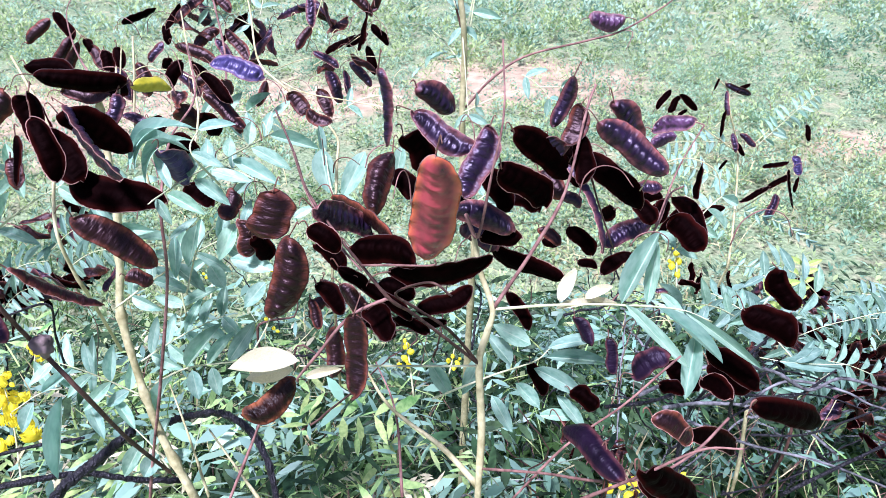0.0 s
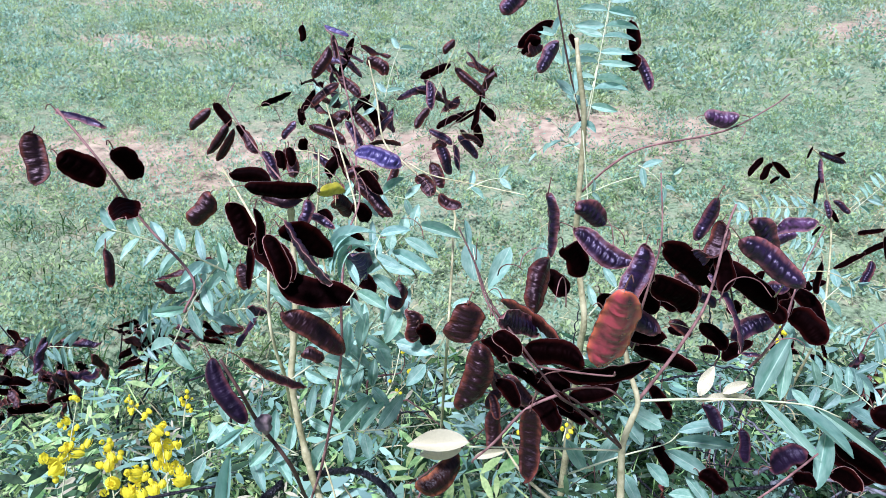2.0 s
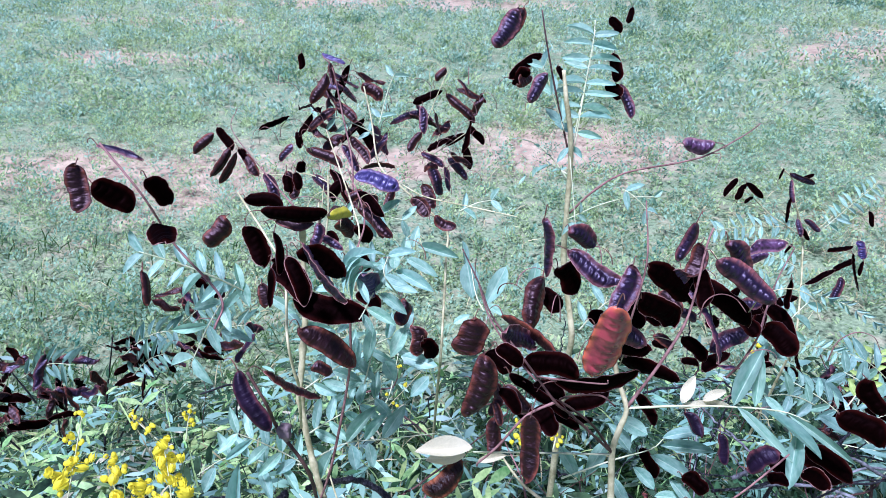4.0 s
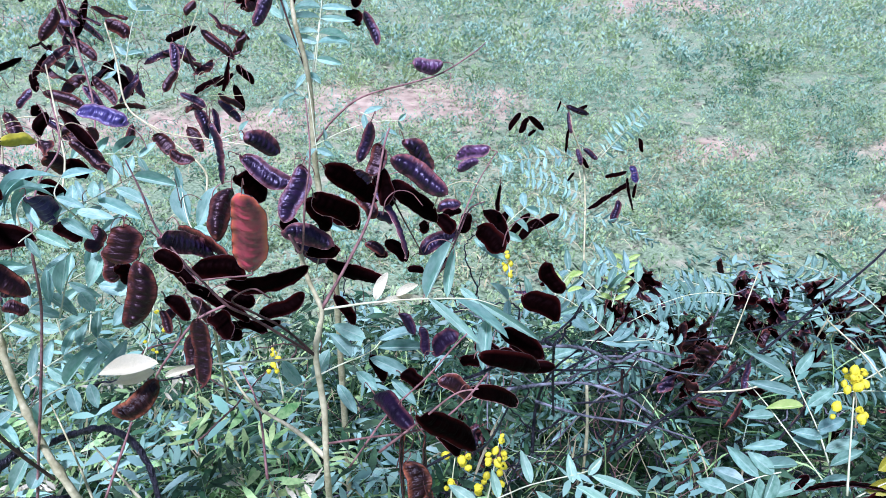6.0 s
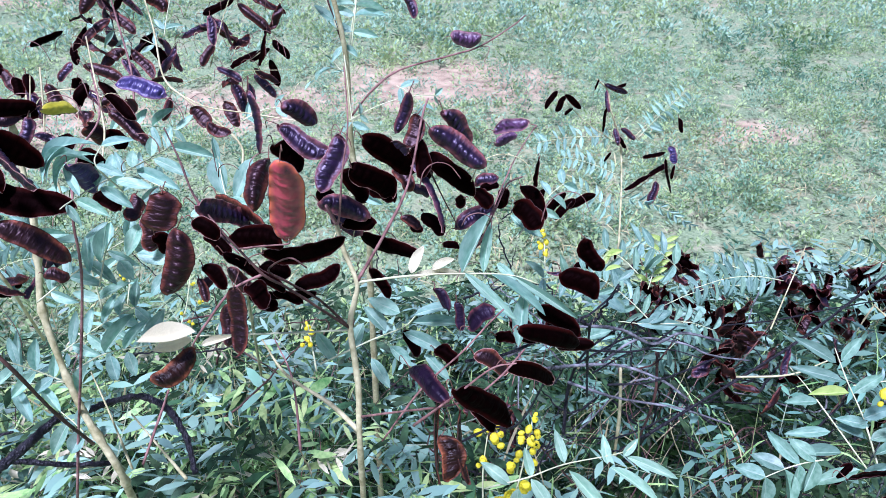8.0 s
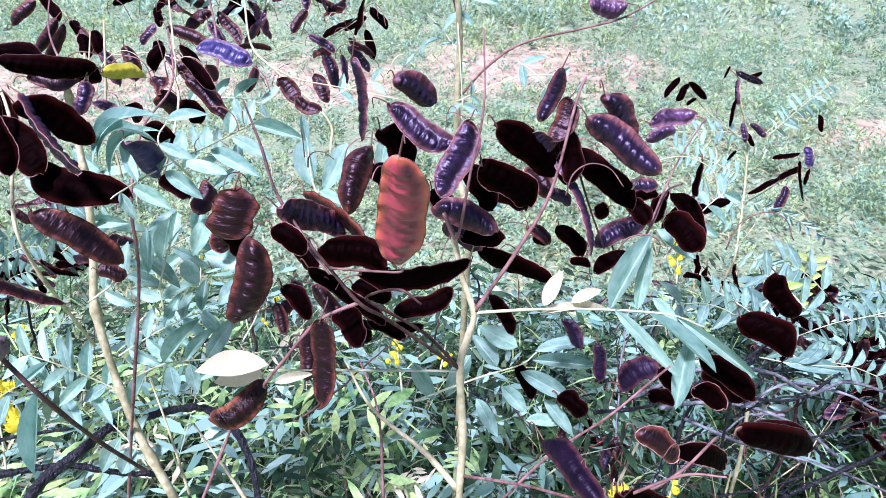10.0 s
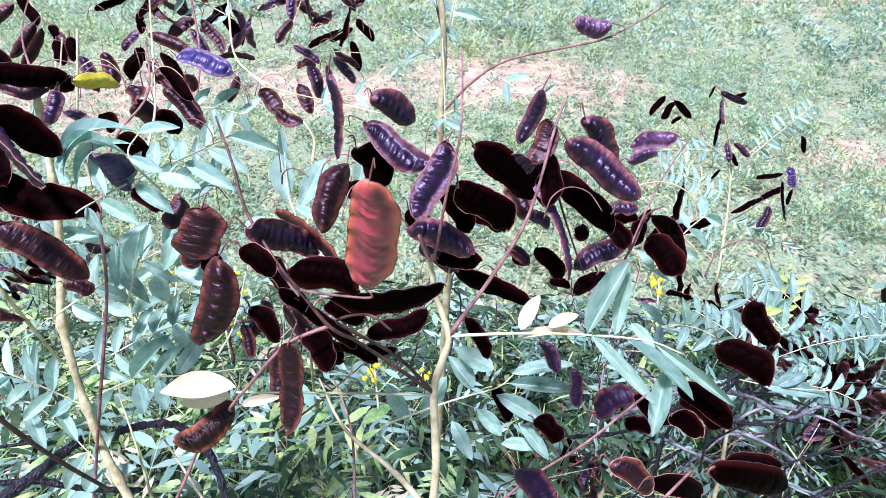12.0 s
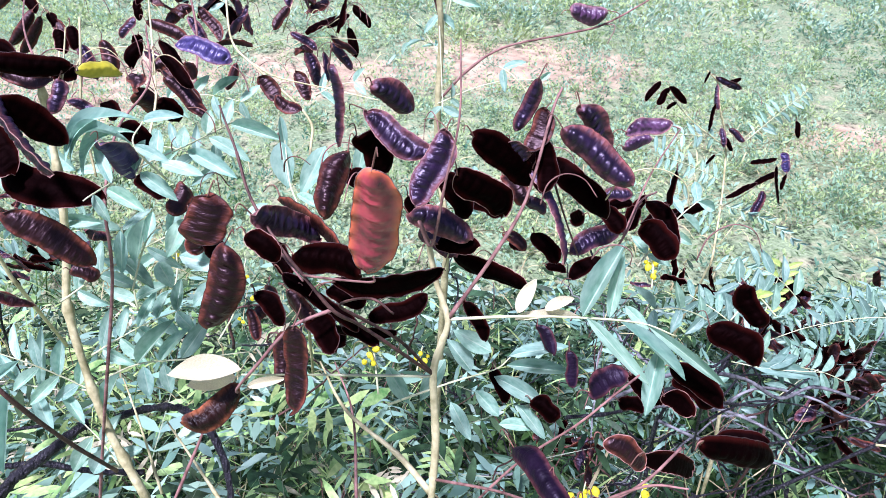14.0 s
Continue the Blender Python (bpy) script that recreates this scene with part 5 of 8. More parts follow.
rod(shrub_left, "dead_branch", [(-0.4959, 0.4655, 1.0451), (-0.4356, 0.4723, 1.0557), (-0.3918, 0.4896, 1.0457), (-0.3386, 0.4990, 1.0232), (-0.2951, 0.5124, 1.0070)], 0.0040, 0.0030, BURNT, wobble=0.0003)
rod(shrub_left, "dead_branch", [(-0.5245, 0.5255, 1.0275), (-0.4722, 0.5327, 1.0389), (-0.4240, 0.5521, 1.0321)], 0.0026, 0.0016, BURNT)
rod(shrub_left, "branch", [(-0.1596, 0.3173, 1.2218), (-0.1432, 0.3399, 1.2573), (-0.1350, 0.3517, 1.2758)], 0.0012, 0.0010, TWIG)
rod(shrub_left, "branch", [(-0.2590, 0.5232, 1.0798), (-0.2242, 0.4930, 1.0510), (-0.1875, 0.4571, 1.0319)], 0.0009, 0.0022, STEM)
rod(shrub_left, "branch", [(-0.2671, 0.4841, 1.1859), (-0.2501, 0.4604, 1.1486), (-0.2274, 0.4247, 1.0927)], 0.0006, 0.0015, STEM)
rod(shrub_left, "dead_branch", [(-0.3893, 0.4720, 1.2784), (-0.3517, 0.4776, 1.2872), (-0.3553, 0.4767, 1.2487), (-0.3612, 0.4807, 1.1806)], 0.0012, 0.0010, BURNT)
stalk = leaf_stalk(shrub_left, [(-0.2654, 0.4373, 1.2240), (-0.2278, 0.4478, 1.2404), (-0.1825, 0.4512, 1.2458), (-0.1322, 0.4555, 1.2525)], 0.0009)
leaflet(stalk, (-0.2278, 0.4483, 1.2413), (-0.1969, 0.4696, 1.2746), 0.0141, -6)
leaflet(stalk, (-0.2087, 0.4497, 1.2435), (-0.1888, 0.4661, 1.2692), 0.0118, -12)
leaflet(stalk, (-0.1901, 0.4512, 1.2458), (-0.1667, 0.4708, 1.2765), 0.0150, 8)
leaflet(stalk, (-0.2228, 0.4470, 1.2392), (-0.2165, 0.4326, 1.2167), 0.0131, -16)
leaflet(stalk, (-0.2051, 0.4484, 1.2414), (-0.1984, 0.4343, 1.2194), 0.0121, -11)
leaflet(stalk, (-0.2428, 0.4434, 1.2335), (-0.2587, 0.4238, 1.2029), 0.0128, 10)
stalk = leaf_stalk(shrub_left, [(-0.2768, 0.4491, 1.2053), (-0.3133, 0.4489, 1.2051), (-0.3601, 0.4515, 1.2091), (-0.3964, 0.4402, 1.1913)], 0.0009)
leaflet(stalk, (-0.3211, 0.4489, 1.2050), (-0.3215, 0.4791, 1.2524), 0.0096, 11)
leaflet(stalk, (-0.3393, 0.4516, 1.2093), (-0.3593, 0.4649, 1.2302), 0.0104, 24)
leaflet(stalk, (-0.3289, 0.4488, 1.2049), (-0.3098, 0.4271, 1.1708), 0.0125, -26)
leaflet(stalk, (-0.3497, 0.4488, 1.2048), (-0.3532, 0.4068, 1.1390), 0.0150, -9)
leaflet(stalk, (-0.3757, 0.4453, 1.1994), (-0.3910, 0.4290, 1.1738), 0.0136, -3)
leaflet(stalk, (-0.3601, 0.4515, 1.2091), (-0.3760, 0.4654, 1.2310), 0.0104, 27)
leaflet(stalk, (-0.3028, 0.4476, 1.2029), (-0.2818, 0.4323, 1.1789), 0.0104, -33)
stalk = leaf_stalk(shrub_left, [(-0.2503, 0.4128, 1.1484), (-0.2660, 0.4239, 1.1659), (-0.2818, 0.4323, 1.1789)], 0.0009)
leaflet(stalk, (-0.2608, 0.4212, 1.1615), (-0.2736, 0.4085, 1.1417), 0.0167, -9)
leaflet(stalk, (-0.2739, 0.4267, 1.1702), (-0.2970, 0.4070, 1.1393), 0.0146, -3)
leaflet(stalk, (-0.2555, 0.4170, 1.1550), (-0.2296, 0.4213, 1.1617), 0.0133, -32)
leaflet(stalk, (-0.2660, 0.4239, 1.1659), (-0.2506, 0.4380, 1.1879), 0.0123, -8)
leaf(shrub_left, (-0.2669, 0.4368, 1.3162), (-0.1590, 0.4720, 1.3714), 6, 0.034, 0.05, 0, 58, 0.30)
leaf(shrub_left, (-0.2960, 0.4350, 1.4281), (-0.3727, 0.3963, 1.4915), 6, 0.028, 0.05, 10, 58, 0.30)
leaf(shrub_left, (-0.3068, 0.4442, 1.4466), (-0.3435, 0.3871, 1.3856), 4, 0.035, 0.10, 0, 58, 0.30)
leaf(shrub_left, (-0.3375, 0.4249, 1.3905), (-0.2833, 0.4454, 1.4227), 2, 0.035, 0.05, 0, 58, 0.30)
leaf(shrub_left, (-0.2723, 0.4763, 1.3596), (-0.2562, 0.4927, 1.4038), 2, 0.034, 0.05, 0, 58, 0.30)
leaf(shrub_left, (-0.2282, 0.4727, 1.2795), (-0.2439, 0.5105, 1.3389), 4, 0.034, 0.05, 0, 58, 0.30)
leaf(shrub_left, (-0.2771, 0.4659, 1.2316), (-0.1994, 0.4886, 1.2673), 5, 0.036, 0.05, 0, 58, 0.30)
leaf(shrub_left, (-0.2768, 0.4491, 1.2053), (-0.3487, 0.4505, 1.2447), 5, 0.036, 0.05, 0, 58, 0.30)
stalk = leaf_stalk(shrub_left, [(-0.1657, 0.6075, 1.3979), (-0.1779, 0.5330, 1.4113), (-0.1868, 0.4503, 1.4304), (-0.1872, 0.3882, 1.4447), (-0.1886, 0.3771, 1.4458)], 0.0008, "long drooping glaucous leaf with broad pale leaflets")
leaflet(stalk, (-0.1864, 0.4090, 1.4401), (-0.1982, 0.4229, 1.4618), 0.0073, 25)
leaflet(stalk, (-0.1851, 0.4404, 1.4335), (-0.1783, 0.4520, 1.4516), 0.0103, 2)
leaflet(stalk, (-0.1856, 0.4805, 1.4220), (-0.1876, 0.4927, 1.4411), 0.0112, 0)
leaflet(stalk, (-0.1792, 0.5126, 1.4165), (-0.1775, 0.5214, 1.4304), 0.0110, 2)
leaflet(stalk, (-0.1740, 0.5552, 1.4090), (-0.1717, 0.5666, 1.4268), 0.0113, 18)
leaflet(stalk, (-0.1680, 0.5870, 1.4031), (-0.1629, 0.6001, 1.4236), 0.0109, 3)
leaflet(stalk, (-0.1867, 0.4029, 1.4398), (-0.1614, 0.3955, 1.4281), 0.0100, -9)
leaflet(stalk, (-0.1814, 0.4396, 1.4322), (-0.1558, 0.4308, 1.4185), 0.0111, -10)
leaflet(stalk, (-0.1838, 0.4791, 1.4197), (-0.1508, 0.4742, 1.4121), 0.0116, -18)
leaflet(stalk, (-0.1786, 0.5205, 1.4102), (-0.1382, 0.5096, 1.3932), 0.0137, -5)
leaflet(stalk, (-0.1715, 0.5536, 1.4064), (-0.1361, 0.5446, 1.3922), 0.0129, -13)
leaflet(stalk, (-0.1627, 0.5876, 1.4040), (-0.1160, 0.5810, 1.3936), 0.0133, -1)
leaflet(stalk, (-0.1879, 0.3878, 1.4441), (-0.1778, 0.3790, 1.4301), 0.0067, -9)
stalk = leaf_stalk(shrub_left, [(-0.1621, 0.4356, 1.4301), (-0.1741, 0.4256, 1.4601), (-0.1730, 0.4439, 1.4690)], 0.0008, "arching glaucous leaf with long drooping leaflets")
leaflet(stalk, (-0.1730, 0.4439, 1.4690), (-0.2013, 0.3931, 1.4662), 0.0105, 0, sweep=True)
leaflet(stalk, (-0.1741, 0.4256, 1.4601), (-0.1999, 0.3940, 1.4612), 0.0090, 5, sweep=True)
leaflet(stalk, (-0.1736, 0.4347, 1.4645), (-0.1966, 0.3976, 1.4517), 0.0085, -8, sweep=True)
leaflet(stalk, (-0.1730, 0.4439, 1.4690), (-0.1490, 0.4479, 1.4750), 0.0090, -10)
leaflet(stalk, (-0.1741, 0.4256, 1.4601), (-0.1541, 0.4276, 1.4481), 0.0080, -4)
stalk = leaf_stalk(shrub_left, [(-0.1979, 0.4190, 1.3442), (-0.1894, 0.4378, 1.3737), (-0.1799, 0.4559, 1.3834)], 0.0008)
leaflet(stalk, (-0.1604, 0.4485, 1.3904), (-0.1745, 0.4328, 1.3657), 0.0139, -2)
leaflet(stalk, (-0.1905, 0.4477, 1.3891), (-0.1963, 0.4298, 1.3611), 0.0117, -1)
leaflet(stalk, (-0.2079, 0.4429, 1.3817), (-0.2058, 0.4251, 1.3537), 0.0097, -23)
leaflet(stalk, (-0.1641, 0.4337, 1.3672), (-0.1291, 0.4292, 1.3601), 0.0149, -6)
leaflet(stalk, (-0.1797, 0.4309, 1.3627), (-0.1682, 0.4210, 1.3473), 0.0131, -11)
leaflet(stalk, (-0.1369, 0.4240, 1.3520), (-0.1542, 0.4134, 1.3353), 0.0123, -4)
husk(shrub_left, (-0.2364, 0.3042, 1.3901), 0.0115)
spike = flower_spike(shrub_left, [(-0.6624, 0.5224, 0.9643), (-0.6554, 0.5524, 1.0191), (-0.6383, 0.6081, 1.1207)])
bud(spike, (-0.6344, 0.5986, 1.1271), 0.0109)
bud(spike, (-0.6540, 0.5918, 1.0899), 0.0125)
bud(spike, (-0.6538, 0.5919, 1.0688), 0.0133)
bud(spike, (-0.6378, 0.5733, 1.0517), 0.0172)
bud(spike, (-0.6654, 0.5563, 1.0363), 0.0219)
bud(spike, (-0.6485, 0.5697, 1.0656), 0.0141)
bud(spike, (-0.6785, 0.5688, 1.0279), 0.0187)
bud(spike, (-0.6390, 0.6072, 1.1154), 0.0084)
bud(spike, (-0.6546, 0.5799, 1.0948), 0.0103)
bud(spike, (-0.6336, 0.5829, 1.0901), 0.0093)
bud(spike, (-0.6445, 0.5728, 1.0621), 0.0092)
bud(spike, (-0.6659, 0.5520, 1.0218), 0.0123)
bud(spike, (-0.6508, 0.5711, 1.0604), 0.0124)
bud(spike, (-0.6741, 0.5667, 1.0258), 0.0105)
bud(spike, (-0.6407, 0.6043, 1.1233), 0.0074)
bud(spike, (-0.6580, 0.5980, 1.0875), 0.0098)
bud(spike, (-0.6465, 0.5936, 1.0753), 0.0078)
bud(spike, (-0.6224, 0.5771, 1.0661), 0.0122)
bud(spike, (-0.6758, 0.5569, 1.0541), 0.0162)
bud(spike, (-0.6573, 0.5703, 1.0606), 0.0104)
bud(spike, (-0.6638, 0.5651, 1.0217), 0.0152)
bud(spike, (-0.6536, 0.6127, 1.1131), 0.0071)
bud(spike, (-0.6561, 0.5878, 1.0816), 0.0068)
bud(spike, (-0.6461, 0.5832, 1.0672), 0.0072)
bud(spike, (-0.6361, 0.5818, 1.0537), 0.0108)
bud(spike, (-0.6544, 0.5651, 1.0495), 0.0179)
bud(spike, (-0.6431, 0.5736, 1.0663), 0.0105)
bud(spike, (-0.6732, 0.5667, 1.0404), 0.0152)
spike = flower_spike(shrub_left, [(-0.5765, 0.5222, 0.9568), (-0.5891, 0.5551, 1.0187), (-0.5976, 0.5789, 1.0634)])
bud(spike, (-0.5949, 0.5767, 1.0604), 0.0156)
bud(spike, (-0.5886, 0.5601, 1.0459), 0.0203)
bud(spike, (-0.5868, 0.5552, 1.0187), 0.0234)
bud(spike, (-0.5616, 0.5660, 1.0189), 0.0187)
bud(spike, (-0.5675, 0.5530, 1.0021), 0.0234)
bud(spike, (-0.5535, 0.5630, 1.0334), 0.0172)
bud(spike, (-0.5888, 0.5741, 1.0419), 0.0141)
bud(spike, (-0.5899, 0.5778, 1.0735), 0.0104)
bud(spike, (-0.6003, 0.5593, 1.0467), 0.0146)
bud(spike, (-0.5860, 0.5479, 1.0273), 0.0182)
bud(spike, (-0.5642, 0.5575, 1.0359), 0.0129)
bud(spike, (-0.5647, 0.5528, 0.9896), 0.0145)
bud(spike, (-0.5583, 0.5713, 1.0335), 0.0094)
bud(spike, (-0.5960, 0.5704, 1.0310), 0.0116)
bud(spike, (-0.5958, 0.5847, 1.0602), 0.0127)
bud(spike, (-0.5742, 0.5669, 1.0552), 0.0109)
bud(spike, (-0.6008, 0.5496, 1.0035), 0.0142)
bud(spike, (-0.5587, 0.5575, 1.0083), 0.0164)
bud(spike, (-0.5638, 0.5509, 1.0044), 0.0149)
bud(spike, (-0.5653, 0.5610, 1.0356), 0.0103)
bud(spike, (-0.5972, 0.5748, 1.0548), 0.0121)
bud(spike, (-0.6083, 0.5857, 1.0614), 0.0110)
bud(spike, (-0.5877, 0.5686, 1.0527), 0.0130)
bud(spike, (-0.5694, 0.5520, 1.0077), 0.0137)
bud(spike, (-0.5450, 0.5693, 1.0355), 0.0120)
bud(spike, (-0.5422, 0.5438, 1.0104), 0.0171)
bud(spike, (-0.5397, 0.5570, 1.0315), 0.0124)
bud(spike, (-0.5814, 0.5804, 1.0492), 0.0113)
spike = flower_spike(shrub_left, [(-0.5017, 0.5222, 0.9716), (-0.5090, 0.5587, 1.0396), (-0.5206, 0.5876, 1.0940)])
bud(spike, (-0.5148, 0.5761, 1.0970), 0.0154)
bud(spike, (-0.5259, 0.5802, 1.0699), 0.0185)
bud(spike, (-0.5112, 0.5838, 1.0647), 0.0185)
bud(spike, (-0.5194, 0.5758, 1.0513), 0.0185)
bud(spike, (-0.4831, 0.5488, 1.0385), 0.0216)
bud(spike, (-0.5236, 0.5441, 1.0226), 0.0185)
bud(spike, (-0.5064, 0.5583, 1.0507), 0.0154)
bud(spike, (-0.5164, 0.5923, 1.0933), 0.0114)
bud(spike, (-0.5277, 0.5807, 1.0819), 0.0147)
bud(spike, (-0.4965, 0.5796, 1.0700), 0.0122)
bud(spike, (-0.5280, 0.5701, 1.0415), 0.0124)
bud(spike, (-0.4928, 0.5615, 1.0412), 0.0168)
bud(spike, (-0.5201, 0.5426, 1.0255), 0.0130)
bud(spike, (-0.5016, 0.5675, 1.0449), 0.0137)
bud(spike, (-0.5154, 0.5863, 1.0968), 0.0125)
bud(spike, (-0.5269, 0.5816, 1.0729), 0.0125)
bud(spike, (-0.5038, 0.5648, 1.0666), 0.0127)
bud(spike, (-0.5211, 0.5623, 1.0495), 0.0151)
bud(spike, (-0.4808, 0.5509, 1.0380), 0.0168)
bud(spike, (-0.5145, 0.5524, 1.0259), 0.0150)
bud(spike, (-0.5114, 0.5695, 1.0369), 0.0130)
bud(spike, (-0.5044, 0.5780, 1.0919), 0.0079)
bud(spike, (-0.5170, 0.5719, 1.0740), 0.0104)
bud(spike, (-0.4948, 0.5742, 1.0792), 0.0096)
bud(spike, (-0.5217, 0.5714, 1.0682), 0.0155)
bud(spike, (-0.4845, 0.5578, 1.0330), 0.0135)
bud(spike, (-0.5319, 0.5542, 1.0280), 0.0095)
bud(spike, (-0.5045, 0.5629, 1.0378), 0.0103)
spike = flower_spike(shrub_left, [(-0.5416, 0.6093, 1.0728), (-0.5657, 0.6178, 1.0905), (-0.5803, 0.6244, 1.1039)])
bud(spike, (-0.5838, 0.6294, 1.0995), 0.0096)
bud(spike, (-0.5746, 0.6264, 1.0878), 0.0104)
bud(spike, (-0.5516, 0.6090, 1.0917), 0.0112)
bud(spike, (-0.5768, 0.6184, 1.0865), 0.0096)
bud(spike, (-0.5817, 0.6218, 1.1034), 0.0065)
bud(spike, (-0.5803, 0.6216, 1.0877), 0.0081)
bud(spike, (-0.5588, 0.6120, 1.0813), 0.0067)
bud(spike, (-0.5790, 0.6238, 1.0834), 0.0070)
bud(spike, (-0.5840, 0.6350, 1.1022), 0.0049)
bud(spike, (-0.5604, 0.6138, 1.1057), 0.0054)
bud(spike, (-0.5457, 0.6124, 1.0960), 0.0095)
bud(spike, (-0.5814, 0.6213, 1.0923), 0.0049)
bud(spike, (-0.5722, 0.6186, 1.1046), 0.0082)
bud(spike, (-0.5683, 0.6240, 1.0958), 0.0055)
bud(spike, (-0.5503, 0.6176, 1.0920), 0.0095)
bud(spike, (-0.5733, 0.6164, 1.0926), 0.0077)
spike = flower_spike(shrub_left, [(-0.5017, 0.6110, 1.0726), (-0.5004, 0.6205, 1.0901), (-0.4975, 0.6309, 1.1090)])
bud(spike, (-0.4937, 0.6243, 1.1148), 0.0096)
bud(spike, (-0.5024, 0.6266, 1.1002), 0.0104)
bud(spike, (-0.4911, 0.6184, 1.1037), 0.0104)
bud(spike, (-0.5056, 0.6286, 1.1012), 0.0048)
bud(spike, (-0.5033, 0.6240, 1.1093), 0.0073)
bud(spike, (-0.5043, 0.6286, 1.1004), 0.0070)
bud(spike, (-0.4905, 0.6297, 1.1069), 0.0052)
bud(spike, (-0.4975, 0.6257, 1.0958), 0.0077)
bud(spike, (-0.4921, 0.6232, 1.0916), 0.0077)
bud(spike, (-0.5027, 0.6423, 1.1083), 0.0083)
bud(spike, (-0.5023, 0.6249, 1.1120), 0.0054)
bud(spike, (-0.4987, 0.6246, 1.0880), 0.0063)
spike = flower_spike(shrub_left, [(-0.2939, 0.6762, 1.1354), (-0.2898, 0.6920, 1.1631), (-0.2937, 0.7098, 1.1943)])
bud(spike, (-0.2930, 0.6991, 1.1920), 0.0072)
bud(spike, (-0.2908, 0.7030, 1.1747), 0.0072)
bud(spike, (-0.2998, 0.7001, 1.1621), 0.0072)
bud(spike, (-0.2915, 0.7088, 1.1822), 0.0041)
bud(spike, (-0.2919, 0.6905, 1.1781), 0.0058)
bud(spike, (-0.2974, 0.6874, 1.1765), 0.0045)
# shrub back left
rod(shrub_back_left, "stem", [(-0.2500, 1.1500, 0.0000), (-0.2151, 1.0121, 0.3977), (-0.1851, 0.8940, 0.7386), (-0.1652, 0.8152, 0.9659), (-0.1552, 0.7758, 1.0795), (-0.1502, 0.7561, 1.1363), (-0.1476, 0.8417, 1.2460), (-0.1518, 0.8676, 1.2915), (-0.2233, 0.9079, 1.3409), (-0.2605, 0.9352, 1.3681), (-0.2804, 1.0003, 1.4214), (-0.2964, 1.0377, 1.4667)], 0.0028, 0.0012, STEM)
rod(shrub_back_left, "branch", [(-0.2900, 0.8365, 1.3156), (-0.2999, 0.9164, 1.3749), (-0.3226, 0.9753, 1.4376), (-0.3401, 1.0107, 1.4994), (-0.3578, 1.0219, 1.5187)], 0.0018, 0.0009, TWIG)
rod(shrub_back_left, "branch", [(-0.2142, 0.8629, 1.3630), (-0.1734, 0.8076, 1.3676), (-0.1072, 0.7733, 1.3690), (-0.0452, 0.7487, 1.3670)], 0.0010, 0.0007, STEM)
rod(shrub_back_left, "branch", [(-0.2899, 0.8531, 1.3448), (-0.3569, 0.8702, 1.3739), (-0.4324, 0.8708, 1.3738), (-0.4655, 0.8725, 1.4167), (-0.4942, 0.8870, 1.4417)], 0.0011, 0.0006, STEM)
rod(shrub_back_left, "branch", [(-0.2099, 1.0687, 1.3203), (-0.1718, 1.1002, 1.3357), (-0.1205, 1.1176, 1.3669)], 0.0009, 0.0005, STEM)
rod(shrub_back_left, "branch", [(-0.2122, 1.0305, 1.3541), (-0.1803, 1.0532, 1.4349), (-0.1612, 1.0765, 1.4761), (-0.1564, 1.0835, 1.4884)], 0.0009, 0.0005, STEM)
rod(shrub_back_left, "branch", [(-0.2673, 0.9126, 1.3485), (-0.2025, 1.0256, 1.3458), (-0.0890, 1.0752, 1.3335)], 0.0009, 0.0005, STEM)
pod(shrub_back_left, (-0.3810, 0.9818, 1.5321), (-0.3811, 0.9693, 1.5101), 0.0114, -14, "dark", 0.10)
pod(shrub_back_left, (-0.3602, 1.0305, 1.5224), (-0.3215, 1.0221, 1.5082), 0.0130, -26, "blue", 0.10)
pod(shrub_back_left, (-0.3460, 0.9963, 1.4968), (-0.3702, 0.9726, 1.4549), 0.0195, -21, "brown", 0.20)
pod(shrub_back_left, (-0.3459, 1.0163, 1.5091), (-0.3389, 0.9981, 1.4774), 0.0115, -27, "brown", 0.10)
pod(shrub_back_left, (-0.3624, 1.1150, 1.4566), (-0.3187, 1.0968, 1.4254), 0.0175, 59, "purple", 0.10)
pod(shrub_back_left, (-0.3038, 1.0720, 1.4641), (-0.2715, 1.0578, 1.4396), 0.0253, 21, "brown", 0.20)
pod(shrub_back_left, (-0.3784, 0.9569, 1.4174), (-0.3340, 0.9745, 1.4490), 0.0178, -5, "brown", 0.10)
pod(shrub_back_left, (-0.4772, 1.0152, 1.3952), (-0.4260, 1.0264, 1.4156), 0.0175, 84, "dark", 0.10)
pod(shrub_back_left, (-0.4044, 0.9903, 1.4021), (-0.3983, 0.9768, 1.3785), 0.0135, -7, "dark", 0.10)
pod(shrub_back_left, (-0.4477, 1.0115, 1.3413), (-0.4269, 1.0264, 1.3678), 0.0141, 24, "purple", 0.10)
pod(shrub_back_left, (-0.3835, 0.9669, 1.3825), (-0.3226, 0.9526, 1.3583), 0.0201, 23, "brown", 0.30)
pod(shrub_back_left, (-0.3593, 0.9637, 1.3771), (-0.3240, 0.9777, 1.4022), 0.0188, 21, "brown", 0.20)
pod(shrub_back_left, (-0.3225, 0.9629, 1.3894), (-0.2960, 0.9404, 1.3502), 0.0163, -15, "purple", 0.20)
pod(shrub_back_left, (-0.3229, 1.0982, 1.3846), (-0.2888, 1.0719, 1.3390), 0.0222, -6, "dark", 0.20)
pod(shrub_back_left, (-0.3101, 0.9763, 1.3990), (-0.2792, 0.9540, 1.3604), 0.0188, -6, "brown", 0.20)
pod(shrub_back_left, (-0.2917, 0.9438, 1.3591), (-0.2363, 0.9459, 1.3636), 0.0172, 90, "brown", 0.20)
pod(shrub_back_left, (-0.2625, 0.7447, 1.4252), (-0.2010, 0.7376, 1.4137), 0.0262, -4, "blue", 0.10)
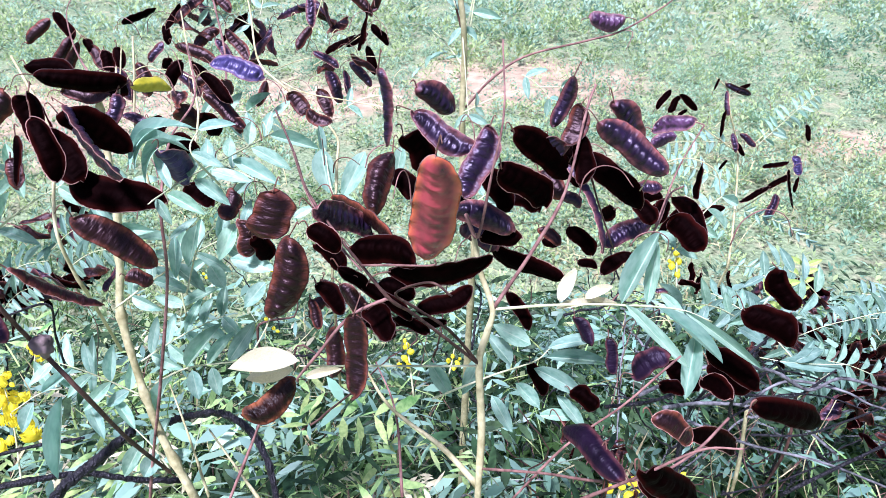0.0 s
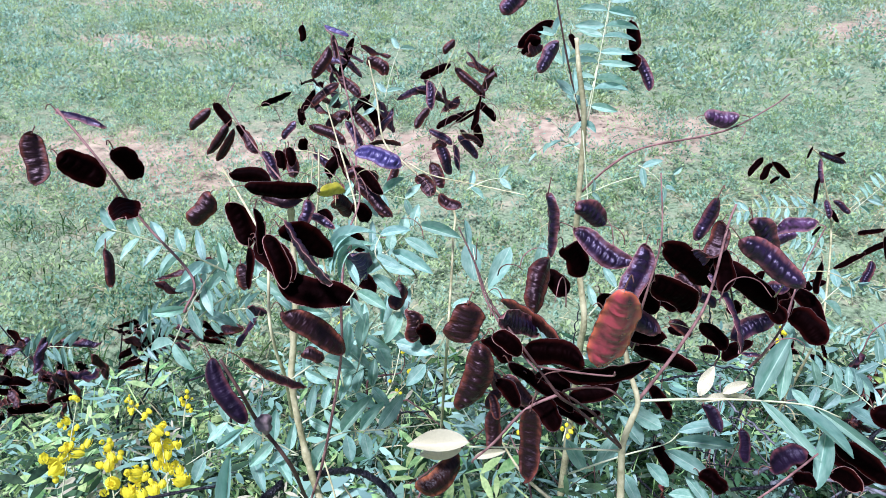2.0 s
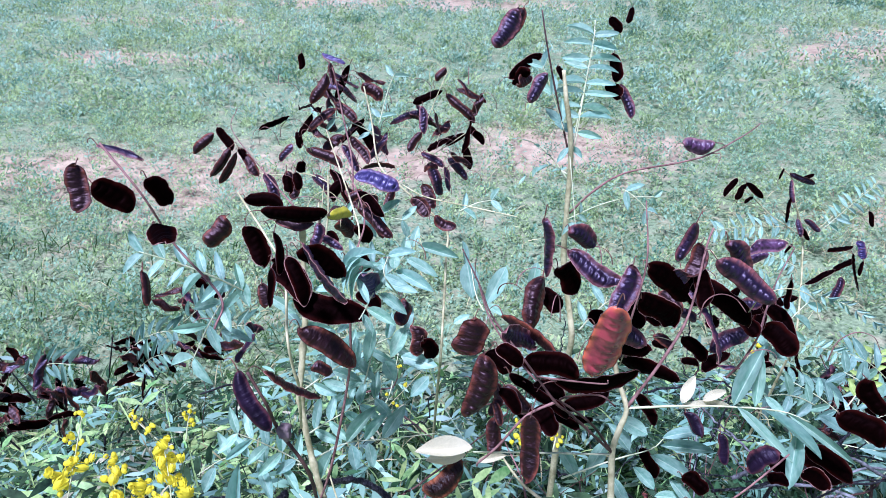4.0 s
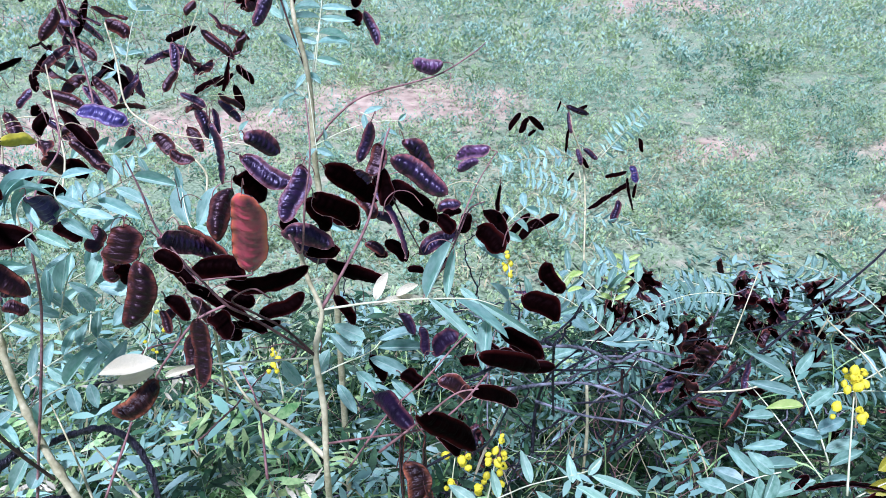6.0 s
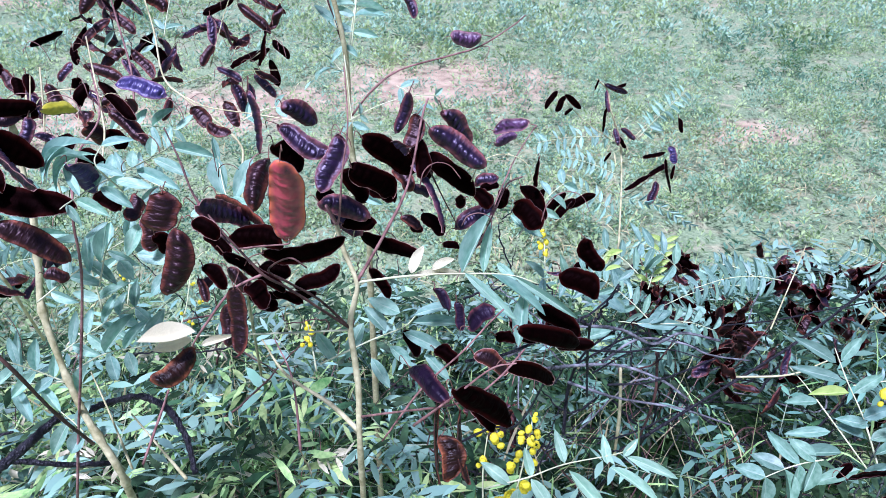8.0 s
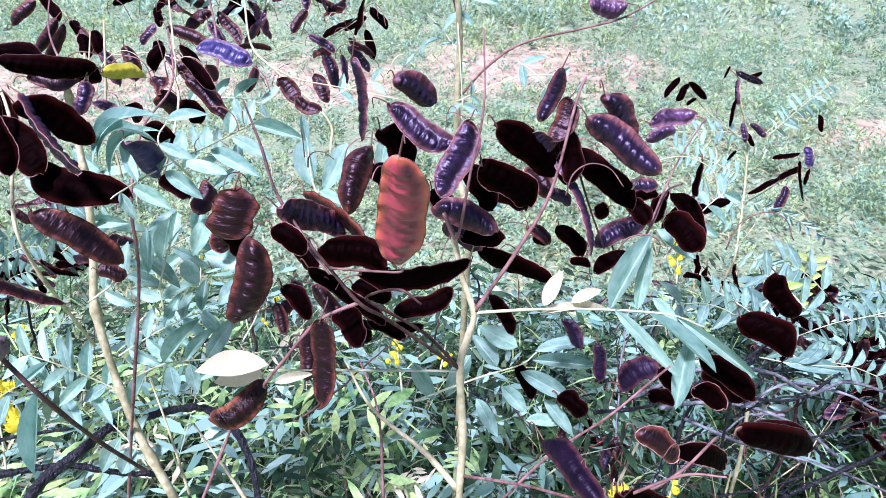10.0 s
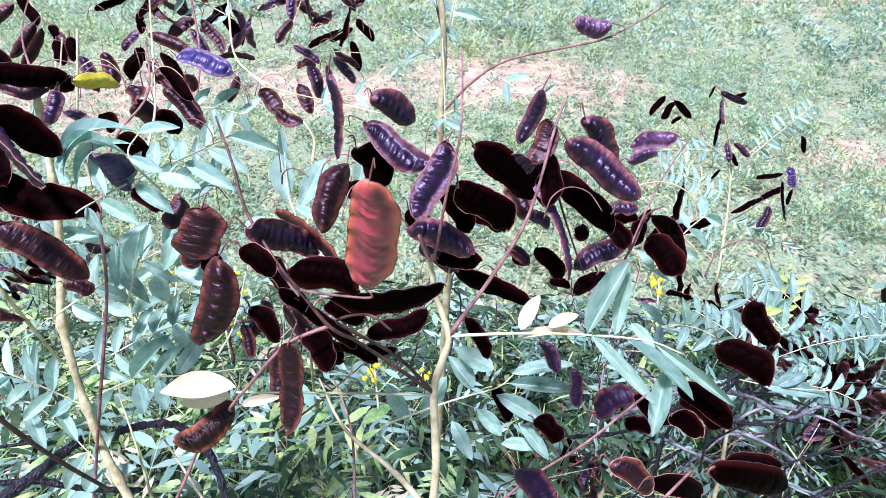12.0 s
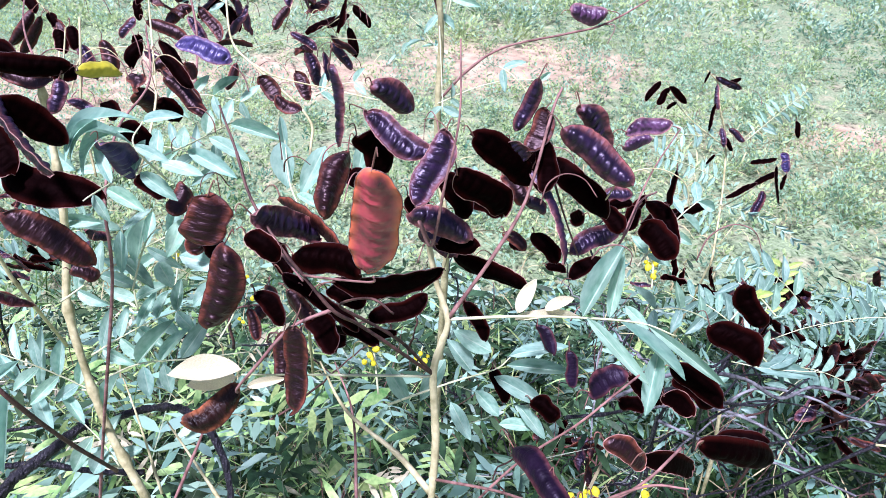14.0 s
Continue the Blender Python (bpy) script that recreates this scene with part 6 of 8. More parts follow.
pod(shrub_back_left, (-0.3364, 0.9952, 1.4521), (-0.3007, 0.9797, 1.4254), 0.0173, 4, "brown", 0.20)
pod(shrub_back_left, (-0.3503, 0.8712, 1.3757), (-0.3217, 0.8544, 1.3466), 0.0162, -0, "purple", 0.20)
pod(shrub_back_left, (-0.3110, 0.8281, 1.4016), (-0.2749, 0.8008, 1.3542), 0.0180, -27, "dark", 0.10)
pod(shrub_back_left, (-0.2682, 0.7198, 1.4142), (-0.2276, 0.6974, 1.3754), 0.0180, -34, "brown", 0.10)
pod(shrub_back_left, (-0.2399, 0.6828, 1.4103), (-0.2134, 0.6624, 1.3749), 0.0151, 44, "brown", 0.10)
pod(shrub_back_left, (-0.5200, 0.8400, 1.4174), (-0.4907, 0.8542, 1.4427), 0.0154, 32, "brown", 0.10)
pod(shrub_back_left, (-0.4837, 0.8618, 1.4488), (-0.4609, 0.8449, 1.4195), 0.0154, 3, "dark", 0.10)
pod(shrub_back_left, (-0.4613, 0.8407, 1.4233), (-0.4896, 0.8198, 1.3862), 0.0159, -60, "brown", 0.10)
pod(shrub_back_left, (-0.4524, 0.8388, 1.4183), (-0.4762, 0.8165, 1.3788), 0.0159, -67, "brown", 0.10)
pod(shrub_back_left, (-0.4529, 0.8576, 1.4110), (-0.4270, 0.8413, 1.3828), 0.0169, 2, "brown", 0.10)
pod(shrub_back_left, (-0.4579, 0.8613, 1.4173), (-0.4440, 0.8520, 1.4012), 0.0121, 3, "dark", 0.10)
pod(shrub_back_left, (-0.3702, 0.8071, 1.4043), (-0.3570, 0.7872, 1.3695), 0.0196, -19, "brown", 0.20)
pod(shrub_back_left, (-0.3829, 0.9270, 1.3722), (-0.3929, 0.9345, 1.3507), 0.0170, -39, "dark", 0.10)
pod(shrub_back_left, (-0.4099, 0.8245, 1.3938), (-0.3873, 0.8040, 1.3583), 0.0177, -17, "purple", 0.10)
pod(shrub_back_left, (-0.3766, 0.9945, 1.4300), (-0.3974, 0.9767, 1.3986), 0.0129, -2, "dark", 0.10)
pod(shrub_back_left, (-0.2609, 1.0715, 1.3957), (-0.2028, 1.0821, 1.4151), 0.0180, -12, "purple", 0.10)
pod(shrub_back_left, (-0.2181, 1.0694, 1.4313), (-0.1676, 1.0798, 1.4504), 0.0170, -0, "dark", 0.10)
pod(shrub_back_left, (-0.1970, 1.0210, 1.4387), (-0.1930, 0.9980, 1.3985), 0.0164, -4, "purple", 0.10)
pod(shrub_back_left, (-0.2222, 1.0152, 1.3611), (-0.2025, 1.0323, 1.3912), 0.0155, 21, "brown", 0.10)
pod(shrub_back_left, (-0.1592, 1.0669, 1.4495), (-0.1094, 1.0418, 1.4062), 0.0183, 15, "brown", 0.10)
pod(shrub_back_left, (-0.1368, 1.0446, 1.4811), (-0.1180, 1.0309, 1.4573), 0.0103, -41, "brown", 0.10)
pod(shrub_back_left, (-0.1755, 1.0426, 1.4769), (-0.1586, 1.0529, 1.4952), 0.0137, 29, "brown", 0.10)
pod(shrub_back_left, (-0.1997, 1.1310, 1.3224), (-0.1492, 1.1461, 1.3496), 0.0180, -22, "dark", 0.10)
pod(shrub_back_left, (-0.1651, 1.1362, 1.3321), (-0.1291, 1.1466, 1.3509), 0.0130, 18, "dark", 0.10)
pod(shrub_back_left, (-0.1217, 1.1432, 1.3676), (-0.0933, 1.1265, 1.3387), 0.0154, 8, "dark", 0.10)
pod(shrub_back_left, (-0.1313, 1.1541, 1.3285), (-0.1193, 1.1299, 1.2862), 0.0174, 5, "dark", 0.10)
pod(shrub_back_left, (-0.1603, 1.1382, 1.3069), (-0.1240, 1.1175, 1.2711), 0.0173, 6, "purple", 0.10)
pod(shrub_back_left, (-0.1926, 1.0915, 1.3070), (-0.1693, 1.0645, 1.2601), 0.0229, 0, "purple", 0.10)
pod(shrub_back_left, (-0.1650, 1.0899, 1.3047), (-0.1557, 1.0678, 1.2660), 0.0141, -36, "purple", 0.10)
pod(shrub_back_left, (-0.2011, 1.0311, 1.3554), (-0.1615, 1.0188, 1.3344), 0.0144, -0, "purple", 0.10)
pod(shrub_back_left, (-0.2014, 1.0426, 1.2902), (-0.1785, 1.0194, 1.2539), 0.0241, 2, "brown", 0.10)
pod(shrub_back_left, (-0.1910, 0.8023, 1.3688), (-0.1678, 0.7885, 1.3472), 0.0217, 12, "brown", 0.20)
pod(shrub_back_left, (-0.1551, 0.7178, 1.3767), (-0.1265, 0.7101, 1.3647), 0.0183, -8, "brown", -0.20)
pod(shrub_back_left, (-0.1771, 1.0151, 1.4286), (-0.1667, 0.9967, 1.3966), 0.0119, -63, "brown", 0.10)
pod(shrub_back_left, (-0.2205, 0.8148, 1.3796), (-0.2315, 0.7992, 1.3520), 0.0130, -18, "brown", 0.10)
leaf(shrub_back_left, (-0.2946, 0.7450, 1.3570), (-0.1964, 0.7442, 1.3571), 4, 0.035, 0.10, 0, 58, 0.30)
leaf(shrub_back_left, (-0.2018, 0.6632, 1.3158), (-0.2731, 0.6743, 1.3343), 4, 0.035, 0.10, 0, 58, 0.30)
leaf(shrub_back_left, (-0.1256, 0.7973, 1.3503), (-0.0777, 0.8048, 1.3641), 2, 0.030, 0.10, 0, 58, 0.30)
leaf(shrub_back_left, (-0.2690, 0.9964, 1.3945), (-0.3797, 1.0110, 1.4185), 4, 0.030, 0.10, 0, 58, 0.30)
leaf(shrub_back_left, (-0.2689, 1.0055, 1.4106), (-0.2455, 1.0465, 1.4828), 2, 0.030, 0.10, 0, 58, 0.30)
# shrub middle
rod(shrub_middle, "stem", [(0.0300, 0.8600, 0.0000), (0.0331, 0.8143, 0.4196), (0.0358, 0.7752, 0.7792), (0.0376, 0.7491, 1.0189), (0.0385, 0.7361, 1.1388), (0.0389, 0.7295, 1.1987), (0.0246, 0.7618, 1.2865), (0.0214, 0.7582, 1.3620), (0.0228, 0.7678, 1.4262), (0.0190, 0.7646, 1.4769), (0.0103, 0.7699, 1.5224), (0.0069, 0.7894, 1.5530)], 0.0061, 0.0027, STEM)
rod(shrub_middle, "branch", [(0.0254, 0.7619, 1.3676), (0.0540, 0.7541, 1.4046), (0.0902, 0.7482, 1.4326), (0.1530, 0.7278, 1.4561), (0.1917, 0.7435, 1.4624), (0.2344, 0.7569, 1.4834), (0.2527, 0.7645, 1.4954)], 0.0016, 0.0007, TWIG)
rod(shrub_middle, "branch", [(0.1917, 0.7435, 1.4624), (0.2040, 0.7426, 1.4610), (0.1968, 0.7327, 1.4454)], 0.0006, 0.0004, TWIG)
rod(shrub_middle, "branch", [(0.1890, 0.7414, 1.4778), (0.2055, 0.7450, 1.4741), (0.2089, 0.7452, 1.4651)], 0.0006, 0.0004, TWIG)
rod(shrub_middle, "branch", [(0.0216, 0.7912, 1.4425), (-0.0009, 0.7919, 1.5243), (-0.0155, 0.8031, 1.5842), (-0.0224, 0.8242, 1.6210)], 0.0014, 0.0009, TWIG_DARK)
rod(shrub_middle, "branch", [(0.0230, 0.7874, 1.4360), (0.0384, 0.8284, 1.5082), (0.0500, 0.8583, 1.5607), (0.0539, 0.8807, 1.6001)], 0.0012, 0.0007, RACHIS)
pod(shrub_middle, (0.1540, 0.7395, 1.4745), (0.1927, 0.7390, 1.4737), 0.0218, 36, "lilac", -0.20)
pod(shrub_middle, (-0.0572, 0.8029, 1.5346), (-0.0355, 0.7953, 1.5522), 0.0189, 34, "dark", 0.10)
pod(shrub_middle, (-0.0382, 0.7513, 1.5230), (-0.0160, 0.7690, 1.5543), 0.0180, 16, "purple", 0.10)
pod(shrub_middle, (-0.0497, 0.7878, 1.5366), (-0.0331, 0.8097, 1.5421), 0.0186, 33, "brown", 0.10)
pod(shrub_middle, (0.0026, 0.8194, 1.5524), (0.0083, 0.8099, 1.5359), 0.0088, 3, "dark", 0.10)
pod(shrub_middle, (0.0863, 0.8893, 1.5551), (0.0893, 0.8692, 1.5198), 0.0187, 8, "dark", 0.10)
pod(shrub_middle, (0.0780, 0.8779, 1.5148), (0.0952, 0.8537, 1.5031), 0.0205, 25, "dark", 0.10)
pod(shrub_middle, (0.1036, 0.9082, 1.5064), (0.1206, 0.8839, 1.4639), 0.0163, 27, "purple", 0.10)
pod(shrub_middle, (-0.0510, 0.8675, 1.6142), (-0.0805, 0.8418, 1.5692), 0.0287, -16, "purple", 0.15)
pod(shrub_middle, (-0.0413, 0.8906, 1.6139), (-0.0676, 0.8674, 1.5733), 0.0232, -26, "brown", 0.10)
pod(shrub_middle, (-0.0636, 0.8043, 1.5405), (-0.0212, 0.8201, 1.5662), 0.0163, 27, "dark", 0.10)
pod(shrub_middle, (0.0844, 0.9426, 1.5945), (0.0993, 0.9324, 1.5743), 0.0147, 37, "dark", 0.10)
pod(shrub_middle, (0.1151, 0.9501, 1.6057), (0.1089, 0.9390, 1.5857), 0.0098, 9, "dark", 0.10)
leaf(shrub_middle, (0.0291, 0.7948, 1.4491), (0.0538, 0.8732, 1.5870), 9, 0.044, 0.02, 0, 80, 0.24)
leaf(shrub_middle, (0.0130, 0.7865, 1.4746), (-0.0188, 0.8099, 1.5556), 3, 0.034, 0.02, 0, 30, 0.30)
leaf(shrub_middle, (0.0182, 0.7828, 1.4682), (0.0274, 0.7059, 1.3738), 2, 0.030, 0.02, 0, 58, 0.30)
leaf(shrub_middle, (0.0224, 0.7941, 1.4116), (-0.0332, 0.8358, 1.3840), 4, 0.022, 0.25, 40, 58, 0.30)
leaf(shrub_middle, (0.0224, 0.7905, 1.4060), (-0.0468, 0.8461, 1.4373), 5, 0.012, 0.20, 60, 58, 0.30)
leaf(shrub_middle, (0.0210, 0.7426, 1.3680), (0.1435, 0.7766, 1.3841), 2, 0.020, 0.10, 40, 58, 0.30)
leaf(shrub_middle, (0.0854, 0.7304, 1.4177), (0.1177, 0.7159, 1.3927), 2, 0.028, 0.10, 0, 58, 0.30)
# shrub right
rod(shrub_right, "stem", [(0.6400, 1.4600, 0.0000), (0.6456, 1.4003, 0.2777), (0.6504, 1.3491, 0.5157), (0.6536, 1.3150, 0.6744), (0.6553, 1.2979, 0.7537), (0.6561, 1.2894, 0.7934), (0.6561, 1.3073, 0.8587), (0.6612, 1.3537, 0.9500), (0.6542, 1.3901, 1.0443), (0.6202, 1.3925, 1.1224), (0.6065, 1.3994, 1.1704), (0.5781, 1.4038, 1.1959)], 0.0037, 0.0016, STEM)
rod(shrub_right, "branch", [(0.6543, 1.3833, 1.0336), (0.5729, 1.3819, 1.0872), (0.5222, 1.3858, 1.1305), (0.5003, 1.3859, 1.1493)], 0.0013, 0.0008, STEM)
rod(shrub_right, "branch", [(0.6531, 1.3765, 1.0230), (0.6981, 1.3970, 1.0552), (0.7482, 1.4210, 1.0927), (0.8295, 1.4552, 1.1463)], 0.0010, 0.0005, STEM)
rod(shrub_right, "branch", [(0.6603, 1.3297, 0.9124), (0.7212, 1.3506, 0.9451), (0.7794, 1.3726, 0.9983), (0.7942, 1.3965, 1.0358)], 0.0012, 0.0006, STEM)
rod(shrub_right, "branch", [(0.6627, 1.2936, 0.8371), (0.7215, 1.3265, 0.9074), (0.7751, 1.3026, 0.9071), (0.7984, 1.2267, 0.8810)], 0.0010, 0.0006, STEM)
pod(shrub_right, (0.4538, 1.3780, 1.1366), (0.4852, 1.4003, 1.1717), 0.0161, -14, "dark", 0.10)
pod(shrub_right, (0.4797, 1.3731, 1.1289), (0.5042, 1.3924, 1.1593), 0.0161, -6, "dark", 0.10)
pod(shrub_right, (0.5019, 1.3858, 1.1666), (0.5378, 1.3669, 1.1369), 0.0160, 35, "dark", 0.10)
pod(shrub_right, (0.5896, 1.3454, 1.0858), (0.6015, 1.3766, 1.1347), 0.0180, -81, "dark", 0.10)
pod(shrub_right, (0.6047, 1.3704, 1.1249), (0.6015, 1.3985, 1.1690), 0.0163, -73, "purple", 0.10)
pod(shrub_right, (0.5973, 1.3931, 1.1864), (0.6494, 1.3801, 1.1661), 0.0178, 64, "purple", 0.20)
pod(shrub_right, (0.6180, 1.3841, 1.1724), (0.6479, 1.3930, 1.1864), 0.0106, -4, "dark", 0.10)
pod(shrub_right, (0.5728, 1.3900, 1.1743), (0.5835, 1.4033, 1.1952), 0.0084, -61, "dark", 0.10)
pod(shrub_right, (0.6362, 1.3876, 1.0776), (0.6422, 1.3648, 1.0418), 0.0147, 20, "purple", 0.10)
pod(shrub_right, (0.6518, 1.3872, 1.0769), (0.6860, 1.3721, 1.0533), 0.0147, 38, "purple", 0.10)
pod(shrub_right, (0.6602, 1.3607, 1.0353), (0.6444, 1.3758, 1.0591), 0.0110, -28, "dark", 0.10)
pod(shrub_right, (0.8083, 1.4177, 1.0876), (0.8143, 1.3977, 1.0561), 0.0121, 26, "dark", 0.10)
pod(shrub_right, (0.7108, 1.3667, 1.0053), (0.7682, 1.3732, 1.0153), 0.0180, -34, "dark", 0.10)
pod(shrub_right, (0.7813, 1.3810, 1.0277), (0.7960, 1.3579, 0.9915), 0.0205, 25, "blue", 0.10)
pod(shrub_right, (0.6573, 1.3226, 0.9384), (0.7259, 1.3414, 0.9680), 0.0180, -38, "dark", 0.20)
pod(shrub_right, (0.7183, 1.3406, 0.9666), (0.7726, 1.3578, 0.9936), 0.0180, -37, "dark", 0.10)
pod(shrub_right, (0.7901, 1.3552, 0.9896), (0.7789, 1.3367, 0.9605), 0.0113, 58, "dark", 0.10)
pod(shrub_right, (0.7648, 1.3629, 1.0017), (0.7755, 1.3167, 0.9291), 0.0180, -41, "dark", 0.10)
pod(shrub_right, (0.7431, 1.3341, 0.9565), (0.7235, 1.3032, 0.9080), 0.0224, 16, "purple", 0.10)
pod(shrub_right, (0.5028, 1.3787, 1.1194), (0.5235, 1.3863, 1.1313), 0.0090, 14, "dark", 0.10)
pod(shrub_right, (0.6220, 1.3554, 1.0271), (0.6037, 1.3439, 1.0091), 0.0087, -34, "dark", 0.10)
leaf(shrub_right, (0.6982, 1.3916, 1.0467), (0.8295, 1.4531, 1.1431), 9, 0.036, 0.02, 0, 70, 0.26)
leaf(shrub_right, (0.6478, 1.3934, 1.0495), (0.4316, 1.3416, 1.0612), 9, 0.036, 0.05, 0, 70, 0.26)
leaf(shrub_right, (0.6486, 1.3427, 0.9699), (0.4927, 1.3235, 1.0329), 9, 0.036, 0.05, 0, 70, 0.26)
leaf(shrub_right, (0.6576, 1.3331, 0.9177), (0.8045, 1.2267, 0.8810), 9, 0.028, 0.10, 50, 40, 0.26)
leaf(shrub_right, (0.6369, 1.2817, 0.8743), (0.4998, 1.2401, 0.9950), 7, 0.036, 0.10, 0, 70, 0.26)
leaf(shrub_right, (0.6374, 1.2478, 0.8212), (0.6947, 1.0527, 0.8872), 9, 0.032, 0.10, 0, 58, 0.26)
pod(shrub_right, (0.3247, 0.9327, 1.1050), (0.3519, 0.9515, 1.1471), 0.0171, -4, "dark", 0.10)
pod(shrub_right, (0.3430, 0.9222, 1.0968), (0.3880, 0.9396, 1.1450), 0.0180, 28, "dark", 0.10)
pod(shrub_right, (0.3662, 0.9197, 1.1035), (0.4040, 0.9293, 1.1361), 0.0186, 3, "dark", 0.10)
pod(shrub_right, (0.3907, 0.9251, 1.1233), (0.4390, 0.9257, 1.1463), 0.0171, 19, "dark", 0.10)
# shrub dying
rod(shrub_dying, "dead_branch", [(0.4200, 0.9500, 0.0200), (0.4266, 0.8112, 0.3433), (0.4322, 0.6921, 0.6205), (0.4360, 0.6128, 0.8052), (0.4378, 0.5731, 0.8976), (0.4388, 0.5533, 0.9438), (0.5114, 0.5632, 0.9927), (0.6386, 0.5806, 1.0783), (0.7305, 0.5998, 1.1507), (0.8039, 0.6143, 1.2071), (0.8645, 0.6320, 1.2628)], 0.0036, 0.0014, BURNT)
rod(shrub_dying, "dead_branch", [(0.2117, 0.4372, 1.2334), (0.2478, 0.4594, 1.2272), (0.2853, 0.4918, 1.2185), (0.2923, 0.4918, 1.2219), (0.3219, 0.5123, 1.2292), (0.3336, 0.5188, 1.2448)], 0.0020, 0.0010, BURNT)
rod(shrub_dying, "dead_branch", [(0.1360, 0.4035, 1.2416), (0.1840, 0.4135, 1.2411), (0.2450, 0.4454, 1.2424), (0.2715, 0.4769, 1.2272)], 0.0017, 0.0017, BURNT)
rod(shrub_dying, "dead_branch", [(0.3550, 0.6780, 0.8138), (0.3667, 0.7184, 0.8827), (0.3803, 0.7075, 0.9678), (0.4277, 0.6966, 1.0301), (0.4604, 0.6868, 1.0679)], 0.0034, 0.0012, BURNT)
rod(shrub_dying, "dead_branch", [(0.3647, 0.7011, 0.9505), (0.4532, 0.7070, 1.0005), (0.4906, 0.6756, 1.0257), (0.5438, 0.6529, 1.0143)], 0.0018, 0.0010, BURNT)
rod(shrub_dying, "dead_branch", [(0.2764, 0.6004, 1.0398), (0.3544, 0.6641, 0.9837), (0.4174, 0.6506, 0.9912), (0.4783, 0.6251, 0.9790), (0.5162, 0.6005, 0.9576)], 0.0030, 0.0016, GREY_SHEEN)
rod(shrub_dying, "dead_branch", [(0.3529, 0.6885, 0.9253), (0.4183, 0.6384, 0.9340), (0.5017, 0.5968, 0.9451), (0.5635, 0.5560, 0.9475)], 0.0026, 0.0014, GREY_SHEEN)
rod(shrub_dying, "dead_branch", [(0.3801, 0.5930, 0.8834), (0.4450, 0.5914, 0.9106), (0.5292, 0.5947, 0.9544), (0.5748, 0.5108, 1.0352)], 0.0016, 0.0010, BURNT)
rod(shrub_dying, "dead_branch", [(0.4932, 0.6839, 0.9823), (0.4960, 0.6646, 0.8957), (0.4845, 0.6706, 0.7652)], 0.0022, 0.0022, TWIG_DARK)
rod(shrub_dying, "dead_branch", [(0.5456, 0.7069, 1.0425), (0.4971, 0.6777, 0.9743), (0.4495, 0.6557, 0.9756)], 0.0014, 0.0014, TWIG_DARK)
rod(shrub_dying, "dead_branch", [(0.4529, 0.7181, 0.9217), (0.4644, 0.7096, 0.8175), (0.4673, 0.6996, 0.7070)], 0.0030, 0.0030, STEM)
rod(shrub_dying, "dead_branch", [(0.1033, 0.3051, 1.2254), (0.1520, 0.3350, 1.2179), (0.1882, 0.3601, 1.1972), (0.2696, 0.5276, 1.1140)], 0.0015, 0.0011, BURNT)
rod(shrub_dying, "dead_branch", [(0.6561, 0.7923, 0.9396), (0.7525, 0.7765, 0.9589), (0.8498, 0.7664, 0.9875), (1.0001, 0.7825, 0.9856), (1.1782, 0.7672, 0.9469), (1.2400, 0.7830, 1.0002)], 0.0015, 0.0008, BURNT)
rod(shrub_dying, "branch", [(0.6887, 0.7013, 1.0033), (0.7555, 0.7764, 1.0561), (0.8062, 0.8362, 1.0775)], 0.0012, 0.0008, STEM)
rod(shrub_dying, "branch", [(1.1327, 0.7788, 0.9444), (1.1487, 0.8189, 1.0150), (1.1502, 0.8502, 1.0649)], 0.0012, 0.0008, STEM)
rod(shrub_dying, "branch", [(0.7086, 0.5534, 1.1637), (0.7149, 0.4879, 1.1594), (0.7162, 0.4461, 1.1518)], 0.0012, 0.0012, STEM)
rod(shrub_dying, "dead_branch", [(0.2045, 0.5092, 1.1509), (0.2827, 0.5404, 1.1625), (0.3589, 0.5540, 1.1466), (0.4134, 0.5572, 1.1144), (0.4635, 0.5790, 1.1115), (0.5278, 0.5869, 1.0866)], 0.0024, 0.0019, GREY_SHEEN)
rod(shrub_dying, "dead_branch", [(0.2829, 0.5274, 1.1421), (0.3405, 0.5389, 1.1230), (0.4007, 0.5537, 1.1089), (0.4568, 0.5843, 1.1197)], 0.0018, 0.0012, BURNT)
rod(shrub_dying, "dead_branch", [(0.3454, 0.5225, 1.0786), (0.4074, 0.5297, 1.0713), (0.4825, 0.5668, 1.0552), (0.5412, 0.5904, 1.0550)], 0.0016, 0.0012, BURNT)
leaf(shrub_dying, (0.3742, 0.5590, 1.2288), (0.3328, 0.5762, 1.2558), 3, 0.030, 0.10, 0, 58, 0.30)
leaf(shrub_dying, (0.5700, 0.8510, 0.9428), (0.7578, 0.9059, 0.9360), 12, 0.027, 0.10, 0, 75, 0.26)
leaf(shrub_dying, (0.3472, 0.6330, 1.1590), (0.2624, 0.5983, 1.1975), 3, 0.035, 0.10, 0, 58, 0.30)
leaf(shrub_dying, (0.7393, 0.7749, 1.0463), (0.5715, 0.7610, 1.0436), 10, 0.036, 0.12, 0, 75, 0.26)
leaf(shrub_dying, (0.7268, 0.8213, 1.0175), (0.6547, 0.8514, 1.0320), 7, 0.032, 0.12, 0, 75, 0.26)
leaf(shrub_dying, (1.0188, 0.7233, 0.9970), (0.8971, 0.8515, 1.0471), 10, 0.036, 0.12, 0, 75, 0.26)
leaf(shrub_dying, (1.1428, 0.7825, 0.9549), (1.1512, 0.8562, 1.0749), 10, 0.026, 0.00, 0, 85, 0.26)
leaf(shrub_dying, (1.0486, 0.7040, 0.9801), (1.1284, 0.5648, 0.9896), 10, 0.032, 0.10, 0, 75, 0.26)
leaf(shrub_dying, (0.7115, 0.4673, 1.1254), (0.8601, 0.4967, 1.1437), 9, 0.036, 0.10, 0, 70, 0.26)
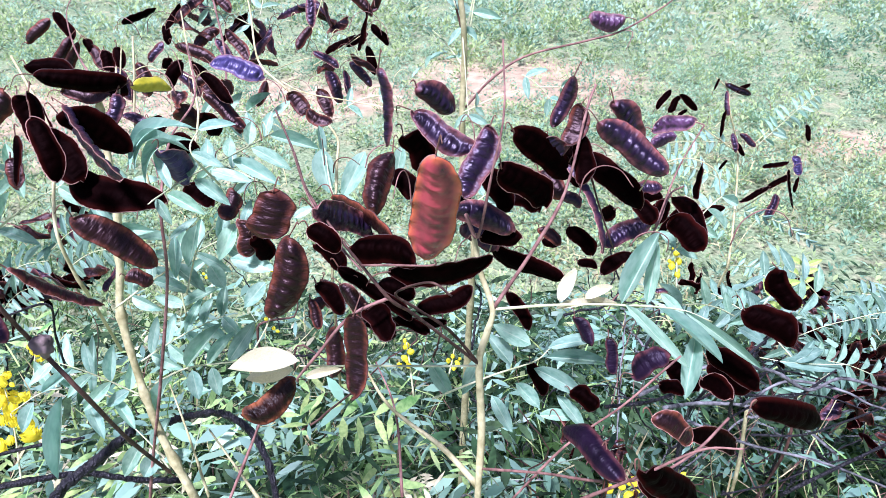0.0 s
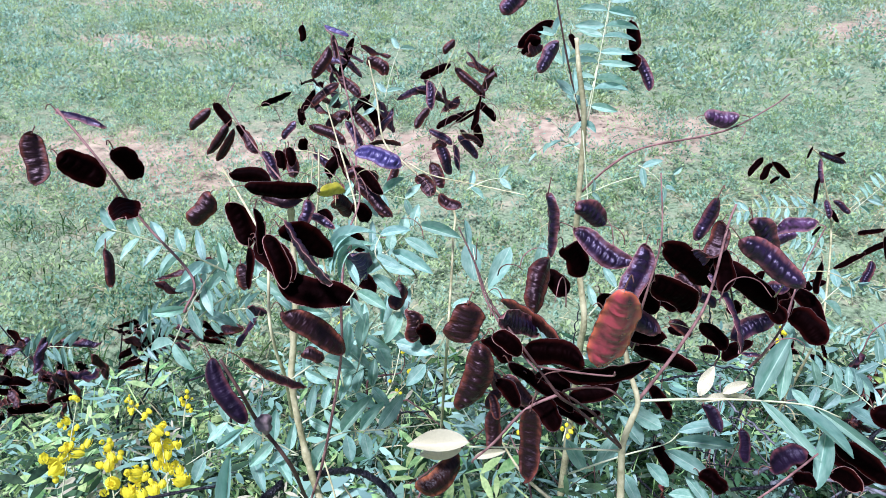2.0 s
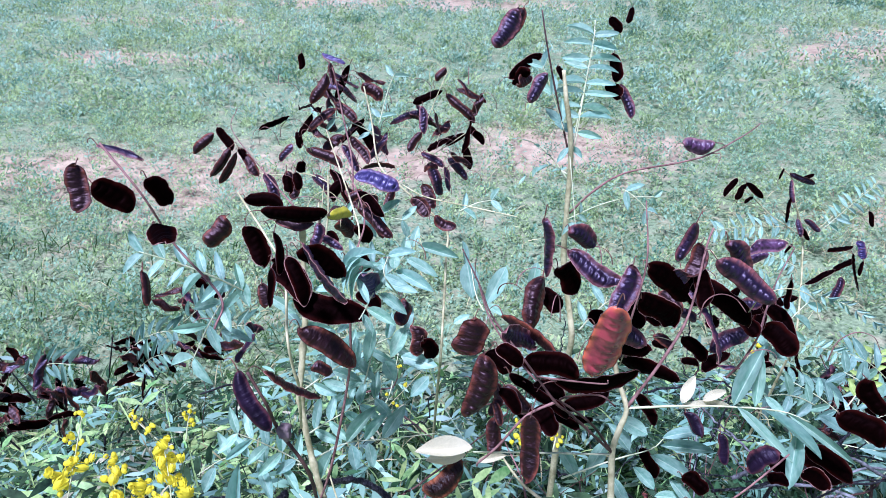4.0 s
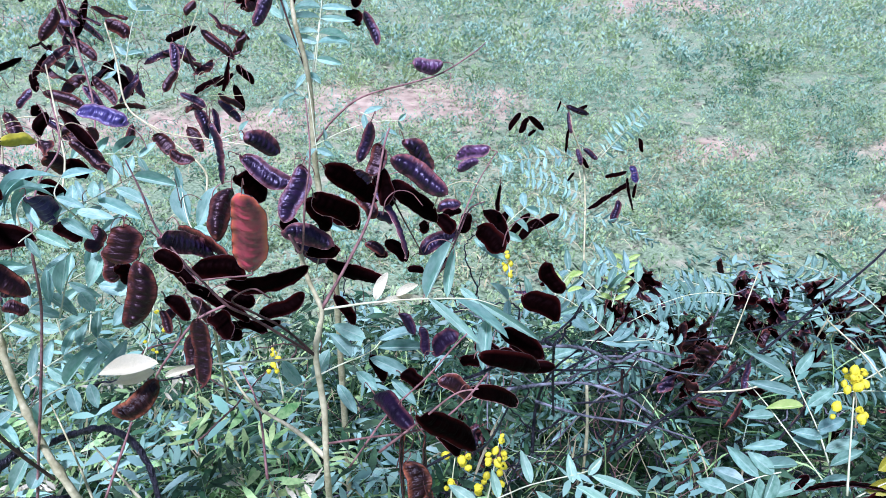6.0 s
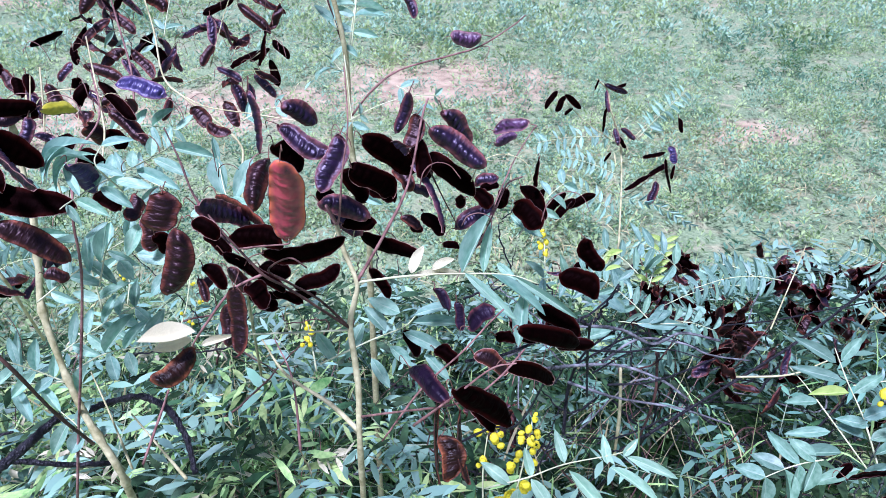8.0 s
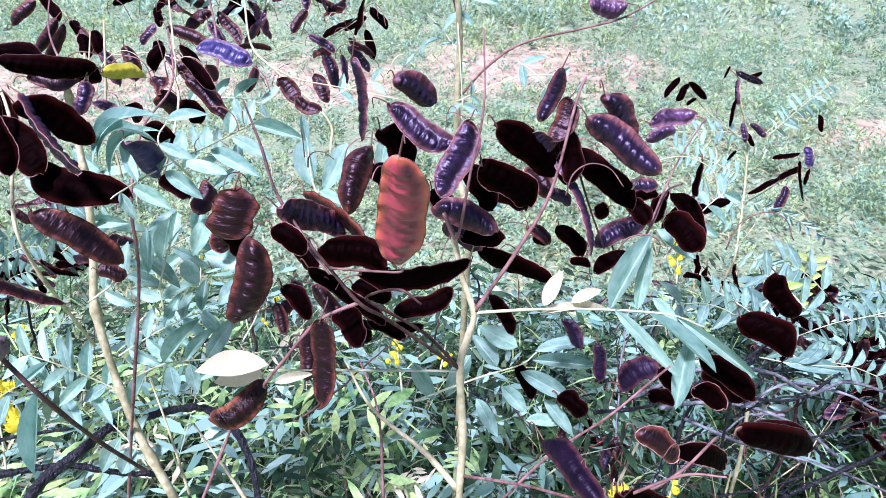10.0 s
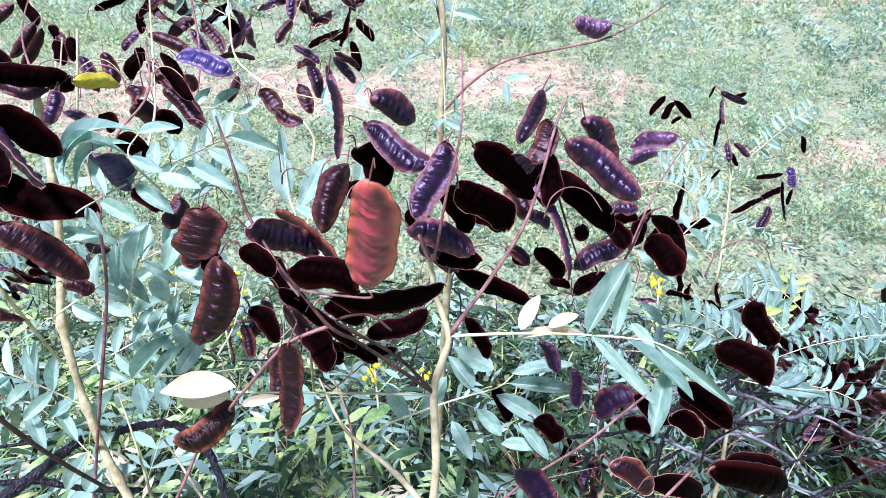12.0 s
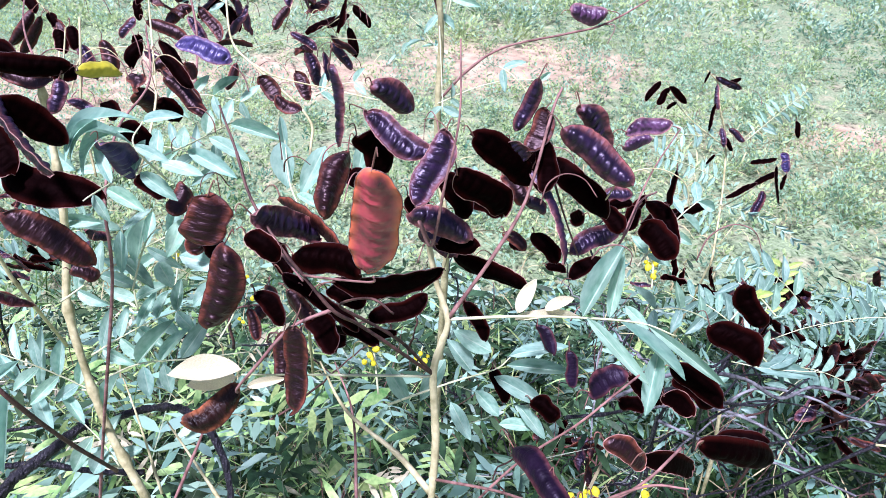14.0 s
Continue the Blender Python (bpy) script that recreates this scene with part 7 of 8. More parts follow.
leaf(shrub_dying, (0.6478, 0.4707, 1.1015), (0.8213, 0.4660, 1.0775), 12, 0.024, 0.10, 0, 70, 0.26)
stalk = leaf_stalk(shrub_dying, [(0.5745, 0.3220, 1.1219), (0.5739, 0.3682, 1.1560), (0.5713, 0.4070, 1.1775), (0.5729, 0.4419, 1.1948)], 0.0011, "upright blue-green leaf beside the flowers")
leaflet(stalk, (0.5677, 0.4258, 1.1863), (0.5286, 0.4508, 1.2077), 0.0137, -2)
leaflet(stalk, (0.5728, 0.4261, 1.1890), (0.5952, 0.4357, 1.2145), 0.0130, -25)
leaflet(stalk, (0.5677, 0.4071, 1.1761), (0.5157, 0.4280, 1.1851), 0.0136, 8)
leaflet(stalk, (0.5668, 0.3927, 1.1721), (0.5260, 0.4008, 1.1663), 0.0125, 29, lime=True)
leaflet(stalk, (0.5716, 0.3915, 1.1724), (0.6025, 0.3963, 1.1942), 0.0143, -24)
leaflet(stalk, (0.5726, 0.3685, 1.1559), (0.6032, 0.3689, 1.1705), 0.0157, -28)
leaflet(stalk, (0.5732, 0.3490, 1.1446), (0.6087, 0.3480, 1.1593), 0.0155, -37)
leaflet(stalk, (0.5704, 0.3339, 1.1387), (0.6057, 0.3346, 1.1561), 0.0124, -32)
leaflet(stalk, (0.5712, 0.3575, 1.1572), (0.5422, 0.3686, 1.1613), 0.0130, 12)
stalk = leaf_stalk(shrub_dying, [(0.5648, 0.3244, 1.1213), (0.5464, 0.3696, 1.1457), (0.5325, 0.4093, 1.1634), (0.5247, 0.4402, 1.1701)], 0.0010)
leaflet(stalk, (0.5406, 0.3678, 1.1401), (0.4948, 0.3765, 1.1329), 0.0123, 16)
leaflet(stalk, (0.5442, 0.3476, 1.1292), (0.4938, 0.3575, 1.1217), 0.0135, 22)
leaflet(stalk, (0.5451, 0.3703, 1.1462), (0.5804, 0.3569, 1.1412), 0.0131, -20)
leaflet(stalk, (0.5348, 0.3941, 1.1597), (0.5008, 0.4013, 1.1554), 0.0118, 19)
leaflet(stalk, (0.5553, 0.3287, 1.1236), (0.5049, 0.3307, 1.1037), 0.0139, 28)
leaflet(stalk, (0.5583, 0.3261, 1.1210), (0.5915, 0.3223, 1.1302), 0.0111, -21)
stalk = leaf_stalk(shrub_dying, [(0.5095, 0.7938, 1.0286), (0.5316, 0.8293, 1.0562), (0.5553, 0.8657, 1.0859)], 0.0010, "fern-like lime-green young leaf")
leaflet(stalk, (0.5439, 0.8469, 1.0895), (0.5228, 0.8590, 1.0989), 0.0089, 6, lime=True)
leaflet(stalk, (0.5479, 0.8459, 1.0897), (0.5711, 0.8467, 1.1016), 0.0089, -12, lime=True)
leaflet(stalk, (0.5387, 0.8407, 1.0773), (0.5176, 0.8528, 1.0867), 0.0089, -1, lime=True)
leaflet(stalk, (0.5427, 0.8396, 1.0775), (0.5659, 0.8404, 1.0894), 0.0089, -19, lime=True)
leaflet(stalk, (0.5335, 0.8344, 1.0651), (0.5124, 0.8465, 1.0745), 0.0089, 10, lime=True)
leaflet(stalk, (0.5376, 0.8334, 1.0653), (0.5608, 0.8342, 1.0772), 0.0089, -21, lime=True)
leaflet(stalk, (0.5284, 0.8282, 1.0529), (0.5073, 0.8403, 1.0623), 0.0089, 7, lime=True)
leaflet(stalk, (0.5324, 0.8272, 1.0531), (0.5556, 0.8280, 1.0650), 0.0089, -7, lime=True)
leaflet(stalk, (0.5232, 0.8219, 1.0407), (0.5021, 0.8341, 1.0501), 0.0088, 12, lime=True)
leaflet(stalk, (0.5272, 0.8209, 1.0409), (0.5504, 0.8217, 1.0528), 0.0089, -18, lime=True)
leaflet(stalk, (0.5180, 0.8157, 1.0285), (0.4969, 0.8278, 1.0379), 0.0088, -2, lime=True)
leaflet(stalk, (0.5221, 0.8147, 1.0287), (0.5453, 0.8155, 1.0406), 0.0088, -16, lime=True)
stalk = leaf_stalk(shrub_dying, [(0.4013, 0.6506, 1.0799), (0.4438, 0.6388, 1.0808), (0.5040, 0.6267, 1.0894)], 0.0008)
leaflet(stalk, (0.4267, 0.6431, 1.0798), (0.5002, 0.6253, 1.0854), 0.0189, -10)
leaflet(stalk, (0.4109, 0.6552, 1.0916), (0.3872, 0.6731, 1.1090), 0.0165, 1)
leaflet(stalk, (0.4439, 0.6397, 1.0823), (0.4756, 0.6435, 1.1027), 0.0167, -25)
leaflet(stalk, (0.4158, 0.7763, 1.0925), (0.4601, 0.7494, 1.0704), 0.0183, -3)
leaflet(stalk, (0.3586, 0.6381, 1.1369), (0.3978, 0.6191, 1.1248), 0.0178, -17)
leaflet(stalk, (0.3270, 0.5739, 1.1173), (0.3589, 0.5722, 1.1292), 0.0204, -24)
rod(shrub_dying, "dead_branch", [(0.2631, 0.5000, 1.1829), (0.2853, 0.5057, 1.2021), (0.3021, 0.5081, 1.1944), (0.3180, 0.5205, 1.2019), (0.3300, 0.5271, 1.2179), (0.3417, 0.5319, 1.2308)], 0.0024, 0.0012, BURNT, wobble=0.001)
rod(shrub_dying, "dead_branch", [(0.3021, 0.5081, 1.1944), (0.3125, 0.5248, 1.1293), (0.3242, 0.5317, 1.0496)], 0.0018, 0.0015, BURNT)
rod(shrub_dying, "dead_branch", [(0.3178, 0.5194, 1.2001), (0.3322, 0.5276, 1.1812), (0.3480, 0.5417, 1.1722)], 0.0014, 0.0008, BURNT)
rod(shrub_dying, "dead_branch", [(0.3592, 0.5777, 1.0804), (0.3913, 0.6050, 1.0996), (0.4118, 0.6111, 1.1185)], 0.0015, 0.0008, BURNT)
rod(shrub_dying, "dead_branch", [(0.3544, 0.5736, 1.0717), (0.4107, 0.5942, 1.0914), (0.4674, 0.5788, 1.0932), (0.5028, 0.5625, 1.0838), (0.5637, 0.5604, 1.0698)], 0.0020, 0.0011, GREY_SHEEN)
rod(shrub_dying, "dead_branch", [(0.3411, 0.5682, 1.0571), (0.4010, 0.5867, 1.0752), (0.4503, 0.5777, 1.0837), (0.4902, 0.5630, 1.0788)], 0.0014, 0.0007, BURNT)
rod(shrub_dying, "dead_branch", [(0.5452, 0.5522, 1.0485), (0.6027, 0.5262, 1.0723), (0.6430, 0.5133, 1.1089)], 0.0016, 0.0009, STEM)
pod(shrub_dying, (0.5284, 0.3181, 1.1331), (0.6137, 0.2991, 1.1423), 0.0180, -76, "dark", 0.30)
pod(shrub_dying, (0.5655, 0.2945, 1.1129), (0.6166, 0.2928, 1.1336), 0.0171, 39, "dark", 0.20)
pod(shrub_dying, (0.5285, 0.3261, 1.1073), (0.5473, 0.3336, 1.1278), 0.0121, -33, "dark", 0.10)
pod(shrub_dying, (0.8130, 0.3994, 1.0648), (0.8750, 0.3853, 1.0710), 0.0180, -66, "dark", 0.20)
pod(shrub_dying, (0.7328, 0.3954, 1.0794), (0.7698, 0.3834, 1.0776), 0.0139, 1, "purple", 0.10)
pod(shrub_dying, (0.7715, 0.3747, 1.0646), (0.7849, 0.3613, 1.0496), 0.0139, 37, "dark", 0.10)
pod(shrub_dying, (0.5807, 0.2311, 1.1353), (0.6081, 0.2306, 1.1471), 0.0181, -11, "dark", 0.10)
pod(shrub_dying, (0.6191, 0.2239, 1.1415), (0.6508, 0.2126, 1.1382), 0.0181, 3, "dark", 0.10)
stalk = leaf_stalk(shrub_dying, [(0.5852, 0.3022, 1.1240), (0.6080, 0.3010, 1.1420), (0.6360, 0.2984, 1.1600)], 0.0009, "wilting olive-yellow leaf")
leaflet(stalk, (0.5900, 0.3022, 1.1340), (0.6290, 0.2990, 1.1480), 0.0170, 10, wilt=True)
leaflet(stalk, (0.6277, 0.2858, 1.1821), (0.6296, 0.2680, 1.1562), 0.0135, 20, wilt=True)
leaflet(stalk, (0.6200, 0.3134, 1.1475), (0.6500, 0.3100, 1.1601), 0.0150, 24, wilt=True)
leaflet(stalk, (0.6020, 0.3080, 1.1560), (0.6290, 0.3150, 1.1720), 0.0140, -16, wilt=True)
leaf(shrub_dying, (0.5201, 0.3413, 1.1274), (0.4594, 0.3423, 1.1012), 4, 0.045, 0.10, 0, 60, 0.35)
leaf(shrub_dying, (0.4678, 0.6749, 1.0527), (0.3668, 0.7404, 1.1096), 9, 0.036, 0.10, 0, 60, 0.26)
leaf(shrub_dying, (0.5727, 0.8230, 1.0459), (0.4901, 0.8224, 1.1031), 4, 0.045, 0.10, 0, 60, 0.30)
leaf(shrub_dying, (0.5766, 0.7299, 0.9970), (0.5016, 0.7057, 0.9245), 7, 0.036, 0.10, 0, 60, 0.26)
leaf(shrub_dying, (0.4354, 0.6419, 1.0818), (0.5564, 0.6474, 1.0499), 7, 0.036, 0.10, 0, 60, 0.26)
stalk = leaf_stalk(shrub_dying, [(0.1546, 0.3446, 1.1190), (0.1968, 0.3420, 1.1342), (0.2333, 0.3418, 1.1506), (0.2873, 0.3368, 1.1675), (0.3029, 0.3393, 1.1786)], 0.0010, "fresh green leaf held low beside the flowers")
leaflet(stalk, (0.1998, 0.3419, 1.1354), (0.1946, 0.3588, 1.1597), 0.0103, -1, mint=True)
leaflet(stalk, (0.2334, 0.3424, 1.1516), (0.2257, 0.3623, 1.1794), 0.0109, -3, mint=True)
leaflet(stalk, (0.2746, 0.3336, 1.1565), (0.2723, 0.3494, 1.1804), 0.0103, -10, mint=True)
leaflet(stalk, (0.2900, 0.3345, 1.1650), (0.3050, 0.3411, 1.1823), 0.0087, -14, mint=True)
leaflet(stalk, (0.2929, 0.3338, 1.1652), (0.3429, 0.3119, 1.1537), 0.0107, -10, mint=True)
leaflet(stalk, (0.2773, 0.3312, 1.1541), (0.3275, 0.3028, 1.1323), 0.0118, -20, mint=True)
leaflet(stalk, (0.2375, 0.3375, 1.1457), (0.2749, 0.3052, 1.1120), 0.0135, -3, mint=True)
leaflet(stalk, (0.1996, 0.3406, 1.1333), (0.2230, 0.3158, 1.1049), 0.0146, -4, mint=True)
leaflet(stalk, (0.1785, 0.3418, 1.1255), (0.1510, 0.3602, 1.1419), 0.0135, 8, mint=True)
leaflet(stalk, (0.1870, 0.3380, 1.1234), (0.1815, 0.3231, 1.0975), 0.0146, 21, mint=True)
stalk = leaf_stalk(shrub_dying, [(0.5716, 0.2418, 1.1864), (0.5984, 0.2429, 1.2004), (0.6434, 0.2435, 1.2028), (0.7039, 0.2397, 1.2052)], 0.0010)
leaflet(stalk, (0.5832, 0.2404, 1.1896), (0.5773, 0.2220, 1.1578), 0.0106, 33, mint=True)
leaflet(stalk, (0.5923, 0.2413, 1.1950), (0.5964, 0.2191, 1.1619), 0.0131, 37, mint=True)
leaflet(stalk, (0.6067, 0.2392, 1.1983), (0.6119, 0.2164, 1.1648), 0.0143, 28, mint=True)
leaflet(stalk, (0.6252, 0.2361, 1.2019), (0.6266, 0.2158, 1.1706), 0.0154, 23, mint=True)
leaflet(stalk, (0.6430, 0.2411, 1.1987), (0.6512, 0.2249, 1.1769), 0.0135, 19, mint=True)
leaflet(stalk, (0.6371, 0.2419, 1.1974), (0.6762, 0.2313, 1.1985), 0.0088, -17, mint=True)
leaflet(stalk, (0.6566, 0.2482, 1.1969), (0.7039, 0.2397, 1.2052), 0.0088, -31, mint=True)
leaflet(stalk, (0.5845, 0.2410, 1.1911), (0.6243, 0.2379, 1.2043), 0.0085, -21, mint=True)
spike = flower_spike(shrub_dying, [(0.1782, 0.3375, 1.0801), (0.1927, 0.3572, 1.1178), (0.2089, 0.3881, 1.1740)])
bud(spike, (0.2092, 0.3819, 1.1749), 0.0105)
bud(spike, (0.2023, 0.3777, 1.1659), 0.0113)
bud(spike, (0.2127, 0.3804, 1.1568), 0.0105)
bud(spike, (0.2046, 0.3725, 1.1518), 0.0121)
bud(spike, (0.1974, 0.3836, 1.1461), 0.0113)
bud(spike, (0.2104, 0.3702, 1.1494), 0.0129)
bud(spike, (0.1941, 0.3750, 1.1310), 0.0121)
bud(spike, (0.1839, 0.3655, 1.1249), 0.0145)
bud(spike, (0.2050, 0.3647, 1.1173), 0.0162)
bud(spike, (0.1983, 0.3543, 1.1032), 0.0210)
bud(spike, (0.1831, 0.3432, 1.1017), 0.0275)
bud(spike, (0.1713, 0.3386, 1.0947), 0.0291)
bud(spike, (0.2130, 0.3940, 1.1695), 0.0066)
bud(spike, (0.1971, 0.3850, 1.1526), 0.0087)
bud(spike, (0.2050, 0.3697, 1.1614), 0.0065)
bud(spike, (0.2122, 0.3745, 1.1574), 0.0090)
bud(spike, (0.1961, 0.3792, 1.1458), 0.0095)
bud(spike, (0.2063, 0.3674, 1.1429), 0.0106)
bud(spike, (0.1889, 0.3640, 1.1354), 0.0086)
bud(spike, (0.1845, 0.3685, 1.1152), 0.0124)
bud(spike, (0.2081, 0.3654, 1.1273), 0.0127)
bud(spike, (0.1961, 0.3459, 1.1176), 0.0132)
bud(spike, (0.1811, 0.3356, 1.0931), 0.0241)
bud(spike, (0.1634, 0.3430, 1.0724), 0.0203)
spike = flower_spike(shrub_dying, [(0.1559, 0.3635, 1.0725), (0.1579, 0.3836, 1.1050), (0.1674, 0.4103, 1.1515)])
bud(spike, (0.1535, 0.4029, 1.1378), 0.0133)
bud(spike, (0.1695, 0.3926, 1.1399), 0.0141)
bud(spike, (0.1752, 0.4023, 1.1491), 0.0108)
bud(spike, (0.1634, 0.3978, 1.1473), 0.0100)
bud(spike, (0.1571, 0.3839, 1.1158), 0.0116)
bud(spike, (0.1607, 0.3869, 1.1043), 0.0124)
bud(spike, (0.1715, 0.3965, 1.1318), 0.0133)
bud(spike, (0.1565, 0.4076, 1.1338), 0.0093)
bud(spike, (0.1760, 0.3854, 1.1345), 0.0108)
bud(spike, (0.1746, 0.4108, 1.1363), 0.0075)
bud(spike, (0.1670, 0.4041, 1.1460), 0.0061)
bud(spike, (0.1530, 0.3870, 1.1034), 0.0088)
bud(spike, (0.1563, 0.3790, 1.1199), 0.0092)
bud(spike, (0.1779, 0.3981, 1.1377), 0.0114)
spike = flower_spike(shrub_dying, [(0.5520, 0.2861, 1.1512), (0.5608, 0.3211, 1.2104), (0.5699, 0.3534, 1.2653)])
bud(spike, (0.5719, 0.3538, 1.2591), 0.0090)
bud(spike, (0.5661, 0.3534, 1.2506), 0.0108)
bud(spike, (0.5759, 0.3506, 1.2506), 0.0108)
bud(spike, (0.5760, 0.3408, 1.2512), 0.0108)
bud(spike, (0.5602, 0.3428, 1.2430), 0.0115)
bud(spike, (0.5654, 0.3451, 1.2525), 0.0102)
bud(spike, (0.5537, 0.3408, 1.2227), 0.0140)
bud(spike, (0.5771, 0.3354, 1.2201), 0.0115)
bud(spike, (0.5723, 0.3245, 1.2179), 0.0128)
bud(spike, (0.5630, 0.3471, 1.2656), 0.0128)
bud(spike, (0.5635, 0.3355, 1.2533), 0.0140)
bud(spike, (0.5743, 0.3551, 1.2537), 0.0128)
bud(spike, (0.5777, 0.3521, 1.2602), 0.0049)
bud(spike, (0.5648, 0.3588, 1.2545), 0.0083)
bud(spike, (0.5850, 0.3559, 1.2550), 0.0055)
bud(spike, (0.5743, 0.3472, 1.2527), 0.0055)
bud(spike, (0.5605, 0.3496, 1.2453), 0.0094)
bud(spike, (0.5618, 0.3444, 1.2590), 0.0089)
bud(spike, (0.5437, 0.3312, 1.2188), 0.0078)
bud(spike, (0.5820, 0.3308, 1.2165), 0.0087)
bud(spike, (0.5702, 0.3241, 1.2213), 0.0113)
bud(spike, (0.5689, 0.3466, 1.2546), 0.0091)
bud(spike, (0.5655, 0.3428, 1.2551), 0.0096)
bud(spike, (0.5827, 0.3523, 1.2541), 0.0094)

# darker pods deeper in the near and left shrubs
pod(shrub_left, (-0.2643, 0.4108, 1.4800), (-0.2303, 0.3872, 1.4580), 0.0246, 0, "dark", 0.15)
pod(shrub_near, (-0.0846, 0.3813, 1.4152), (-0.0637, 0.3666, 1.4070), 0.0159, 15, "dark", 0.20)
pod(shrub_near, (-0.0693, 0.3661, 1.3914), (-0.0475, 0.3487, 1.3790), 0.0143, 30, "brown", -0.10)
pod(shrub_near, (-0.0446, 0.3754, 1.3873), (-0.0184, 0.3649, 1.3858), 0.0163, -10, "dark", 0.15)
pod(shrub_near, (-0.0770, 0.3599, 1.4003), (-0.0700, 0.3437, 1.3896), 0.0123, 40, "brown", 0.10)
pod(shrub_near, (-0.0357, 0.4532, 1.4350), (-0.0205, 0.4349, 1.4212), 0.0187, 10, "dark", 0.10)
pod(shrub_near, (0.0504, 0.4468, 1.4250), (0.0704, 0.4305, 1.4142), 0.0205, 0, "dark", 0.10)
pod(shrub_near, (0.0150, 0.4320, 1.4017), (0.0396, 0.4152, 1.3903), 0.0187, 15, "purple", 0.20)
pod(shrub_near, (0.0900, 0.4639, 1.4518), (0.1012, 0.4399, 1.4290), 0.0187, 20, "dark", 0.10)
pod(shrub_near, (0.0713, 0.4537, 1.4357), (0.0889, 0.4365, 1.4237), 0.0168, 5, "brown", 0.20)
pod(shrub_near, (0.0985, 0.4485, 1.3904), (0.1144, 0.4301, 1.3764), 0.0146, 10, "dark", 0.20)
pod(shrub_near, (0.1463, 0.4604, 1.4091), (0.1614, 0.4430, 1.3967), 0.0165, 0, "dark", 0.20)
pod(shrub_near, (-0.0564, 0.3708, 1.3615), (-0.0321, 0.3583, 1.3568), 0.0149, 0, "dark", 0.10)
pod(shrub_near, (0.1836, 0.4151, 1.2822), (0.2061, 0.3970, 1.2686), 0.0226, 0, "dark", 0.15)
pod(shrub_near, (0.1053, 0.4024, 1.2622), (0.1266, 0.3893, 1.2566), 0.0174, 10, "dark", 0.10)
pod(shrub_near, (0.2222, 0.4228, 1.2757), (0.2539, 0.4045, 1.2618), 0.0240, 15, "dark", 0.20)
pod(shrub_near, (0.1094, 0.4347, 1.3129), (0.1216, 0.4162, 1.2988), 0.0133, 40, "violet", 0.10)
pod(shrub_near, (0.0794, 0.4523, 1.2476), (0.0910, 0.4303, 1.2280), 0.0146, 30, "dark", 0.10)

# dark dry pods hanging thickly in the dying shrub and beside the left one
def dry_pods(thing, n, box, seed, broad=False):
    rnd = random.Random(seed)
    for _ in range(n):
        a = Vector([rnd.uniform(box[k], box[k + 3]) for k in range(3)])
        w = Vector((rnd.uniform(-1, 1), rnd.uniform(-0.6, 0.6), rnd.uniform(-1.2, 0.1))).normalized()
        long, wide = (rnd.uniform(0.045, 0.075), rnd.uniform(0.018, 0.030)) if broad else (rnd.uniform(0.044, 0.064), rnd.uniform(0.013, 0.018))
        pod(thing, a - w * long * 0.4, a + w * long * 0.6, wide, rnd.uniform(-80, 80), rnd.choice(("dark", "dark", "brown", "brown", "purple")), rnd.uniform(-0.3, 0.3), True)


def clusters(thing, spots, each, spread, seed, broad=False):
    """Bunches of dry pods round given places."""
    for k, (x, y, z) in enumerate(spots):
        dry_pods(thing, each, (x - spread, y - spread, z - spread * 0.6, x + spread, y + spread, z + spread * 0.6), seed + k, broad)


clusters(shrub_dying, ((0.70, 1.03, 0.91), (0.65, 0.99, 0.86), (0.74, 0.93, 0.84), (0.79, 0.91, 0.82), (0.90, 0.97, 0.88), (0.97, 0.95, 0.88), (0.90, 0.91, 0.86), (1.09, 0.99, 0.89), (1.10, 0.96, 0.85), (1.15, 0.96, 0.87), (1.20, 0.92, 0.88), (1.17, 0.88, 0.84), (1.11, 0.89, 0.83), (1.24, 0.87, 0.86), (1.32, 0.90, 0.89), (1.36, 0.87, 0.89), (1.03, 0.91, 0.83), (0.96, 0.81, 0.84), (0.71, 0.84, 0.80), (0.76, 0.89, 0.81), (0.94, 1.03, 0.89), (1.41, 0.84, 0.87), (1.48, 0.83, 0.87)), 5, 0.026, 40, True)
clusters(shrub_dying, ((0.62, 0.95, 0.92), (0.75, 0.75, 0.86), (0.98, 0.72, 0.80), (1.05, 1.15, 0.80), (0.55, 1.2, 0.80)), 6, 0.07, 60)
clusters(shrub_dying, ((0.68, 1.00, 0.92), (0.72, 0.86, 0.88), (0.60, 0.90, 0.88), (0.24, 0.72, 0.84)), 8, 0.06, 80)
dry_pods(shrub_back_left, 15, (-0.38, 0.95, 1.34, -0.26, 1.08, 1.50), 91)
dry_pods(shrub_back_left, 8, (-0.22, 1.02, 1.30, -0.10, 1.14, 1.44), 92)
rnd = random.Random(31)
for k in range(78):
    a = Vector((rnd.uniform(0.16, 1.05), rnd.uniform(0.55, 1.05), rnd.uniform(0.42, 0.78)))
    w = Vector((rnd.uniform(-1, 1), rnd.uniform(-0.5, 0.5), rnd.uniform(-0.15, 0.75))).normalized() * rnd.uniform(0.12, 0.34)
    side = Vector((rnd.gauss(0, 0.03), rnd.gauss(0, 0.03), rnd.gauss(0, 0.03)))
    rod(shrub_dying, "dead_branch", [a, a + w * 0.35 + side, a + w * 0.7 - side * 0.5, a + w], rnd.uniform(0.0012, 0.003), 0.0008, rnd.choice((BURNT, BURNT, BURNT, TWIG_DARK, GREY_SHEEN)), wobble=0.0015)
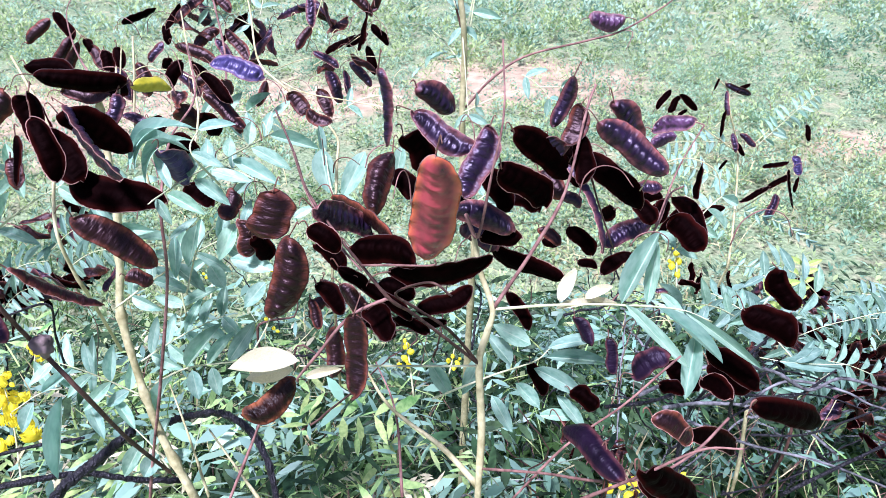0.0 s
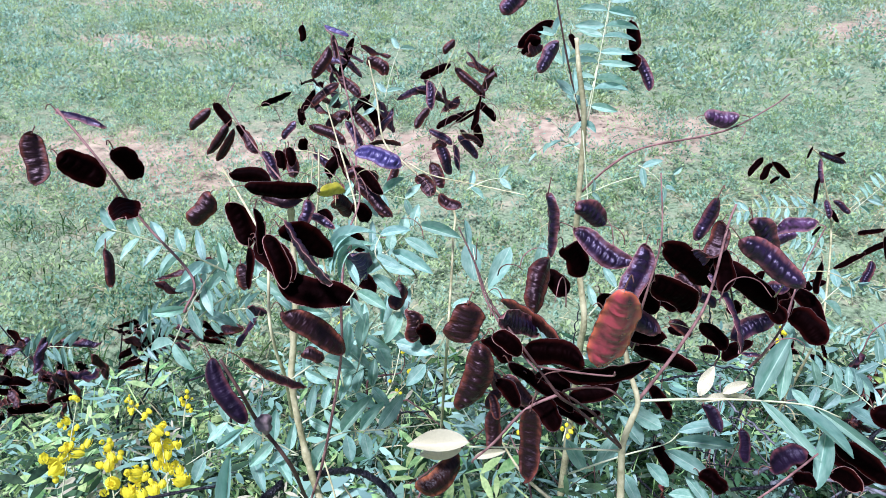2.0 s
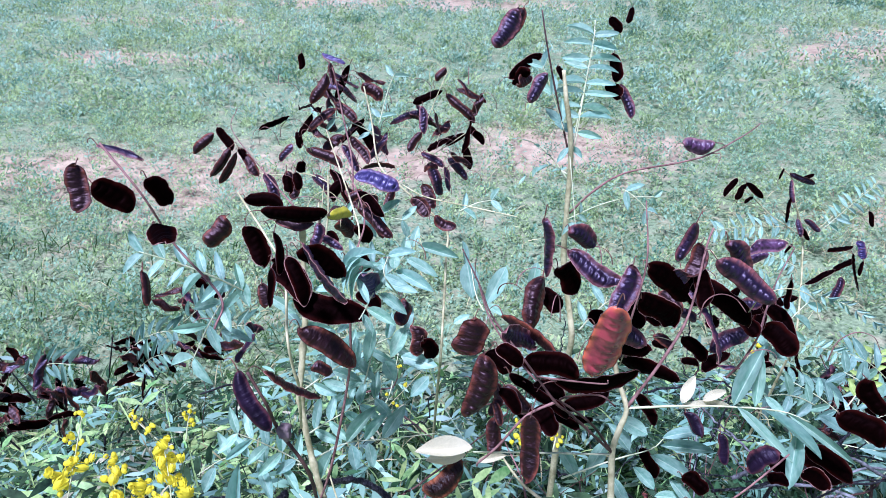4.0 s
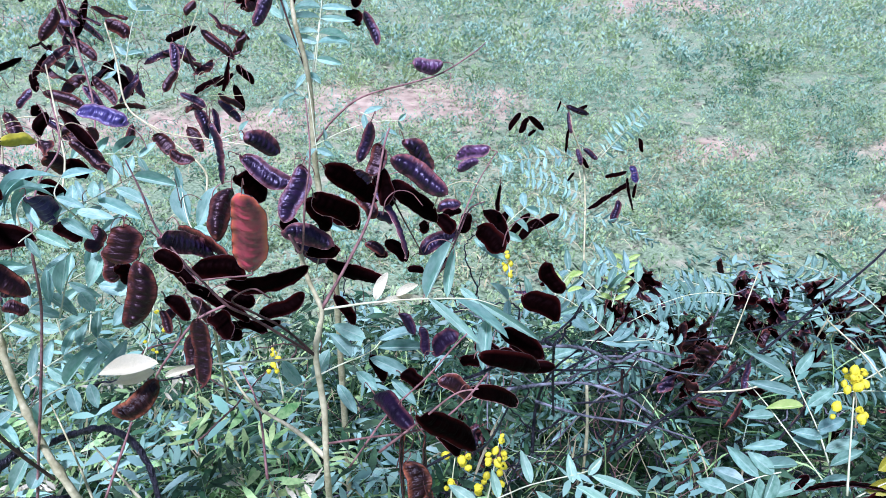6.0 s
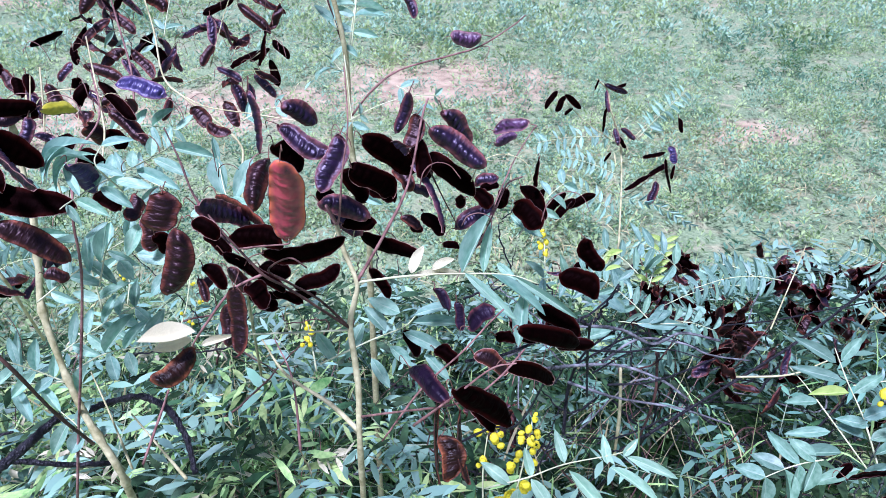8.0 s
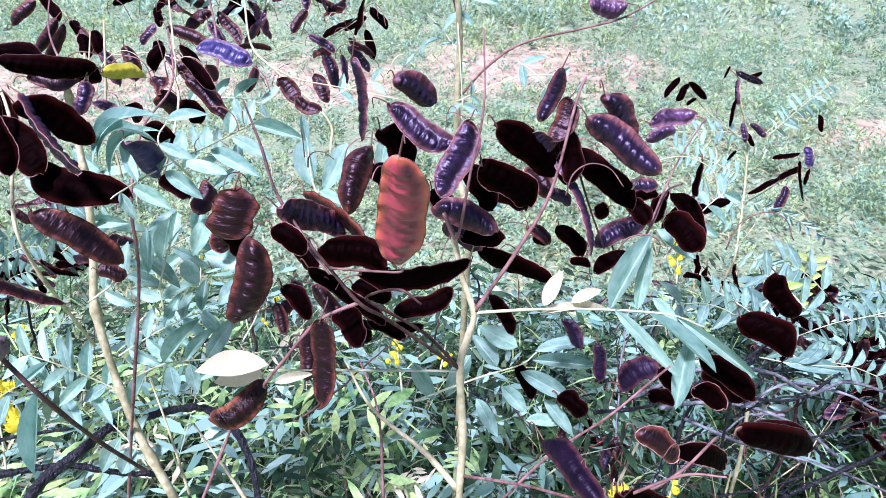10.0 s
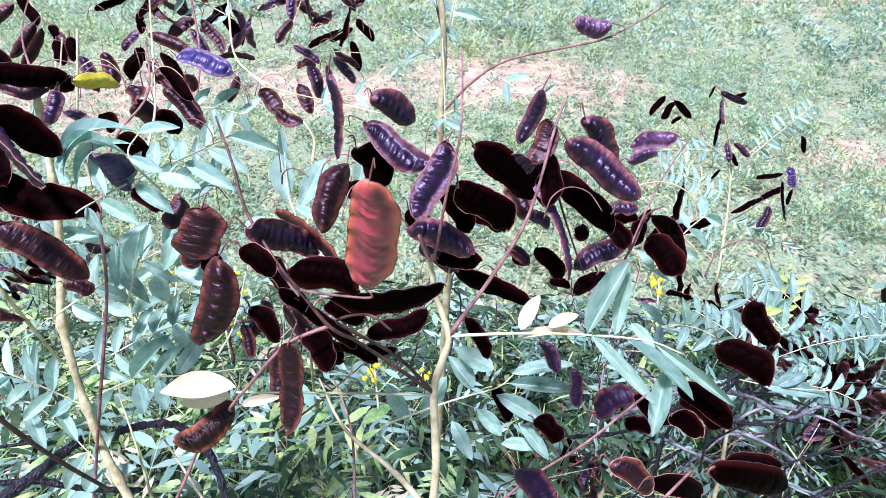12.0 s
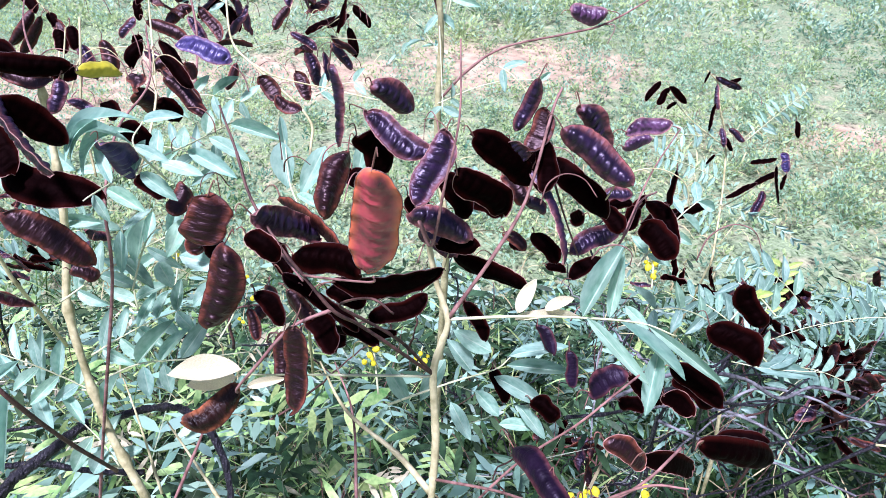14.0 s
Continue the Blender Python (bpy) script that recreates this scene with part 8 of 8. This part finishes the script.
for k in range(105):
    a = Vector((rnd.uniform(-0.75, 0.75), rnd.uniform(0.55, 1.05), rnd.uniform(0.25, 0.6)))
    w = Vector((rnd.gauss(0, 0.35), rnd.gauss(0, 0.25), 1.0)).normalized() * rnd.uniform(0.22, 0.46)
    side = Vector((rnd.gauss(0, 0.02), rnd.gauss(0, 0.02), 0))
    rod(shrub_left if a.x < -0.2 else shrub_near if a.x < 0.25 else shrub_dying, "twig", [a, a + w * 0.4 + side, a + w * 0.75 - side * 0.4, a + w + side], rnd.uniform(0.0007, 0.0017), 0.0005, rnd.choice((TWIG, TWIG, TWIG, STEM, TWIG_DARK, BURNT)))
for k in range(34):
    a = Vector((rnd.uniform(-0.45, 0.40), rnd.uniform(0.55, 1.0), rnd.uniform(0.5, 0.95)))
    w = Vector((rnd.uniform(-0.8, 0.8), rnd.uniform(-0.3, 0.3), rnd.uniform(0.1, 1.0))).normalized() * rnd.uniform(0.10, 0.26)
    side = Vector((rnd.gauss(0, 0.025), rnd.gauss(0, 0.02), rnd.gauss(0, 0.02)))
    rod(shrub_left if a.x < -0.2 else shrub_near, "dead_branch", [a, a + w * 0.35 + side, a + w * 0.7 - side * 0.5, a + w], rnd.uniform(0.0010, 0.0026), 0.0007, rnd.choice((BURNT, BURNT, TWIG_DARK)), wobble=0.0015)
# thin curling stalks left bare among the pods
for thing, n, box in ((shrub_back_left, 70, (-0.46, 0.95, 1.28, -0.08, 1.15, 1.48)), (shrub_left, 26, (-0.36, 0.48, 1.30, -0.14, 0.68, 1.46)), (shrub_near, 26, (-0.10, 0.36, 1.28, 0.20, 0.50, 1.46)), (shrub_right, 14, (0.50, 1.30, 0.95, 0.85, 1.50, 1.12))):
    for k in range(n):
        a = Vector([rnd.uniform(box[q], box[q + 3]) for q in range(3)])
        turn, size = rnd.uniform(0, math.tau), rnd.uniform(0.012, 0.032)
        u, v = Vector((math.cos(turn), math.sin(turn) * 0.5, 0)), Vector((0, rnd.gauss(0, 0.3), 1))
        sweep = rnd.uniform(1.6, 3.6)
        rod(thing, "bare_stalk", [a + (u * (1 - math.cos(sweep * q / 4)) + v * math.sin(sweep * q / 4)) * size for q in range(5)], 0.00055, 0.0003, rnd.choice((STEM, TWIG, TWIG, HOOK)))
shrub_far_left = shrub("senna_shrub", (-1.25, 1.3, 0), "low drying senna shrub hung with black pods", "drying shrub")
clusters(shrub_far_left, ((-0.88, 0.81, 1.03), (-0.86, 0.75, 1.02), (-0.80, 0.78, 1.01), (-0.81, 0.74, 0.99), (-0.75, 0.96, 0.97), (-0.78, 0.95, 0.95), (-0.71, 0.94, 0.95), (-0.64, 0.98, 1.07), (-0.52, 0.83, 1.10)), 8, 0.055, 120)
leaf(shrub_far_left, (-0.792, 0.950, 0.953), (-0.675, 0.958, 1.007), 7, 0.040, 0.15, 0, 62, 0.22)
leaf(shrub_far_left, (-0.763, 0.915, 0.928), (-0.686, 0.919, 0.982), 7, 0.040, 0.15, 0, 62, 0.22)
leaf(shrub_far_left, (-0.633, 0.913, 1.064), (-0.522, 0.918, 1.113), 7, 0.040, 0.15, 0, 62, 0.22)
leaf(shrub_far_left, (-0.566, 0.813, 1.078), (-0.473, 0.815, 1.126), 7, 0.040, 0.15, 0, 62, 0.22)
leaf(shrub_far_left, (-0.885, 0.801, 1.013), (-0.780, 0.796, 1.046), 7, 0.040, 0.15, 0, 62, 0.22)
for k in range(5):
    a = math.tau * k / 5
    rod(shrub_far_left, "branch", [(-1.25, 1.3, 0), (-1.25 + 0.12 * math.cos(a), 1.3 + 0.1 * math.sin(a), 0.35), (-1.22 + 0.3 * math.cos(a), 1.28 + 0.15 * math.sin(a), 0.66)], 0.005, 0.0015, BURNT)
